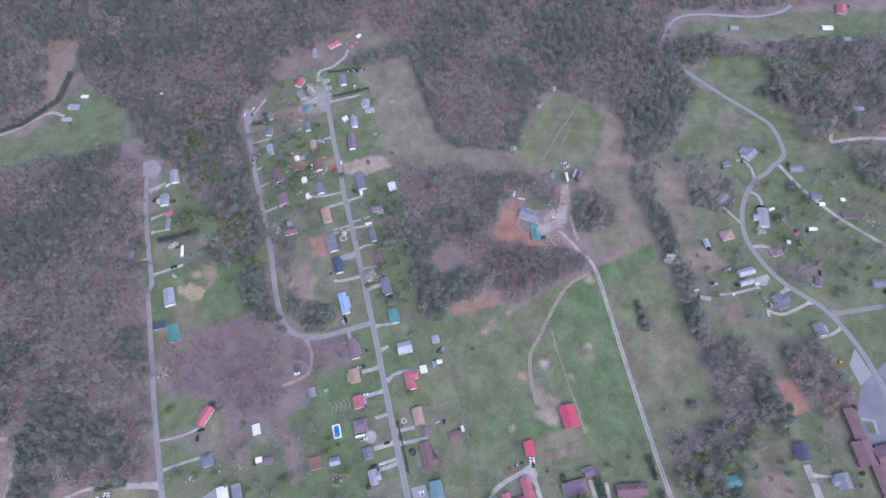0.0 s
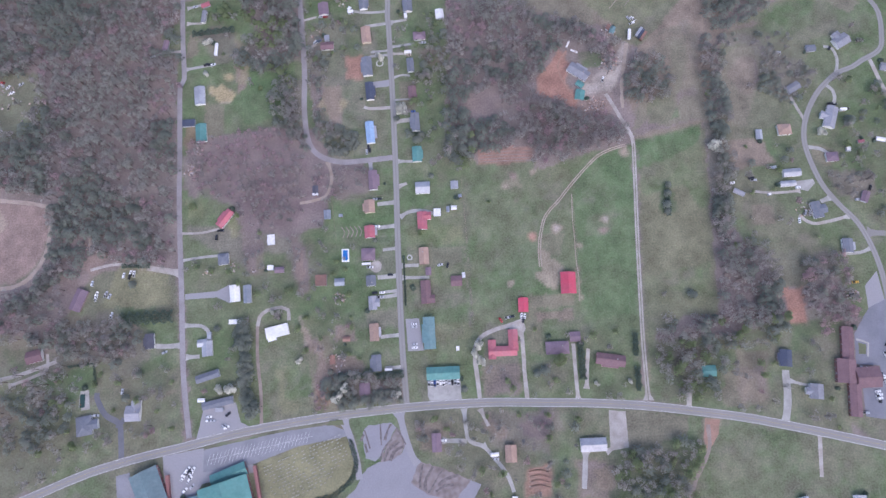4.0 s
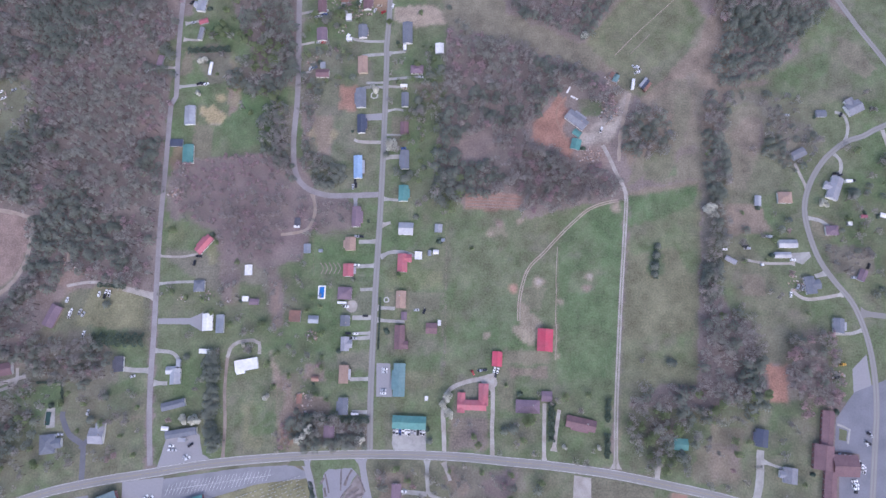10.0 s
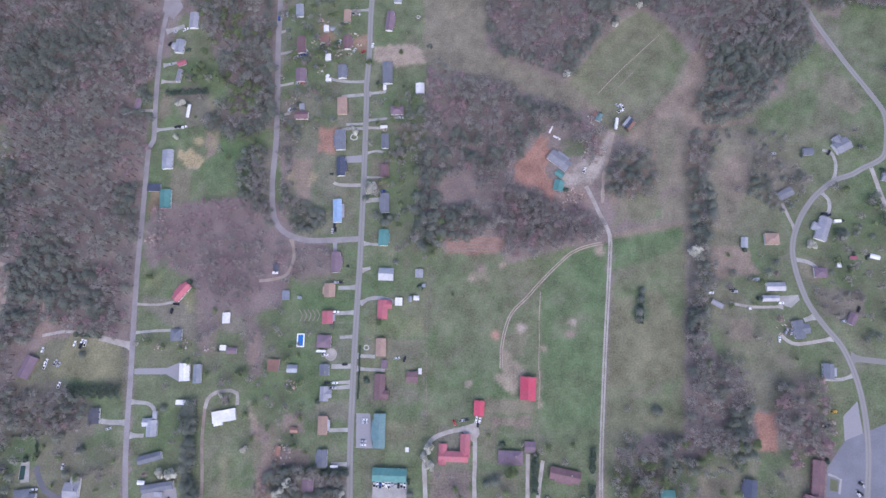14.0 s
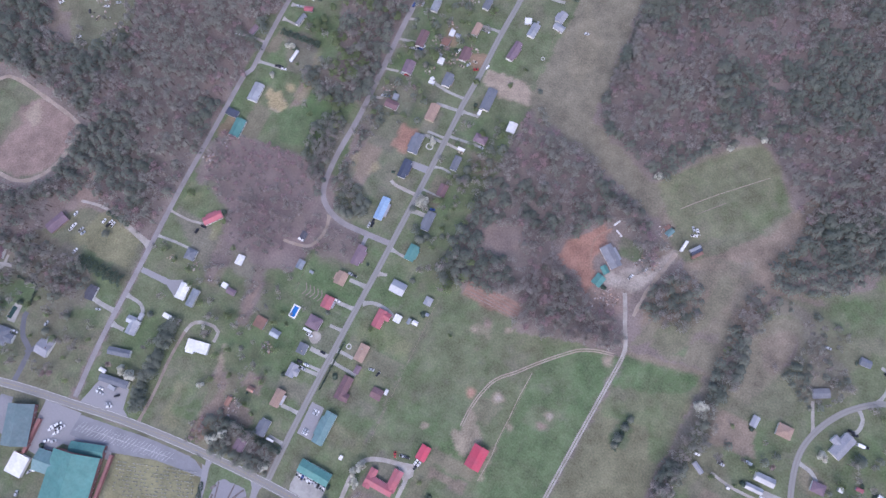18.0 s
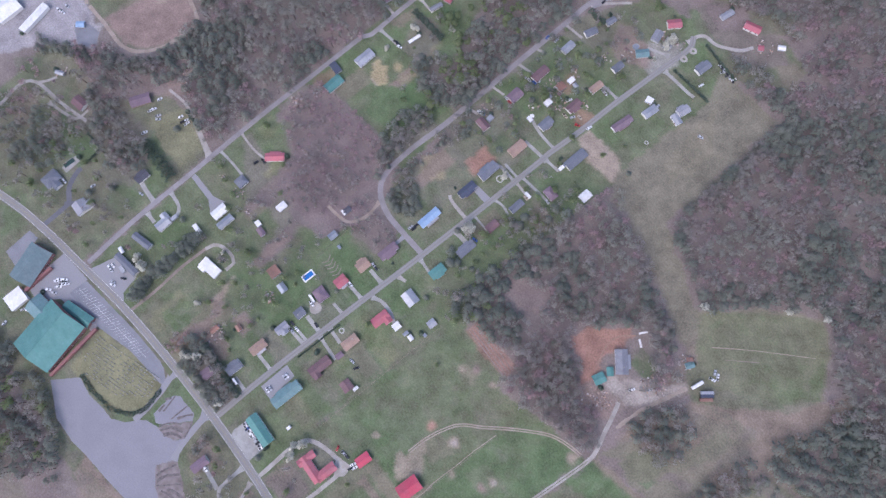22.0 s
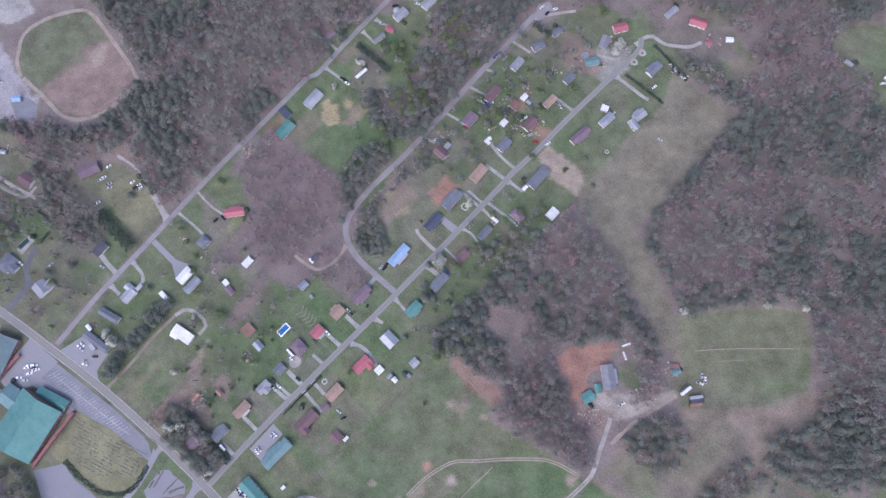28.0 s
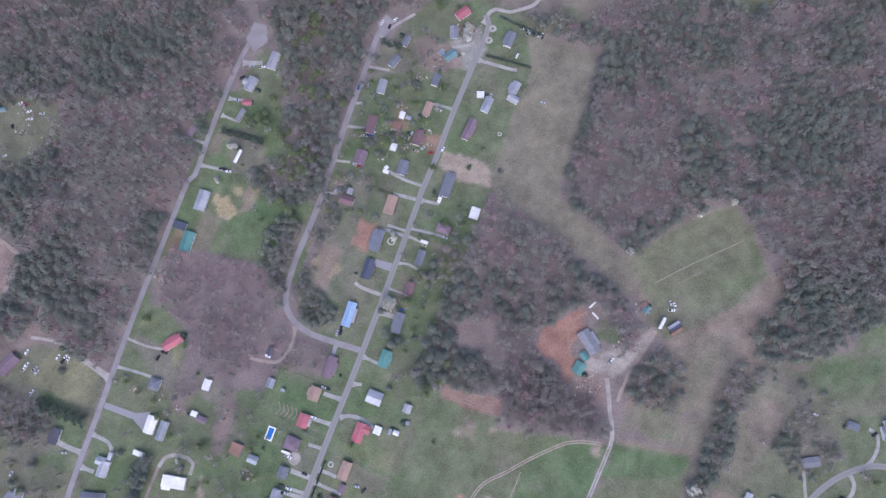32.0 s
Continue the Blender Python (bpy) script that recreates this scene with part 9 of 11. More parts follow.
vehicle('suv', 'silver', -243.9, -104.8, 65, 'silver sport utility vehicle parked on rough grass', 'vehicles on rough grass')
vehicle('pickup', 'white', -241.2, -121.1, 76, 'white pickup truck parked on rough grass', 'vehicles on rough grass')
vehicle('suv', 'white', -259.2, -93.0, 85, 'white sport utility vehicle parked on rough grass', 'vehicles on rough grass')
vehicle('suv', 'silver', -228.3, -183.7, 87, 'silver sport utility vehicle parked on rough grass', 'vehicles on rough grass')
vehicle('car', 'white', -173.5, -248.5, 51, 'white car parked in a church yard', 'vehicles in the church yard')
vehicle('pickup', 'white', -170.7, -250.3, 51, 'white pickup truck parked in a church yard', 'vehicles in the church yard')
vehicle('car', 'white', -176.7, -253.1, 50, 'white car parked in a church yard', 'vehicles in the church yard')
vehicle('suv', 'white', -170.9, -253.6, 50, 'white sport utility vehicle parked in a church yard', 'vehicles in the church yard')
vehicle('suv', 'white', -174.6, -261.9, 45, 'white sport utility vehicle parked in a church yard', 'vehicles in the church yard')
vehicle('suv', 'silver', -169.1, -259.5, 45, 'silver sport utility vehicle parked in a church yard', 'vehicles in the church yard')
vehicle('car', 'silver', -171.6, -255.3, 52, 'silver car parked in a church yard', 'vehicles in the church yard')
vehicle('pickup', 'white', -169.2, -247.3, 50, 'white pickup truck parked in a church yard', 'vehicles in the church yard')
vehicle('suv', 'silver', 368.5, -204.2, 82, 'silver sport utility vehicle parked in a school car park', 'vehicles in the school car park')
vehicle('pickup', 'white', 368.2, -205.9, 82, 'white pickup truck parked in a school car park', 'vehicles in the school car park')
vehicle('car', 'black', 378.4, -207.8, 80, 'black car parked in a school car park', 'vehicles in the school car park')
vehicle('car', 'silver', 380.6, -210.4, 80, 'silver car parked in a school car park', 'vehicles in the school car park')
vehicle('pickup', 'white', 381.2, -212.1, 80, 'white pickup truck parked in a school car park', 'vehicles in the school car park')
vehicle('suv', 'black', 388.4, -185.3, -33, 'black sport utility vehicle parked in a school car park', 'vehicles in the school car park')
vehicle('pickup', 'black', 386.4, -191.9, -33, 'black pickup truck parked in a school car park', 'vehicles in the school car park')
vehicle('car', 'white', 372.8, -220.1, 10, 'white car parked in a school car park', 'vehicles in the school car park')
vehicle('pickup', 'white', 373.2, -223.1, 10, 'white pickup truck parked in a school car park', 'vehicles in the school car park')
vehicle('suv', 'white', 373.2, -225.6, 8, 'white sport utility vehicle parked in a school car park', 'vehicles in the school car park')
vehicle('car', 'silver', 372.1, -203.4, 80, 'silver car parked in a school car park', 'vehicles in the school car park')
vehicle('pickup', 'silver', 363.5, -202.4, 82, 'silver pickup truck parked in a school car park', 'vehicles in the school car park')
vehicle('pickup', 'black', 386.1, 26.5, 2, 'black pickup truck parked beside a house', 'vehicles beside the houses')
vehicle('car', 'black', 389.7, 25.1, 20, 'black car parked beside a house', 'vehicles beside the houses')
vehicle('suv', 'white', 343.0, -48.6, 2, 'white sport utility vehicle parked beside a house', 'vehicles beside the houses')
vehicle('car', 'white', 338.8, -77.5, 85, 'white car parked beside a house', 'vehicles beside the houses')
vehicle('suv', 'silver', 344.9, -71.3, 58, 'silver sport utility vehicle parked beside a house', 'vehicles beside the houses')
vehicle('car', 'silver', 348.9, -71.7, 75, 'silver car parked beside a house', 'vehicles beside the houses')
vehicle('pickup', 'black', 305.2, -37.5, 0, 'black pickup truck parked beside a house', 'vehicles beside the houses')
vehicle('pickup', 'silver', 306.9, -39.4, 0, 'silver pickup truck parked beside a house', 'vehicles beside the houses')
vehicle('suv', 'white', 288.2, -40.7, 2, 'white sport utility vehicle parked beside a house', 'vehicles beside the houses')
vehicle('suv', 'silver', 391.0, -62.6, 2, 'silver sport utility vehicle parked beside a house', 'vehicles beside the houses')
vehicle('suv', 'silver', 350.0, 79.2, 1, 'silver sport utility vehicle parked beside a house', 'vehicles beside the houses')
vehicle('suv', 'black', 396.2, 80.1, 58, 'black sport utility vehicle parked beside a house', 'vehicles beside the houses')
vehicle('car', 'black', 399.6, 20.6, 0, 'black car parked beside a house', 'vehicles beside the houses')
vehicle('pickup', 'black', 403.6, -52.9, 65, 'black pickup truck parked beside a house', 'vehicles beside the houses')
vehicle('pickup', 'silver', 323.1, -29.0, 0, 'silver pickup truck parked beside a house', 'vehicles beside the houses')
vehicle('suv', 'black', 423.4, 85.7, 0, 'black sport utility vehicle parked beside a house', 'vehicles beside the houses')
vehicle('car', 'silver', -33.5, 181.4, 65, 'silver car parked beside a cottage', 'vehicles beside the cottages')
vehicle('suv', 'tan', -8.6, 183.6, 0, 'tan sport utility vehicle parked beside a cottage', 'vehicles beside the cottages')
vehicle('pickup', 'tan', -17.6, 175.0, 0, 'tan pickup truck parked beside a cottage', 'vehicles beside the cottages')
vehicle('suv', 'silver', -12.6, 179.0, 65, 'silver sport utility vehicle parked beside a cottage', 'vehicles beside the cottages')
vehicle('suv', 'red', -4.7, 177.3, 33, 'red sport utility vehicle parked beside a cottage', 'vehicles beside the cottages')
vehicle('pickup', 'white', -26.5, 187.1, 74, 'white pickup truck parked beside a cottage', 'vehicles beside the cottages')
vehicle('suv', 'white', -62.4, 176.9, 10, 'white sport utility vehicle parked beside a cottage', 'vehicles beside the cottages')
vehicle('pickup', 'blue', -59.1, 174.6, 10, 'blue pickup truck parked beside a cottage', 'vehicles beside the cottages')
vehicle('suv', 'silver', -63.2, 172.8, 11, 'silver sport utility vehicle parked beside a cottage', 'vehicles beside the cottages')
vehicle('suv', 'silver', -67.7, 119.7, 16, 'silver sport utility vehicle parked beside a cottage', 'vehicles beside the cottages')
vehicle('suv', 'blue', -64.8, 121.4, 16, 'blue sport utility vehicle parked beside a cottage', 'vehicles beside the cottages')
vehicle('car', 'red', -58.3, 146.3, 0, 'red car parked beside a cottage', 'vehicles beside the cottages')
vehicle('car', 'silver', -62.4, 146.3, 0, 'silver car parked beside a cottage', 'vehicles beside the cottages')
vehicle('pickup', 'silver', -13.3, 215.6, 0, 'silver pickup truck parked beside a cottage', 'vehicles beside the cottages')
vehicle('suv', 'blue', -84.3, 211.8, 95, 'blue sport utility vehicle parked beside a cottage', 'vehicles beside the cottages')
vehicle('suv', 'silver', 31.4, 112.8, 0, 'silver sport utility vehicle parked beside a cottage', 'vehicles beside the cottages')
vehicle('suv', 'tan', 17.3, 100.9, 0, 'tan sport utility vehicle parked beside a cottage', 'vehicles beside the cottages')
vehicle('pickup', 'blue', 16.2, 142.4, 91, 'blue pickup truck parked beside a cottage', 'vehicles beside the cottages')
vehicle('suv', 'white', 3.8, 183.6, 82, 'white sport utility vehicle parked beside a cottage', 'vehicles beside the cottages')
vehicle('suv', 'blue', 18.4, 44.8, 12, 'blue sport utility vehicle parked beside a cottage', 'vehicles beside the cottages')
vehicle('suv', 'black', 34.6, 309.3, -43, 'black sport utility vehicle parked in a row along a hedge', 'vehicles along the hedge')
vehicle('suv', 'silver', 37.9, 308.7, -43, 'silver sport utility vehicle parked in a row along a hedge', 'vehicles along the hedge')
vehicle('car', 'black', 41.6, 308.4, -42, 'black car parked in a row along a hedge', 'vehicles along the hedge')
vehicle('suv', 'silver', 45.4, 308.0, -43, 'silver sport utility vehicle parked in a row along a hedge', 'vehicles along the hedge')
vehicle('suv', 'black', 49.6, 307.8, -43, 'black sport utility vehicle parked in a row along a hedge', 'vehicles along the hedge')
vehicle('car', 'black', 31.3, 309.8, -43, 'black car parked in a row along a hedge', 'vehicles along the hedge')
vehicle('car', 'silver', -77.0, 216.1, 91, 'silver car parked on a drive', 'vehicles on drives')
vehicle('suv', 'black', -78.8, 273.4, 91, 'black sport utility vehicle parked on a drive', 'vehicles on drives')
vehicle('suv', 'white', -76.4, 281.1, 62, 'white sport utility vehicle parked on a drive', 'vehicles on drives')
vehicle('pickup', 'black', -168.0, 104.8, 19, 'black pickup truck parked on a drive', 'vehicles on drives')
vehicle('car', 'black', -164.8, 104.9, 19, 'black car parked on a drive', 'vehicles on drives')
vehicle('suv', 'white', -161.9, 104.3, 19, 'white sport utility vehicle parked on a drive', 'vehicles on drives')
vehicle('pickup', 'white', -170.8, 201.1, 29, 'white pickup truck parked on a drive', 'vehicles on drives')
vehicle('car', 'silver', -180.2, 198.9, 30, 'silver car parked on a drive', 'vehicles on drives')
vehicle('pickup', 'black', -183.7, 186.6, 50, 'black pickup truck parked on a drive', 'vehicles on drives')
vehicle('pickup', 'silver', 26.1, 241.3, 90, 'silver pickup truck parked on a drive', 'vehicles on drives')
vehicle('car', 'silver', -66.2, 172.2, 30, 'silver car parked on a drive', 'vehicles on drives')
vehicle('pickup', 'white', -57.8, 177.4, 40, 'white pickup truck parked on a drive', 'vehicles on drives')
vehicle('suv', 'silver', 69.9, 250.7, 20, 'silver sport utility vehicle parked on a drive', 'vehicles on drives')
vehicle('car', 'white', 35.5, 284.0, 80, 'white car parked on a drive', 'vehicles on drives')
vehicle('car', 'white', -218.3, 116.9, 19, 'white car parked on a drive', 'vehicles on drives')
vehicle('suv', 'silver', -180.2, 165.7, 19, 'silver sport utility vehicle parked on a drive', 'vehicles on drives')
vehicle('suv', 'white', -396.5, -117.9, 7, 'white sport utility vehicle parked on bare ground', 'vehicles on bare ground')
vehicle('pickup', 'white', -392.0, -116.2, 7, 'white pickup truck parked on bare ground', 'vehicles on bare ground')
vehicle('suv', 'silver', -394.3, -109.8, 7, 'silver sport utility vehicle parked on bare ground', 'vehicles on bare ground')
vehicle('suv', 'silver', 220.8, 123.8, 126, 'silver sport utility vehicle parked on bare ground', 'vehicles on bare ground')
vehicle('pickup', 'white', 224.7, 123.1, 126, 'white pickup truck parked on bare ground', 'vehicles on bare ground')
vehicle('pickup', 'white', 190.1, 64.2, 71, 'white pickup truck parked on bare ground', 'vehicles on bare ground')
vehicle('car', 'silver', 198.9, 75.3, 71, 'silver car parked on bare ground', 'vehicles on bare ground')
vehicle('car', 'silver', -173.9, -287.9, 70, 'silver car parked beside a church', 'vehicles beside the church')
vehicle('suv', 'silver', -173.7, -306.1, 104, 'silver sport utility vehicle parked beside a church', 'vehicles beside the church')
vehicle('suv', 'white', -176.1, -250.0, 48, 'white sport utility vehicle parked beside a church', 'vehicles beside the church')
vehicle('pickup', 'black', -172.7, -248.5, 48, 'black pickup truck parked beside a church', 'vehicles beside the church')
vehicle('suv', 'white', -173.0, -246.4, 48, 'white sport utility vehicle parked beside a church', 'vehicles beside the church')
vehicle('pickup', 'black', -133.5, -248.4, 38, 'black pickup truck parked beside a church', 'vehicles beside the church')
vehicle('suv', 'white', 28.6, -236.7, -5, 'white sport utility vehicle parked south of the main road', 'vehicles south of the road')
vehicle('suv', 'silver', 68.5, -252.9, -3, 'silver sport utility vehicle parked south of the main road', 'vehicles south of the road')
vehicle('pickup', 'silver', 359.9, -235.7, -5, 'silver pickup truck parked south of the main road', 'vehicles south of the road')
vehicle('suv', 'white', 325.0, -310.3, 32, 'white sport utility vehicle parked south of the main road', 'vehicles south of the road')
vehicle('pickup', 'yellow', 373.9, -132.6, 2, 'yellow work truck on bare ground beside a road')
vehicle('suv', 'black', 368.4, -142.9, 22, 'black vehicle on bare ground beside a road')
vehicle('pickup', 'white', -360.9, 98.7, 54, 'white old vehicle standing in a woodland clearing', 'vehicles in the clearing')
vehicle('car', 'silver', -355.5, 97.4, 128, 'silver old vehicle standing in a woodland clearing', 'vehicles in the clearing')
vehicle('car', 'white', -350.0, 95.1, 43, 'white old vehicle standing in a woodland clearing', 'vehicles in the clearing')
vehicle('suv', 'silver', -337.8, 97.2, 33, 'silver old vehicle standing in a woodland clearing', 'vehicles in the clearing')
vehicle('car', 'white', -346.1, 89.2, 23, 'white old vehicle standing in a woodland clearing', 'vehicles in the clearing')
vehicle('suv', 'white', -388.3, 74.6, 67, 'white old vehicle standing in a woodland clearing', 'vehicles in the clearing')
vehicle('car', 'silver', -391.9, 76.6, 67, 'silver old vehicle standing in a woodland clearing', 'vehicles in the clearing')
vehicle('car', 'black', -358.3, 77.8, 121, 'black old vehicle standing in a woodland clearing', 'vehicles in the clearing')
vehicle('pickup', 'tan', -347.3, 74.9, 90, 'tan old vehicle standing in a woodland clearing', 'vehicles in the clearing')
vehicle('car', 'white', -352.9, 51.0, 44, 'white old vehicle standing in a woodland clearing', 'vehicles in the clearing')
vehicle('car', 'red', -355.8, 100.2, 174, 'red old vehicle standing in a woodland clearing', 'vehicles in the clearing')
shed('weathered teal shed in a woodland clearing', -372.9, 88.6, 5.8, 3.2, 31, 'metal_teal_dull')
junk('scattered pale scrap in a woodland clearing', -347.9, 86.1, 14.0, 22)
junk('heaps of pale scrap beside a lane', -179.0, 2.7, 5.0, 22)
junk('scrap and boards beside a shed', -123.5, -90.7, 3.0, 8)
junk('toys and boards on a lawn', -49.0, -119.0, 4.0, 9)
junk('crates and boards behind a cottage', -162.7, -90.4, 4.0, 8)
fence('weathered wooden fence between gardens and a meadow', 57.0, -19.7, 58.1, -82.0)
fence('weathered wooden fence between gardens and a meadow', 58.1, -82.0, 58.8, -146.6)
fence('weathered wooden fence dividing a meadow', 150.8, -44.6, 149.8, -90.0)
fence('weathered wooden fence dividing a meadow', 149.8, -90.0, 148.5, -108.6)
fence('weathered wooden fence along a fallow field', 40.1, 276.7, 46.5, 221.9)
fence('weathered wooden fence along a fallow field', 46.5, 221.9, 49.1, 190.2)
fence('weathered wooden fence beside a lawn', -77.1, -150.1, -72.6, -208.6)
fence('weathered fence behind back gardens', -55.9, -33.2, -8.7, -31.6)
fence('weathered fence behind back gardens', -55.9, -33.2, -52.7, -69.4)
house('dark slate-roofed house on a hill lawn', 189.8, 416.0, 16.0, 7.2, 4, 'shingle_slate', chimney=True)
shed('long white-roofed shed on a hill lawn', 176.0, 422.9, 10.1, 3.4, 2, 'metal_white')
vehicle('suv', 'white', 173.3, 416.9, 50, 'white vehicle parked on a hill lawn')
vehicle('car', 'silver', 195.2, 409.7, 125, 'silver vehicle parked on a hill lawn')
vehicle('car', 'white', 367.5, -203.0, 68, 'white vehicle parked in a school car park', 'vehicles at the school')
vehicle('suv', 'silver', 370.8, -204.6, 69, 'silver vehicle parked in a school car park', 'vehicles at the school')
vehicle('suv', 'white', 376.9, -207.0, 68, 'white vehicle parked in a school car park', 'vehicles at the school')
vehicle('pickup', 'white', 379.5, -210.3, 68, 'white vehicle parked in a school car park', 'vehicles at the school')
vehicle('car', 'silver', 389.0, -185.7, 114, 'silver vehicle parked in a school car park', 'vehicles at the school')
vehicle('car', 'white', 385.2, -192.1, 116, 'white vehicle parked in a school car park', 'vehicles at the school')
vehicle('car', 'white', 373.0, -221.6, 73, 'white vehicle parked in a school car park', 'vehicles at the school')
vehicle('suv', 'black', 373.2, -226.9, 73, 'black vehicle parked in a school car park', 'vehicles at the school')

# woods
woods('the wood west of the lane', [(-540, 268), (-345, 262), (-230, 262), (-190, 228), (-189.5, 90), (-189, 0), (-191, -72), (-222, -76), (-270, -62), (-290, -45), (-300, -22), (-308, -10), (-345, -3), (-385, 4), (-480, -20), (-540, -30)], 6.0, {'pine': 0.4, 'bare': 0.36, 'maple': 0.09, 'pale': 0.15}, 3, holes=[[(-375.9, 87.7), (-351.1, 105.8), (-324.5, 103.0), (-315.3, 72.4), (-334.9, 50.4), (-372.7, 37.0), (-395.2, 80.9)]], size=1.18)
woods('the wood north of the houses', [(-600, 440), (-600, 400), (-385, 400), (-340, 440), (-262, 440), (-262, 385), (-205, 305), (-192, 245), (-150, 245), (-120, 262), (-88, 288), (-60, 300), (-40, 345), (40, 365), (29.9, 321.9), (49.8, 309.5), (104.5, 313.5), (105.5, 283.0), (105.0, 257.6), (105.3, 237.1), (107.2, 196.5), (108.1, 181.4), (122.3, 172.6), (139.1, 161.4), (167.1, 148.1), (181.5, 153.8), (202.5, 186.6), (243.0, 222.4), (266.3, 208.2), (289.9, 176.4), (340, 150), (350, 190), (380, 240), (440, 330), (470, 440)], 6.1, {'pine': 0.38, 'bare': 0.44, 'maple': 0.1, 'pale': 0.08}, 7, holes=[[(-0.1, 319.6), (-10.6, 347.0), (12.8, 365.0), (46.5, 370.2), (87.6, 357.6), (83.5, 332.4), (28.2, 324.0)]], size=1.18)
woods('the far northern wood', [(-640, 640), (-640, 440), (520, 440), (600, 330), (760, 330), (760, 640)], 9.1, {'pine': 0.45, 'bare': 0.5, 'pale': 0.05}, 9, size=1.59)
woods('a strip of wood behind gardens', [(-178.1, 237.9), (-154.0, 212.5), (-127.0, 156.2), (-106.3, 126.2), (-84.7, 107.7), (-85.3, 138.9), (-89.3, 185.7), (-92.4, 234.0), (-94.5, 272.5), (-135.0, 293.0), (-181.0, 271.4)], 6.0, {'pine': 0.5, 'pale': 0.22, 'bare': 0.1, 'green': 0.18}, 11, size=1.18)
woods('a belt of wood by a pasture', [(301.9, 156.4), (292.1, 131.0), (286.8, 111.9), (310.4, 109.2), (334.4, 113.1), (343.5, 126.9), (359.1, 152.2), (385.0, 170.4), (396.6, 179.6), (392, 224), (382, 229), (351, 285), (308, 196)], 6.5, {'pine': 0.66, 'bare': 0.28, 'pale': 0.06}, 13, size=1.18)
woods('the wood round the farmstead', [(53.4, 160.8), (71.2, 166.4), (91.7, 158.5), (151.8, 126.6), (190.9, 110.5), (207.5, 97.3), (200.3, 74.7), (169.5, 42.8), (188.1, 27.9), (205.4, 10.7), (192.0, 3.2), (149.4, -6.9), (123.5, -11.1), (118.8, 3.5), (73.6, 4.6), (54.8, -12.8), (47.2, 6.8), (50.8, 57.4), (54.5, 110.2)], 6.2, {'pine': 0.27, 'bare': 0.5, 'maple': 0.14, 'pale': 0.09}, 15, holes=[[(123.9, 57.8), (141.2, 83.9), (155.1, 95.5), (170.7, 89.2), (192.3, 81.5), (193.2, 37.9), (162.1, 32.7), (147.9, 45.2), (133.5, 45.1)], [(65.5, 53.4), (94.8, 57.6), (97.3, 34.7), (68.3, 32.0)]], size=1.18)
woods('a dark clump beside a dry field', [(211.4, 73.8), (224.0, 85.2), (242.9, 78.0), (249.5, 58.5), (240.9, 40.8), (219.2, 34.1), (209.4, 48.1)], 5.5, {'pine': 0.5, 'bare': 0.5}, 17, size=1.1)
woods('an overgrown field boundary', [(277.5, -47.8), (279, -67), (274.7, -91.7), (283.6, -95.7), (311, -97), (307, -134), (308, -170.8), (283, -174.8), (272, -152), (266, -152), (268, -81)], 6.0, {'pine': 0.3, 'bare': 0.5, 'pale': 0.2}, 19, size=1.18)
woods('a thicket beside a lane', [(208.6, -151.1), (272.3, -151.3), (274.9, -174.7), (256.2, -181.0), (247.9, -207.1), (233.8, -215.5), (216.3, -213.1), (204.1, -191.2)], 6.0, {'pine': 0.2, 'bare': 0.5, 'pale': 0.15, 'green': 0.15}, 21, size=1.18)
woods('a thicket beside a school', [(333.9, -116.5), (365.2, -107.7), (369.8, -135.7), (359.8, -169.9), (332.8, -171.2), (330.9, -153.2)], 6.0, {'maple': 0.4, 'bare': 0.5, 'pine': 0.1}, 23, size=1.18)
woods('a wooded yard', [(-297.3, -142.5), (-276.0, -124.2), (-231.0, -123.1), (-216.1, -143.9), (-229.2, -162.0), (-252.8, -159.8), (-277.8, -147.5)], 5.6, {'pine': 0.36, 'bare': 0.5, 'pale': 0.14}, 25, size=1.0)
woods('a wood beside a ball field', [(-357.3, -122.8), (-305.1, -85.3), (-283.9, -61.1), (-268.6, -66.4), (-266.8, -81.2), (-284.4, -95.4), (-283.1, -124.1), (-297.3, -142.5)], 6.0, {'pine': 0.22, 'bare': 0.6, 'maple': 0.18}, 27, size=1.05)
woods('a wooded slope behind houses', [(-360.7, -159.9), (-313.3, -163.0), (-275.5, -165.8), (-270.6, -197.2), (-277.8, -219.0), (-313.2, -227.1), (-349.0, -230.9)], 6.4, {'pine': 0.3, 'bare': 0.5, 'maple': 0.2}, 29, size=1.0)
woods('a dark belt round a ball field', [(-383.5, -144.9), (-339.3, -114.3), (-312.6, -96.5), (-298.1, -75.6), (-295.5, -25.6), (-280.6, -26.3), (-281.7, -76.1), (-303.6, -103.9), (-372.0, -153.8)], 4.2, {'pine': 0.7, 'bare': 0.3}, 31, size=0.72)
woods('a belt beside a ball field', [(-396.3, 6.3), (-358.4, -1.3), (-307.2, -14.2), (-304.5, -4.3), (-361.5, 15.1), (-391.4, 26.5)], 4.4, {'pine': 0.7, 'bare': 0.3}, 33, size=0.72)
woods('a young bare wood', [(-181.8, 29.6), (-133.8, 34.8), (-88.6, 39.1), (-77.2, 0.7), (-79.6, -42.8), (-94.8, -50.0), (-123.6, -56.9), (-142.3, -28.8), (-177.9, -20.4)], 5.2, {'bare': 0.55, 'maple': 0.45}, 35, size=0.72)
woods('a bare copse by a bend', [(-71.2, -0.5), (-27.6, -4.6), (-26.4, -22.1), (-58.9, -33.7), (-78.9, -20.0)], 5.6, {'bare': 0.8, 'maple': 0.2}, 37, size=0.7)
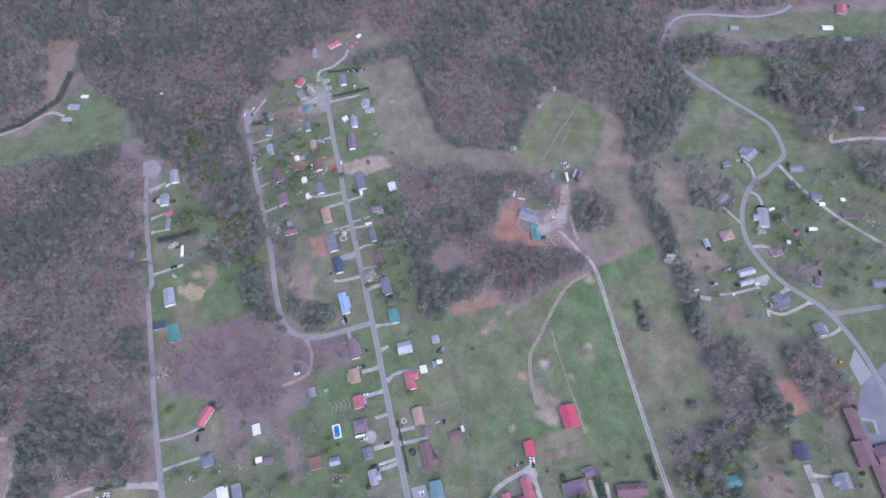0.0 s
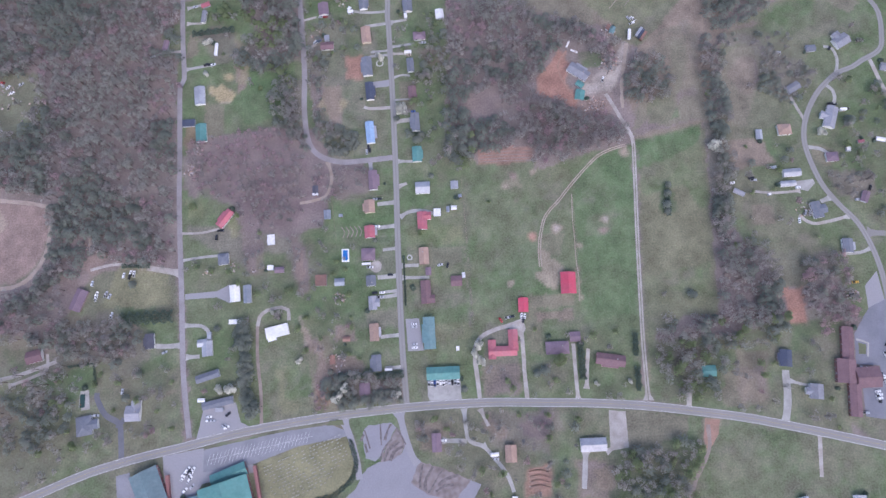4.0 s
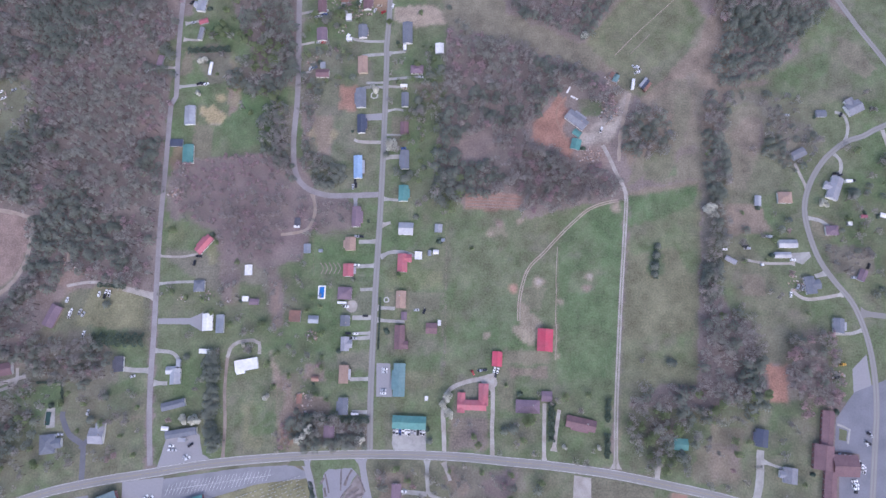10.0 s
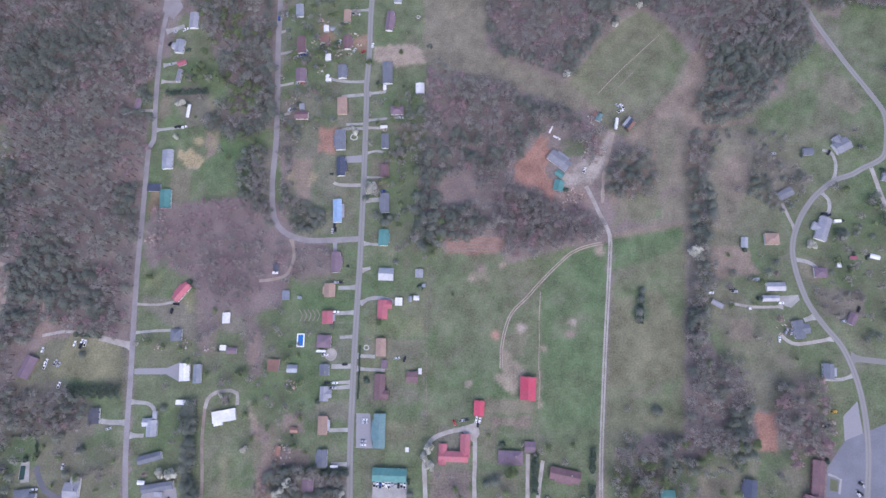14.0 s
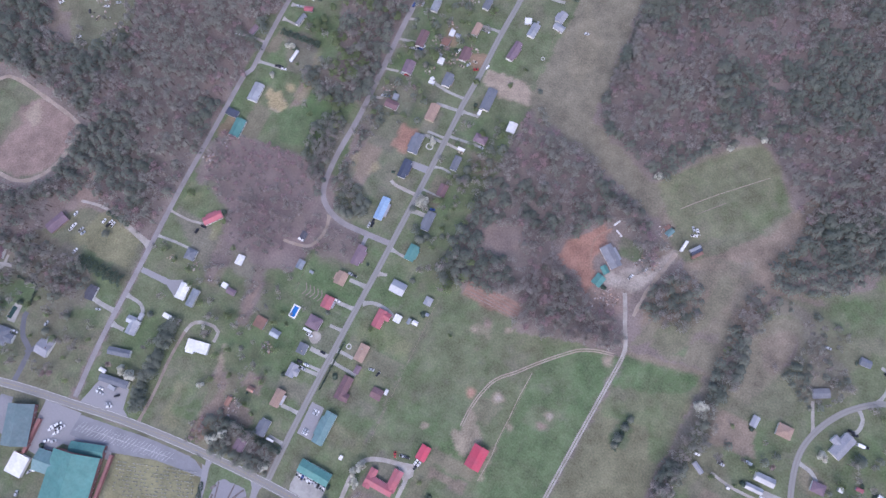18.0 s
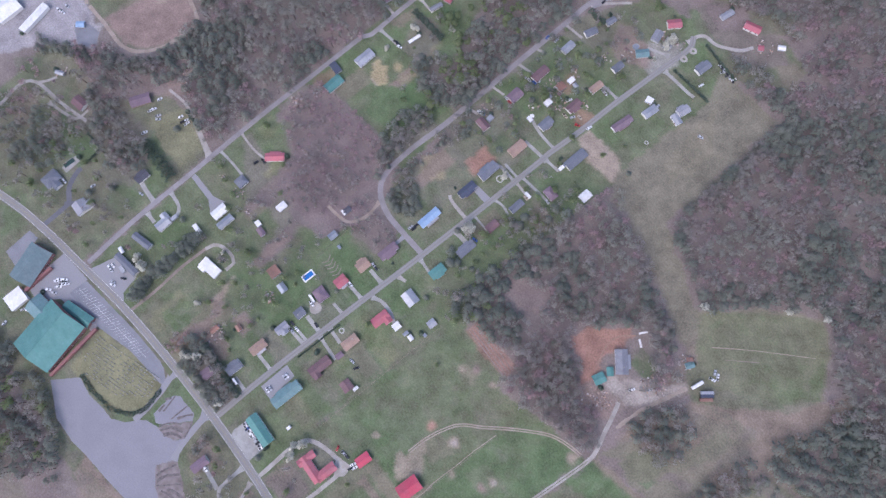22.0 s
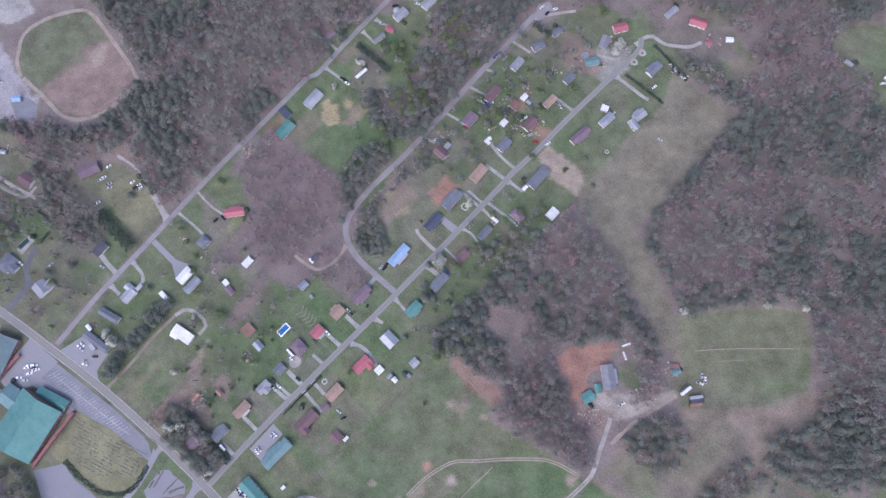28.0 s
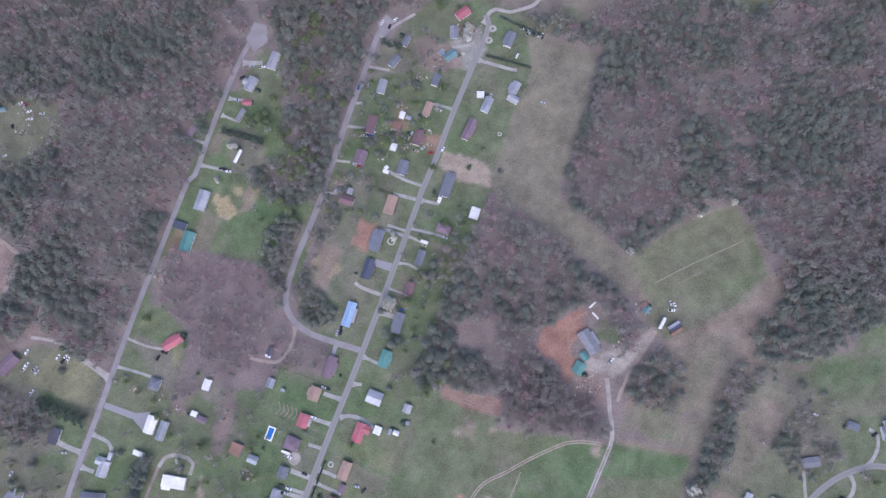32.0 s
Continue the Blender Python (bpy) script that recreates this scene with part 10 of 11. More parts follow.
woods('a garden thicket in a bend', [(-68.1, 59.3), (-60.8, 34.7), (-45.8, 37.0), (-29.0, 19.5), (-37.7, 8.2), (-58.6, 9.7), (-70.0, 24.2), (-72.5, 53.9)], 4.6, {'pine': 0.5, 'bare': 0.35, 'pale': 0.15}, 39, size=0.8)
woods('an evergreen row along a lane', [(-136.3, -132.3), (-127.7, -135.2), (-122.0, -168.3), (-118.7, -209.1), (-126.7, -212.5), (-132.2, -181.6)], 2.8, {'pine': 1.0}, 41, size=0.9)
woods('an evergreen garden corner', [(-61.8, -177.4), (-1.4, -182.8), (-2.2, -206.5), (-52.7, -208.3), (-63.4, -198.1)], 4.0, {'pine': 0.6, 'pale': 0.15, 'bare': 0.25}, 43, size=0.9)
woods('a brown thicket by a road', [(-75.2, -186.9), (-65.2, -184.9), (-60.9, -206.9), (-72.1, -209.8)], 4.0, {'maple': 0.6, 'bare': 0.4}, 44, size=0.6)
woods('a dark copse south of the road', [(165.7, -259.6), (183.9, -250.4), (224.0, -249.1), (231.7, -260.3), (219.3, -276.1), (212.3, -304.1), (154.7, -300.0)], 6.0, {'pine': 0.27, 'bare': 0.45, 'green': 0.28}, 45, size=1.1)
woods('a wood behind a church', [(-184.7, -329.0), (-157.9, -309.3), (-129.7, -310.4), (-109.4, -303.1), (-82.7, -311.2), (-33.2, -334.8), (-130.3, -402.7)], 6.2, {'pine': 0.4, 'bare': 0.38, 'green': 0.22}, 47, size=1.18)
woods('a wooded hillside', [(461.7, 221.1), (529.5, 216.5), (648.2, 188.4), (595.5, 53.6), (519.1, 85.9), (465.6, 77.3), (475.2, 121.7), (464.6, 162.2)], 7.7, {'pine': 0.3, 'bare': 0.64, 'pale': 0.06}, 49, size=1.36)
woods('a bare copse among gardens', [(497.0, 71.1), (557.3, 54.8), (542.8, -11.4), (502.4, 20.1)], 6.7, {'bare': 0.7, 'pale': 0.3}, 51, size=1.18)
woods('a shaded hollow beside a road', [(349.1, 69.2), (370.2, 64.1), (373.6, 51.1), (356.6, 25.2), (340.2, 27.6), (323.0, 48.0), (330.2, 74.3), (345.5, 82.4)], 5.4, {'bare': 0.6, 'pine': 0.4}, 53, size=0.8)
woods('a bare grove beside a road', [(364.1, -36.7), (401.4, -33.8), (406.4, -48.1), (393.8, -57.8), (373.8, -53.4)], 7.5, {'bare': 0.9, 'pine': 0.1}, 55, size=0.6)
woods('garden trees south of a road', [(4.6, -219.5), (18.0, -218.0), (17.9, -231.7), (10.3, -238.3), (4.6, -235.7)], 5.0, {'bare': 0.6, 'pine': 0.2, 'maple': 0.2}, 57, size=0.8)
woods('scrub south of a road', [(91.5, -222.0), (116.0, -221.1), (113.2, -233.0), (93.1, -236.9)], 5.0, {'pale': 0.5, 'maple': 0.3, 'bare': 0.2}, 59, size=0.7)
woods('bare trees behind cottages', [(-75.4, 109.0), (-61.2, 111.8), (-47.2, 118.2), (-54.2, 97.7), (-57.7, 73.7), (-75.3, 77.7)], 5.0, {'bare': 0.6, 'pine': 0.4}, 61, size=0.7)
woods("trees at a pasture's edge", [(50.4, 18.7), (70.0, 16.9), (66.9, -4.5), (53.4, -8.8)], 6.0, {'pine': 0.35, 'green': 0.25, 'bare': 0.4}, 63, size=1.0)
woods('trees beside a gravelled yard', [(28.9, 153.3), (48.5, 135.2), (47.7, 89.5), (34.5, 51.3), (29.7, 78.9), (35.3, 118.2)], 6.0, {'bare': 0.6, 'green': 0.4}, 65, size=0.75)
woods('a wood beside a hill road', [(368.0, 204.1), (379.7, 244.6), (431.6, 256.0), (491.5, 186.8), (483.3, 132.3), (455.2, 153.9), (432.9, 187.0), (418.4, 209.6), (404.8, 221.2), (395.4, 204.0), (373.7, 187.2)], 6.5, {'pine': 0.45, 'bare': 0.5, 'pale': 0.05}, 67, size=1.18)
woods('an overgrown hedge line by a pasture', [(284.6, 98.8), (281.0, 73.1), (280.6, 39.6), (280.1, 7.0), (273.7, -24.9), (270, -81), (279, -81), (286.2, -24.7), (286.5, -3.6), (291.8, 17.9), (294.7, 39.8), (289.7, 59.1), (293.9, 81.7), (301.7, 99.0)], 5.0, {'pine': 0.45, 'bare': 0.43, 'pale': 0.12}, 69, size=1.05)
woods('a tall strip of bare trees by a lane', [(-138.1, 109.8), (-89.1, 168.0), (-78.7, 131.8), (-86.3, 105.3), (-103.1, 94.6), (-123.7, 97.6)], 6.0, {'pine': 0.4, 'bare': 0.26, 'pale': 0.14, 'green': 0.2}, 71, size=1.18)
woods('brush beside a bend', [(-112.1, 61.7), (-93.8, 92.0), (-80.5, 35.3), (-73.6, 18.1), (-95.6, 32.4)], 4.8, {'pine': 0.5, 'bare': 0.5}, 73, size=0.95)
woods('the wood beyond a far clearing', [(-458.2, 458.3), (-340.5, 457.7), (-301.5, 438.8), (-299.6, 376.5), (-310.9, 337.7), (-330.3, 321.9), (-385.6, 344.8), (-411.8, 357.0), (-435.2, 355.6)], 7.2, {'pine': 0.45, 'bare': 0.5, 'pale': 0.05}, 75, size=1.18)
woods('the wood above a hill road', [(452.8, 376.1), (637.0, 344.4), (627.8, 267.7), (568.2, 277.8), (526.7, 276.3), (473.7, 292.8), (444.6, 301.6), (427.9, 300.6)], 7.0, {'pine': 0.45, 'bare': 0.5, 'pale': 0.05}, 77)
woods('the wood below a hill road', [(428.8, 204.6), (463.5, 172.7), (490.6, 128.6), (512.6, 100.7), (530.9, 135.8), (489.2, 163.7), (450.0, 209.5)], 7.2, {'pine': 0.45, 'bare': 0.5, 'pale': 0.05}, 79, size=1.18)
woods('a copse below a hill road', [(395.5, 247.1), (411.1, 257.0), (455.6, 240.6), (426.6, 208.3), (398.8, 215.4)], 7.2, {'pine': 0.5, 'bare': 0.4, 'green': 0.1}, 81, size=1.18)
woods('bare young trees beside a clay bank', [(117.6, 5.1), (120.0, 32.1), (122.4, 56.1), (145.4, 47.4), (166.0, 31.1), (195.6, 24.3), (192.6, -5.0), (153.9, -4.7)], 4.6, {'bare': 0.75, 'maple': 0.15, 'pine': 0.1}, 301, size=0.75)
woods('dark evergreens beside a farm clearing', [(143.7, 123.7), (165.8, 132.4), (186.2, 127.0), (197.2, 116.1), (186.9, 103.0), (164.9, 109.5)], 5.0, {'pine': 0.6, 'bare': 0.4}, 302, size=0.85)
woods('dense shaded edge of a wood beside a fallow field', [(101.5, 309.0), (108.0, 309.0), (109.5, 281.0), (112.5, 258.0), (114.0, 228.0), (114.5, 204.0), (116.0, 184.0), (127.0, 176.5), (143.0, 167.5), (158.0, 167.0), (156.0, 161.5), (134.5, 167.0), (118.5, 177.5), (109.9, 181.5), (108.8, 201.0), (107.8, 230.0), (106.4, 260.0), (103.6, 282.0)], 3.6, {'pine': 0.4, 'bare': 0.6}, 303, size=0.62)
woods('bare trees on a shaded slope', [(-304.7, -131.2), (-277.4, -123.7), (-219.5, -129.3), (-206.9, -151.7), (-233.2, -163.4), (-254.9, -159.5), (-298.1, -167.2)], 7.0, {'bare': 0.65, 'pine': 0.2, 'maple': 0.15}, 83, size=0.8)
woods('back gardens', [(-124.6, -39.4), (-35.7, -51.3), (-33.5, -172.0), (-68.8, -173.7), (-90.3, -155.2), (-120.7, -108.1)], 14.0, {'bare': 0.7, 'green': 0.3}, 101, size=0.92)
woods('gardens west of the street', [(-180.0, -92.6), (-155.4, -88.2), (-142.8, -168.0), (-119.7, -127.0), (-121.3, -98.5), (-142.2, -68.9), (-176.1, -68.2)], 13.0, {'bare': 0.6, 'green': 0.4}, 103, size=0.92)
woods('gardens along the side street', [(-83.8, 211.8), (-34.1, 211.6), (-28.5, 110.0), (-47.3, 103.4), (-75.7, 103.4)], 10.5, {'bare': 0.25, 'green': 0.45, 'pine': 0.3}, 105, size=0.92)
woods('gardens along the street', [(4.9, 131.9), (51.5, 131.9), (52.0, 6.8), (10.2, 6.4)], 10.5, {'green': 0.4, 'bare': 0.45, 'pine': 0.15}, 107, size=0.92)
woods('gardens of the upper street', [(-87.7, 241.2), (-42.6, 290.5), (-21.3, 275.4), (-4.7, 215.4), (-22.6, 166.4), (-55.3, 144.3)], 12.0, {'bare': 0.3, 'green': 0.45, 'pine': 0.25}, 109, size=0.92)
woods('gardens along the east road', [(293.1, 4.2), (354.5, 5.0), (347.7, -105.1), (284.5, -106.2)], 19.0, {'bare': 0.5, 'green': 0.3, 'pine': 0.2}, 111, size=0.92)
woods('gardens beyond the east road', [(439.0, 58.5), (541.1, 31.0), (483.4, -95.3), (432.4, -104.3), (393.4, -59.9), (372.0, -17.9)], 12.5, {'bare': 0.65, 'pale': 0.1, 'green': 0.1, 'pine': 0.15}, 113, size=0.92)
woods('lawns beside the main road', [(-275.5, -165.8), (-182.6, -162.8), (-177.4, -224.7), (-243.4, -240.9), (-300.4, -252.8), (-313.8, -222.8)], 14.0, {'bare': 0.7, 'green': 0.3}, 115, size=0.92)
woods('gardens south of the road', [(-13.6, -216.3), (142.9, -225.9), (134.3, -290.4), (-17.2, -279.4)], 12.0, {'bare': 0.5, 'maple': 0.1, 'green': 0.25, 'pine': 0.15}, 117, size=0.92)
woods('lawns north of the road', [(57.5, -150.8), (189.5, -162.1), (187.5, -212.7), (100.9, -209.3), (60.7, -208.7)], 17.0, {'bare': 0.6, 'green': 0.4}, 119, size=0.92)
woods('lawns beside a school', [(269.5, -174.6), (341.7, -171.3), (335.6, -240.2), (246.0, -224.2)], 17.0, {'bare': 0.6, 'green': 0.4}, 121, size=0.92)
woods('a garden slope', [(-148.3, 192.3), (-110.0, 124.9), (-78.8, 99.4), (-87.6, 45.3), (-123.7, 57.7), (-163.7, 127.1)], 17.0, {'green': 0.6, 'bare': 0.4}, 123, size=0.92)
woods('gardens inside the bend', [(369.4, 56.2), (430.0, 51.6), (451.3, -37.9), (408.4, -85.7), (374.2, -29.3)], 19.0, {'bare': 0.6, 'green': 0.2, 'pine': 0.2}, 125, size=0.92)

woods('scrub round a small field', [(303.2, 101.9), (330.8, 102.1), (362.2, 102.4), (365.2, 79.6), (345.7, 65.3), (323.6, 33.3), (322.4, 40.1), (334.1, 65.2), (332.9, 80.7), (319.4, 91.1), (303.6, 88.9)], 7.0, {'pine': 0.3, 'bare': 0.45, 'pale': 0.25}, 131, size=0.7)

woods('trees beside a bend', [(-96.7, 79.7), (-81.4, 81.3), (-78.9, 28.7), (-75.0, 13.5), (-83.3, 10.6), (-92.1, 20.2)], 5.0, {'pine': 0.35, 'bare': 0.65}, 133, size=0.85)
woods('a shrub belt beside a plot', [(-69.1, 88.7), (-62.2, 88.8), (-60.1, 40.1), (-51.8, 36.0), (-33.9, 29.2), (-30.4, 15.4), (-43.2, 7.0), (-56.8, 12.3), (-66.4, 34.4)], 4.0, {'pine': 0.7, 'bare': 0.3}, 135, size=0.6)

woods('the edge of the northern wood', [(107, 312), (116, 314), (117, 280), (117, 236), (117, 206), (109, 199), (107, 236), (106.5, 280)], 4.6, {'pine': 0.45, 'bare': 0.55}, 137, size=1.0)

# single trees and shrubs
tree('green', -153.7, 156.5, 1.1, 0, 'young-leaved bright green tree at a wood edge')
tree('green', -145.9, 156.0, 1.0, 77, 'young-leaved bright green tree at a wood edge')
tree('green', -159.5, 152.9, 0.9, 154, 'young-leaved bright green tree at a wood edge')
tree('green', -150.0, 163.0, 0.9, 231, 'young-leaved bright green tree at a wood edge')
tree('green', -128.4, 145.7, 1.15, 308, 'young-leaved bright green tree at a wood edge')
tree('green', -120.7, 141.6, 1.0, 25, 'young-leaved bright green tree at a wood edge')
tree('green', -125.5, 152.0, 0.8, 102, 'young-leaved bright green tree at a wood edge')
tree('green', -97.4, 89.3, 1.0, 179, 'young-leaved bright green tree at a wood edge')
tree('green', -93.5, 83.9, 0.9, 256, 'young-leaved bright green tree at a wood edge')
tree('green', -119.5, 195.9, 1.0, 333, 'young-leaved bright green tree at a wood edge')
tree('green', -104.1, 194.8, 0.8, 50, 'young-leaved bright green tree at a wood edge')
tree('green', -154.9, 215.6, 1.0, 127, 'young-leaved bright green tree at a wood edge')
tree('green', -149.2, 176.0, 0.9, 204, 'young-leaved bright green tree at a wood edge')
tree('green', -41.2, 303.6, 1.15, 281, 'young-leaved bright green tree at a wood edge')
tree('green', -46.0, 307.5, 0.9, 358, 'young-leaved bright green tree at a wood edge')
tree('blossom', 204.4, 429.5, 1.17, 222, 'round garden tree in pale blossom')
tree('blossom', 212.5, 423.2, 1.30, 328, 'round garden tree in pale blossom')
tree('blossom', 212.6, 401.4, 1.04, 221, 'round garden tree in pale blossom')
tree('blossom', 219.4, 413.7, 1.04, 38, 'round garden tree in pale blossom')
tree('blossom', -11.5, 291.5, 1.25, 175, 'round garden tree in pale blossom')
tree('bare', -371.5, 96.6, 0.80, 288, 'bare grey garden tree on a lawn')
tree('bare', -380.4, 81.3, 0.70, 60, 'bare grey garden tree on a lawn')
tree('bare', -336.6, 76.5, 0.80, 61, 'bare grey garden tree on a lawn')
tree('bare', -352.5, 58.5, 0.90, 60, 'bare grey garden tree on a lawn')
tree('bare', -320.7, 69.0, 0.80, 294, 'bare grey garden tree on a lawn')
tree('blossom', -148.0, -186.7, 1.17, 151, 'round garden tree in pale blossom')
tree('blossom', -139.2, -187.3, 1.43, 298, 'round garden tree in pale blossom')
tree('blossom', 61.3, -164.5, 1.30, 219, 'round garden tree in pale blossom')
tree('blossom', 58.9, -171.2, 1.17, 145, 'round garden tree in pale blossom')
tree('blossom', 62.4, -177.5, 1.17, 173, 'round garden tree in pale blossom')
tree('blossom', -47.7, -191.8, 1.30, 31, 'round garden tree in pale blossom')
tree('blossom', -54.3, -198.3, 1.43, 246, 'round garden tree in pale blossom')
tree('blossom', -6.8, -199.4, 1.17, 328, 'round garden tree in pale blossom')
tree('blossom', -84.2, -167.6, 0.91, 251, 'round garden tree in pale blossom')
tree('blossom', 177.2, 152.1, 1.17, 172, 'round garden tree in pale blossom')
tree('blossom', 221.8, 201.4, 0.91, 97, 'round garden tree in pale blossom')
tree('blossom', 244.6, 219.6, 1.04, 216, 'round garden tree in pale blossom')
tree('blossom', 8.6, 44.3, 1.56, 7, 'round garden tree in pale blossom')
tree('blossom', -9.2, 98.7, 1.17, 337, 'round garden tree in pale blossom')
tree('blossom', -11.8, 295.5, 1.17, 196, 'round garden tree in pale blossom')
tree('blossom', -10.1, 284.9, 1.30, 172, 'round garden tree in pale blossom')
tree('blossom', 153.3, -200.5, 0.65, 163, 'round garden tree in pale blossom')
tree('blossom', 179.6, -200.5, 0.65, 250, 'round garden tree in pale blossom')
tree('blossom', 276.2, -7.0, 1.69, 340, 'round garden tree in pale blossom')
tree('blossom', -165.6, 125.3, 1.30, 332, 'round garden tree in pale blossom')
tree('blossom', -166.6, 94.2, 0.91, 159, 'round garden tree in pale blossom')
tree('blossom', 8.8, 48.1, 1.30, 30, 'round garden tree in pale blossom')
tree('blossom', -106.5, -127.2, 0.65, 74, 'round garden tree in pale blossom')
tree('blossom', -8.8, 269.7, 0.52, 118, 'round garden tree in pale blossom')
tree('blossom', 370.8, -0.8, 1.17, 179, 'round garden tree in pale blossom')
tree('green', 124.7, -182.1, 1.50, 129, 'garden tree in fresh yellow-green leaf')
tree('green', 220.7, -190.6, 1.30, 278, 'garden tree in fresh yellow-green leaf')
tree('green', 225.8, -206.8, 1.20, 284, 'garden tree in fresh yellow-green leaf')
tree('green', 233.5, -209.1, 1.10, 44, 'garden tree in fresh yellow-green leaf')
tree('green', 276.0, -165.8, 1.20, 263, 'garden tree in fresh yellow-green leaf')
tree('green', -92.2, -109.6, 0.90, 45, 'garden tree in fresh yellow-green leaf')
tree('green', 312.2, -157.4, 1.10, 200, 'garden tree in fresh yellow-green leaf')
tree('green', -98.3, 90.6, 1.10, 222, 'garden tree in fresh yellow-green leaf')
tree('green', -90.1, 76.4, 0.90, 291, 'garden tree in fresh yellow-green leaf')
tree('green', 79.2, -43.7, 0.50, 47, 'garden tree in fresh yellow-green leaf')
tree('green', 280.6, -97.1, 0.90, 324, 'garden tree in fresh yellow-green leaf')
tree('green', 279.2, 42.4, 0.80, 278, 'garden tree in fresh yellow-green leaf')
tree('green', 257.9, -159.0, 1.00, 349, 'garden tree in fresh yellow-green leaf')
tree('green', 267.8, -171.3, 1.20, 96, 'garden tree in fresh yellow-green leaf')
tree('green', 299.0, -158.1, 1.00, 332, 'garden tree in fresh yellow-green leaf')
tree('green', 1.8, 164.4, 0.80, 132, 'garden tree in fresh yellow-green leaf')
tree('green', -41.8, 172.4, 1.00, 151, 'garden tree in fresh yellow-green leaf')
tree('green', -66.8, 173.9, 0.90, 94, 'garden tree in fresh yellow-green leaf')
tree('green', -116.1, 189.7, 1.00, 55, 'garden tree in fresh yellow-green leaf')
tree('green', -90.4, 191.6, 1.00, 142, 'garden tree in fresh yellow-green leaf')
tree('green', 30.4, 174.7, 0.70, 310, 'garden tree in fresh yellow-green leaf')
tree('green', 11.9, 142.2, 0.60, 193, 'garden tree in fresh yellow-green leaf')
tree('green', 34.3, 32.4, 0.70, 25, 'garden tree in fresh yellow-green leaf')
tree('green', -174.0, -33.2, 1.10, 116, 'garden tree in fresh yellow-green leaf')
tree('green', -136.7, -41.6, 0.70, 349, 'garden tree in fresh yellow-green leaf')
tree('green', -43.7, -165.1, 0.70, 232, 'garden tree in fresh yellow-green leaf')
tree('green', 175.4, -262.4, 1.30, 229, 'garden tree in fresh yellow-green leaf')
tree('green', 196.4, -282.6, 1.10, 125, 'garden tree in fresh yellow-green leaf')
tree('green', -162.2, 150.6, 1.00, 156, 'garden tree in fresh yellow-green leaf')
tree('green', -149.1, 151.7, 1.10, 24, 'garden tree in fresh yellow-green leaf')
tree('green', 35.9, 195.0, 0.50, 145, 'garden tree in fresh yellow-green leaf')
tree('green', -263.6, -223.5, 1.00, 162, 'garden tree in fresh yellow-green leaf')
tree('green', -290.4, -227.4, 0.90, 47, 'garden tree in fresh yellow-green leaf')
tree('green', -112.9, -332.6, 1.30, 18, 'garden tree in fresh yellow-green leaf')
tree('green', 18.8, -67.2, 0.70, 344, 'garden tree in fresh yellow-green leaf')
tree('green', 27.6, 124.2, 0.80, 10, 'garden tree in fresh yellow-green leaf')
tree('pine', 22.7, 16.7, 0.80, 109, 'dark evergreen tree beside a house')
tree('pine', 36.7, 27.0, 0.60, 38, 'dark evergreen tree beside a house')
tree('pine', 20.4, 16.5, 0.90, 69, 'dark evergreen tree beside a house')
tree('pine', 32.9, 80.8, 1.00, 243, 'dark evergreen tree beside a house')
tree('pine', 28.1, 77.1, 0.80, 143, 'dark evergreen tree beside a house')
tree('pine', 113.1, -187.6, 1.00, 264, 'dark evergreen tree beside a house')
tree('pine', 106.3, -189.7, 0.80, 138, 'dark evergreen tree beside a house')
tree('pine', -78.1, 27.1, 0.60, 248, 'dark evergreen tree beside a house')
tree('pine', 3.8, 38.3, 0.70, 256, 'dark evergreen tree beside a house')
tree('pine', 25.2, 21.1, 0.80, 173, 'dark evergreen tree beside a house')
tree('pine', 30.2, 88.6, 1.00, 236, 'dark evergreen tree beside a house')
tree('pine', -19.5, -71.4, 0.50, 32, 'dark evergreen tree beside a house')
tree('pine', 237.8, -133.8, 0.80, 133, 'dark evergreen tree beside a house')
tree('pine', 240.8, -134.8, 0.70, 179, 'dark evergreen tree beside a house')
tree('pine', 155.1, 100.8, 0.60, 260, 'dark evergreen tree beside a house')
tree('pine', 397.1, 8.0, 1.20, 310, 'dark evergreen tree beside a house')
tree('pine', 47.4, -198.5, 0.70, 174, 'dark evergreen tree beside a house')
tree('pine', 31.3, -17.3, 0.60, 85, 'dark evergreen tree beside a house')
tree('pine', 55.9, 181.2, 0.60, 56, 'dark evergreen tree beside a house')
tree('pine', -151.9, -138.1, 0.70, 328, 'dark evergreen tree beside a house')
tree('pine', -224.2, -96.6, 0.80, 26, 'dark evergreen tree beside a house')
tree('pine', -214.4, -170.7, 0.80, 182, 'dark evergreen tree beside a house')
tree('pine', -224.1, -189.1, 0.80, 285, 'dark evergreen tree beside a house')
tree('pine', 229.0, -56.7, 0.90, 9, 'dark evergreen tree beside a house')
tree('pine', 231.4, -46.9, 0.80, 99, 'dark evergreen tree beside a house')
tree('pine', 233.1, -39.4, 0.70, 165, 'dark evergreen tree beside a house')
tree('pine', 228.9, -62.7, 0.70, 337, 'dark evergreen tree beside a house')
tree('maple', -159.8, -187.9, 0.90, 304, 'reddish budding tree in a yard')
tree('maple', -200.8, -215.8, 1.00, 188, 'reddish budding tree in a yard')
tree('maple', -205.2, -217.9, 0.90, 103, 'reddish budding tree in a yard')
tree('maple', 280.3, -214.1, 0.80, 94, 'reddish budding tree in a yard')
tree('maple', -65.8, -195.9, 0.90, 62, 'reddish budding tree in a yard')
tree('maple', -35.1, 182.5, 0.80, 315, 'reddish budding tree in a yard')
tree('maple', -29.9, 255.7, 0.70, 50, 'reddish budding tree in a yard')
tree('maple', 339.8, -24.9, 0.80, 252, 'reddish budding tree in a yard')
tree('maple', 338.6, -61.0, 0.90, 51, 'reddish budding tree in a yard')
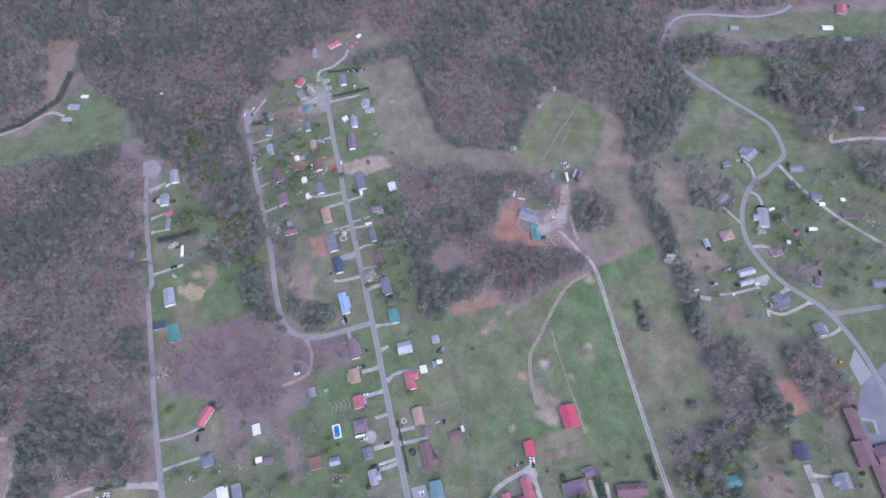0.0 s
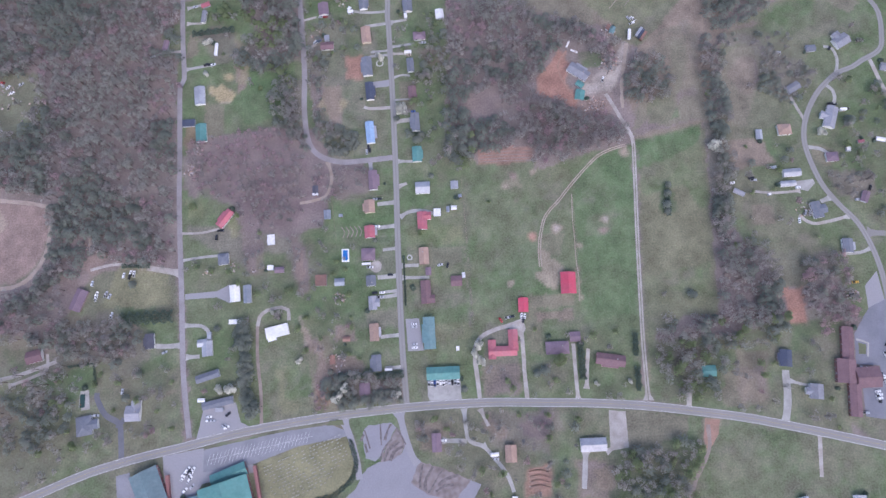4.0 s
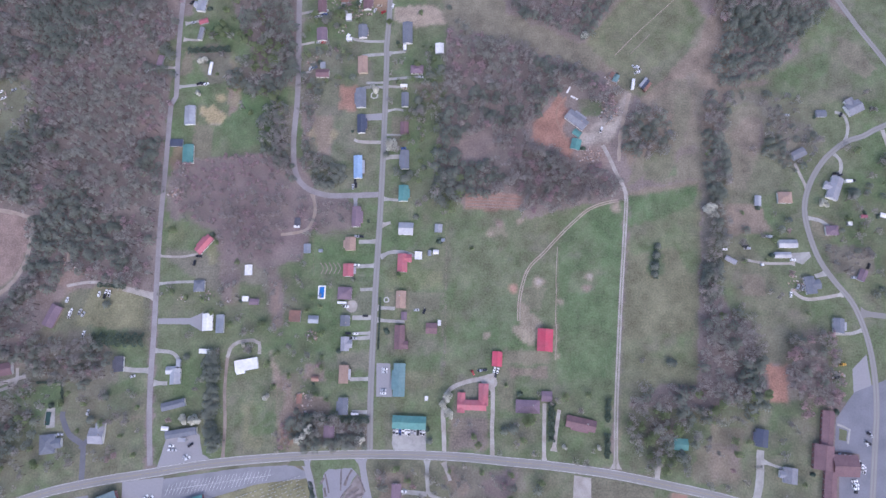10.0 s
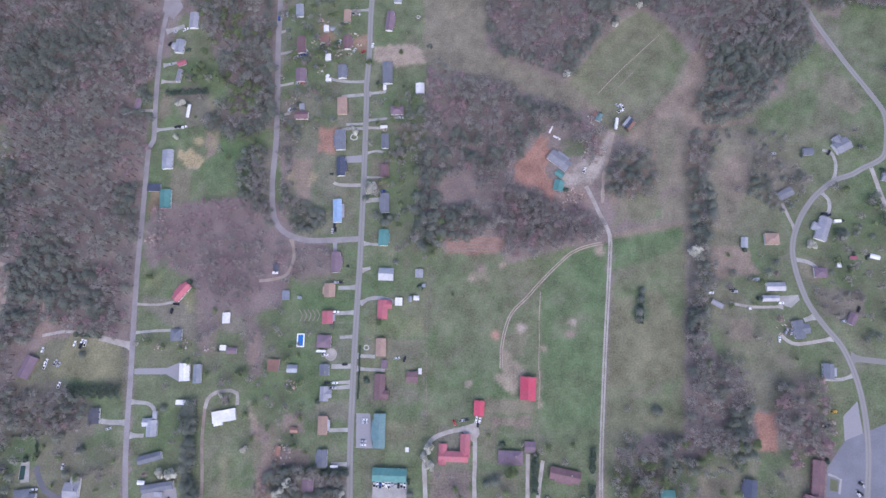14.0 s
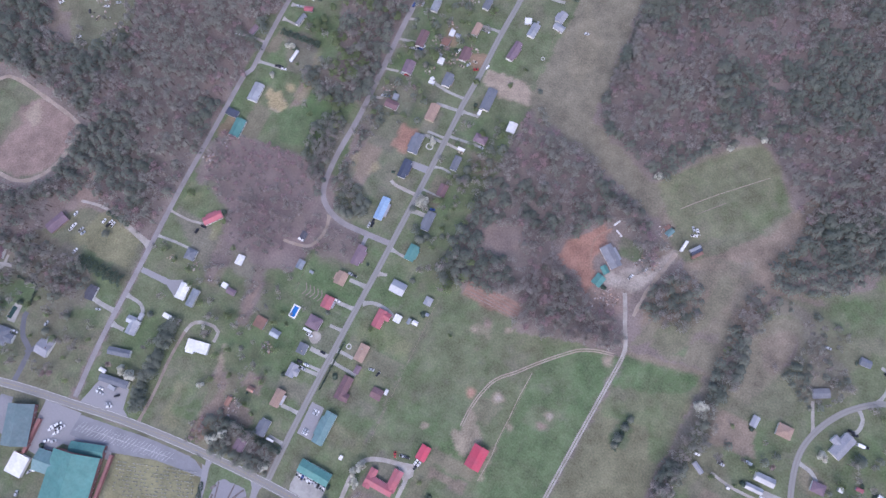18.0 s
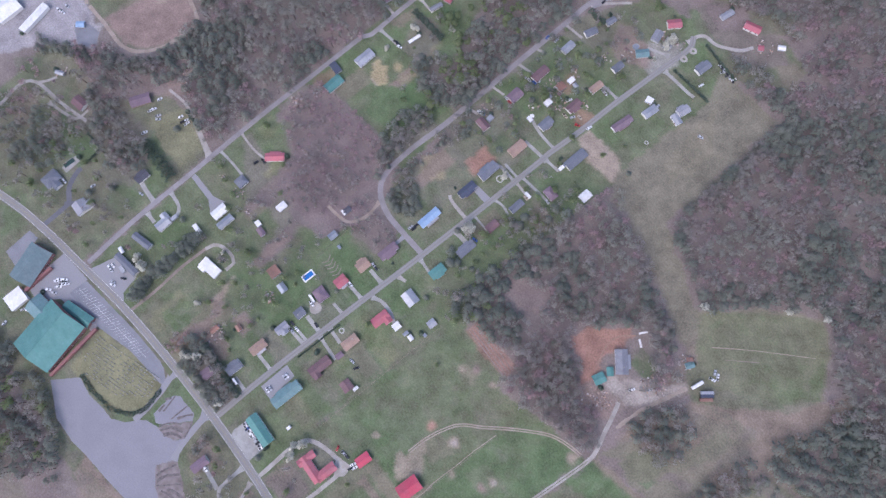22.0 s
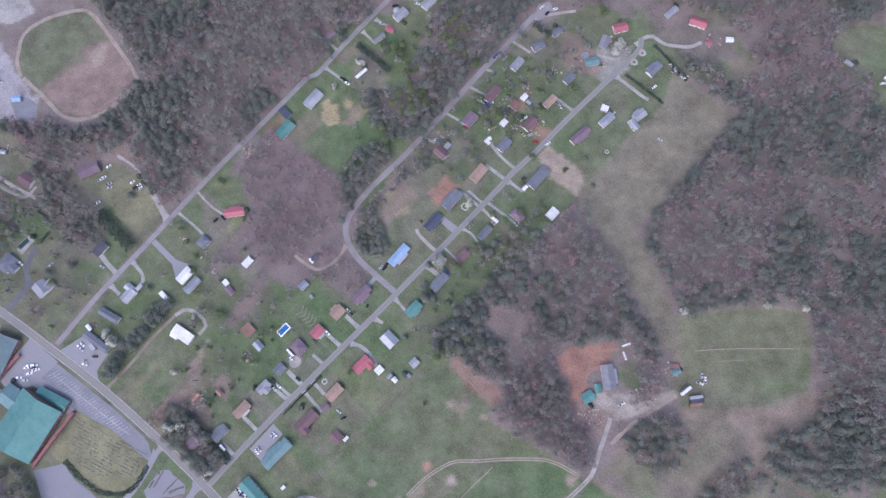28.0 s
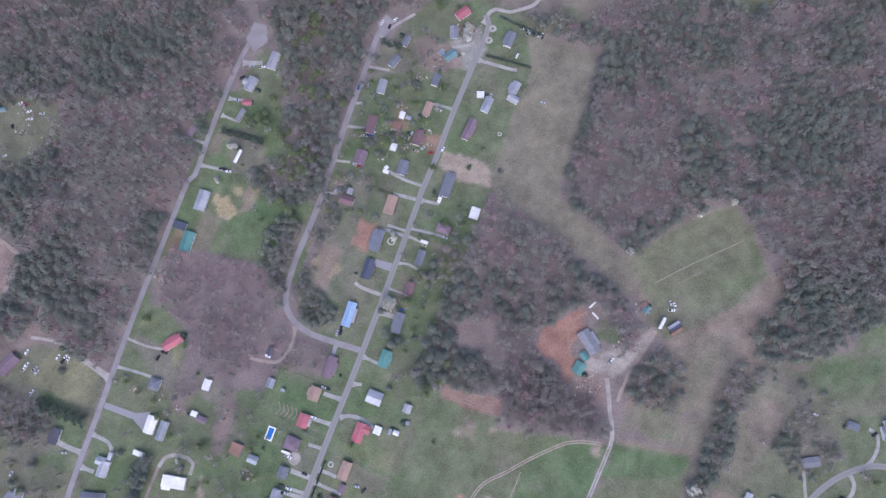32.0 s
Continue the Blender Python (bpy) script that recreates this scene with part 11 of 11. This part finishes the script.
tree('maple', 244.6, -176.4, 1.00, 36, 'reddish budding tree in a yard')
tree('maple', -244.3, -152.7, 0.90, 124, 'reddish budding tree in a yard')
tree('maple', -226.0, -148.4, 1.00, 96, 'reddish budding tree in a yard')
tree('maple', -289.9, -197.0, 1.00, 207, 'reddish budding tree in a yard')
tree('maple', -78.6, -157.7, 0.60, 36, 'reddish budding tree in a yard')
tree('maple', -44.3, -142.2, 0.80, 336, 'reddish budding tree in a yard')
tree('maple', -45.4, 137.3, 0.70, 275, 'reddish budding tree in a yard')
tree('maple', 35.7, -231.9, 0.80, 168, 'reddish budding tree in a yard')
tree('maple', 351.7, -135.3, 1.10, 262, 'reddish budding tree in a yard')
tree('bare', -126.9, -83.9, 0.90, 304, 'bare grey garden tree on a lawn')
tree('bare', -117.7, -76.8, 0.80, 136, 'bare grey garden tree on a lawn')
tree('bare', -83.8, -84.7, 0.90, 312, 'bare grey garden tree on a lawn')
tree('bare', -74.4, -80.1, 0.80, 135, 'bare grey garden tree on a lawn')
tree('bare', -66.9, -89.9, 0.70, 214, 'bare grey garden tree on a lawn')
tree('bare', -129.2, -163.7, 0.60, 226, 'bare grey garden tree on a lawn')
tree('bare', -45.5, -85.5, 0.50, 239, 'bare grey garden tree on a lawn')
tree('bare', -99.8, -47.4, 0.90, 227, 'bare grey garden tree on a lawn')
tree('bare', -90.0, -50.1, 0.80, 20, 'bare grey garden tree on a lawn')
tree('bare', -125.7, -18.9, 0.90, 289, 'bare grey garden tree on a lawn')
tree('bare', -106.0, -117.8, 0.80, 129, 'bare grey garden tree on a lawn')
tree('bare', -100.6, -132.0, 0.90, 150, 'bare grey garden tree on a lawn')
tree('bare', -75.4, -118.4, 0.70, 287, 'bare grey garden tree on a lawn')
tree('bare', -68.0, -127.9, 0.80, 5, 'bare grey garden tree on a lawn')
tree('bare', 33.8, -7.0, 1.00, 179, 'bare grey garden tree on a lawn')
tree('bare', 38.8, -2.0, 0.90, 289, 'bare grey garden tree on a lawn')
tree('bare', 41.7, 29.6, 0.80, 136, 'bare grey garden tree on a lawn')
tree('bare', 32.3, 78.8, 0.90, 223, 'bare grey garden tree on a lawn')
tree('bare', -52.6, 171.1, 0.80, 322, 'bare grey garden tree on a lawn')
tree('bare', -46.7, 159.8, 0.70, 5, 'bare grey garden tree on a lawn')
tree('bare', -50.5, 137.4, 0.80, 189, 'bare grey garden tree on a lawn')
tree('bare', -39.6, 126.3, 0.60, 319, 'bare grey garden tree on a lawn')
tree('bare', -43.5, 228.1, 0.80, 41, 'bare grey garden tree on a lawn')
tree('bare', -41.6, 255.4, 0.80, 209, 'bare grey garden tree on a lawn')
tree('bare', -38.0, 273.4, 0.80, 1, 'bare grey garden tree on a lawn')
tree('bare', -41.7, 248.0, 0.90, 171, 'bare grey garden tree on a lawn')
tree('bare', -66.2, 254.2, 0.80, 145, 'bare grey garden tree on a lawn')
tree('bare', -34.7, 226.5, 0.90, 182, 'bare grey garden tree on a lawn')
tree('bare', -46.9, 189.8, 0.80, 151, 'bare grey garden tree on a lawn')
tree('bare', -58.0, 164.5, 0.80, 197, 'bare grey garden tree on a lawn')
tree('bare', -26.1, 175.8, 0.70, 75, 'bare grey garden tree on a lawn')
tree('bare', -194.1, -189.6, 1.10, 73, 'bare grey garden tree on a lawn')
tree('bare', -201.5, -185.0, 1.00, 330, 'bare grey garden tree on a lawn')
tree('bare', -207.9, -189.3, 1.00, 200, 'bare grey garden tree on a lawn')
tree('bare', -216.7, -171.3, 0.90, 140, 'bare grey garden tree on a lawn')
tree('bare', -241.8, -215.2, 1.10, 214, 'bare grey garden tree on a lawn')
tree('bare', -234.3, -221.8, 1.00, 308, 'bare grey garden tree on a lawn')
tree('bare', -271.6, -232.0, 0.90, 343, 'bare grey garden tree on a lawn')
tree('bare', -199.1, -82.5, 0.70, 163, 'bare grey garden tree on a lawn')
tree('bare', 214.9, -132.9, 0.70, 108, 'bare grey garden tree on a lawn')
tree('bare', 315.5, 45.3, 0.90, 190, 'bare grey garden tree on a lawn')
tree('bare', 318.4, -30.1, 0.70, 222, 'bare grey garden tree on a lawn')
tree('bare', 290.4, -30.4, 0.80, 104, 'bare grey garden tree on a lawn')
tree('bare', 293.5, -106.0, 0.80, 139, 'bare grey garden tree on a lawn')
tree('bare', 270.5, -203.1, 0.90, 343, 'bare grey garden tree on a lawn')
tree('bare', 263.0, -192.1, 0.90, 270, 'bare grey garden tree on a lawn')
tree('bare', 327.6, -235.9, 1.10, 69, 'bare grey garden tree on a lawn')
tree('bare', 60.1, -232.2, 0.90, 221, 'bare grey garden tree on a lawn')
tree('bare', 46.9, -223.6, 0.80, 40, 'bare grey garden tree on a lawn')
tree('bare', 73.6, -226.1, 0.90, 120, 'bare grey garden tree on a lawn')
tree('bare', 42.2, -240.4, 0.80, 236, 'bare grey garden tree on a lawn')
tree('bare', 91.9, -241.4, 0.90, 355, 'bare grey garden tree on a lawn')
tree('bare', 110.8, -232.1, 0.90, 3, 'bare grey garden tree on a lawn')
tree('bare', 166.0, -172.9, 0.80, 157, 'bare grey garden tree on a lawn')
tree('bare', 143.6, -168.1, 0.50, 160, 'bare grey garden tree on a lawn')
tree('bare', 79.4, -184.9, 0.60, 65, 'bare grey garden tree on a lawn')
tree('bare', 327.0, -180.0, 0.90, 339, 'bare grey garden tree on a lawn')
tree('bare', -140.8, -163.5, 0.70, 29, 'bare grey garden tree on a lawn')
tree('bare', 383.7, -57.4, 1.10, 115, 'bare grey garden tree on a lawn')
tree('bare', 363.1, -128.6, 1.20, 129, 'bare grey garden tree on a lawn')
tree('bare', 402.6, -44.5, 1.00, 141, 'bare grey garden tree on a lawn')
tree('bare', 458.6, -47.1, 1.00, 0, 'bare grey garden tree on a lawn')
tree('bare', 300.8, -35.4, 1.00, 256, 'bare grey garden tree on a lawn')
tree('bare', 501.0, 27.5, 1.00, 14, 'bare grey garden tree on a lawn')
tree('bare', 420.6, 83.0, 0.90, 5, 'bare grey garden tree on a lawn')
tree('bare', 417.8, 99.0, 0.80, 37, 'bare grey garden tree on a lawn')
tree('bare', 421.8, 36.1, 1.00, 151, 'bare grey garden tree on a lawn')

# shrubs beside the houses
for spot_house in list(SPOTS)[::3]:
    hx, hy, hr = spot_house
    turn = random.uniform(0, 6.283)
    sx, sy = hx + (hr + 1.5) * math.cos(turn), hy + (hr + 1.5) * math.sin(turn)
    if any((np.hypot(line[:, 0] - sx, line[:, 1] - sy) < half + 3.5).any() for line, half in LINES):
        continue
    tree("shrub", sx, sy, random.uniform(0.7, 1.4), random.randrange(360), "small dark evergreen shrub beside a house wall", "shrub", "shrub")

# hedges
hedge('low dark hedge round a cemetery lawn', -96.7, -276.7, -79.6, -276.4, 3.4, 0.9)
hedge('low dark hedge round a cemetery lawn', -79.6, -276.4, -58.3, -272.7, 3.4, 0.9)
hedge('low dark hedge round a cemetery lawn', -58.3, -272.7, -44.3, -262.1, 3.4, 0.9)
hedge('low dark hedge round a cemetery lawn', -44.3, -262.1, -40.2, -249.9, 3.4, 0.9)
hedge('low dark hedge round a cemetery lawn', -40.2, -249.9, -45.2, -231.5, 3.4, 0.9)
hedge('long dark evergreen hedge behind a garden', -52.8, -182.6, -26.4, -183.3, 5.0, 3.5)
hedge('long dark evergreen hedge behind a garden', -23.6, -183.7, -0.1, -183.7, 4.5, 3.2)
hedge('tall dark evergreen row beside a cottage', -79.6, 257.0, -60.9, 258.0, 5.0, 4.5)
hedge('dark hedge round a far field', -272.0, 389.7, -283.5, 350.1, 5.0, 4.0)
hedge('dark hedge round a far field', -283.5, 350.1, -319.9, 322.7, 5.0, 4.0)
hedge('dark hedge round a far field', -319.9, 322.7, -353.0, 317.9, 5.0, 4.0)
hedge('tall dark evergreen hedge along a field', -232.2, -126.0, -188.2, -125.0, 9.0, 5.0)
hedge('long clipped dark hedge beside a driveway', 143.7, -167.2, 142.7, -197.3, 4.5, 3.0)
hedge('clipped dark hedge beside a lane', 188.5, -162.6, 187.0, -181.3, 4.0, 3.0)
hedge('clipped dark hedge beside a lane', 186.8, -189.2, 185.7, -208.4, 4.0, 3.0)
hedge('dark clipped hedge along a lawn', 10.1, 275.2, 50.7, 277.2, 2.2, 2.5)
hedge('dark hedge behind a yard', 9.8, 313.1, 51.4, 308.4, 2.0, 2.5)
hedge('dark hedge round a small lawn', -273.7, -161.3, -252.8, -159.8, 1.6, 2.0)
hedge('dark hedge round a small lawn', -252.7, -160.7, -249.9, -177.5, 1.6, 2.0)
hedge('tall dark hedge in a garden', -180.6, 135.8, -142.4, 138.2, 5.0, 4.0)
hedge('scrubby row in a field', 232.1, -39.4, 230.5, -66.6, 3.5, 2.5)
hedge('low scrubby hedge along a street verge', 4.0, -86.4, 4.0, -129.2, 1.2, 0.9)
hedge('dark hedge behind gardens', -210.1, -81.3, -234.5, -79.9, 3.0, 2.5)
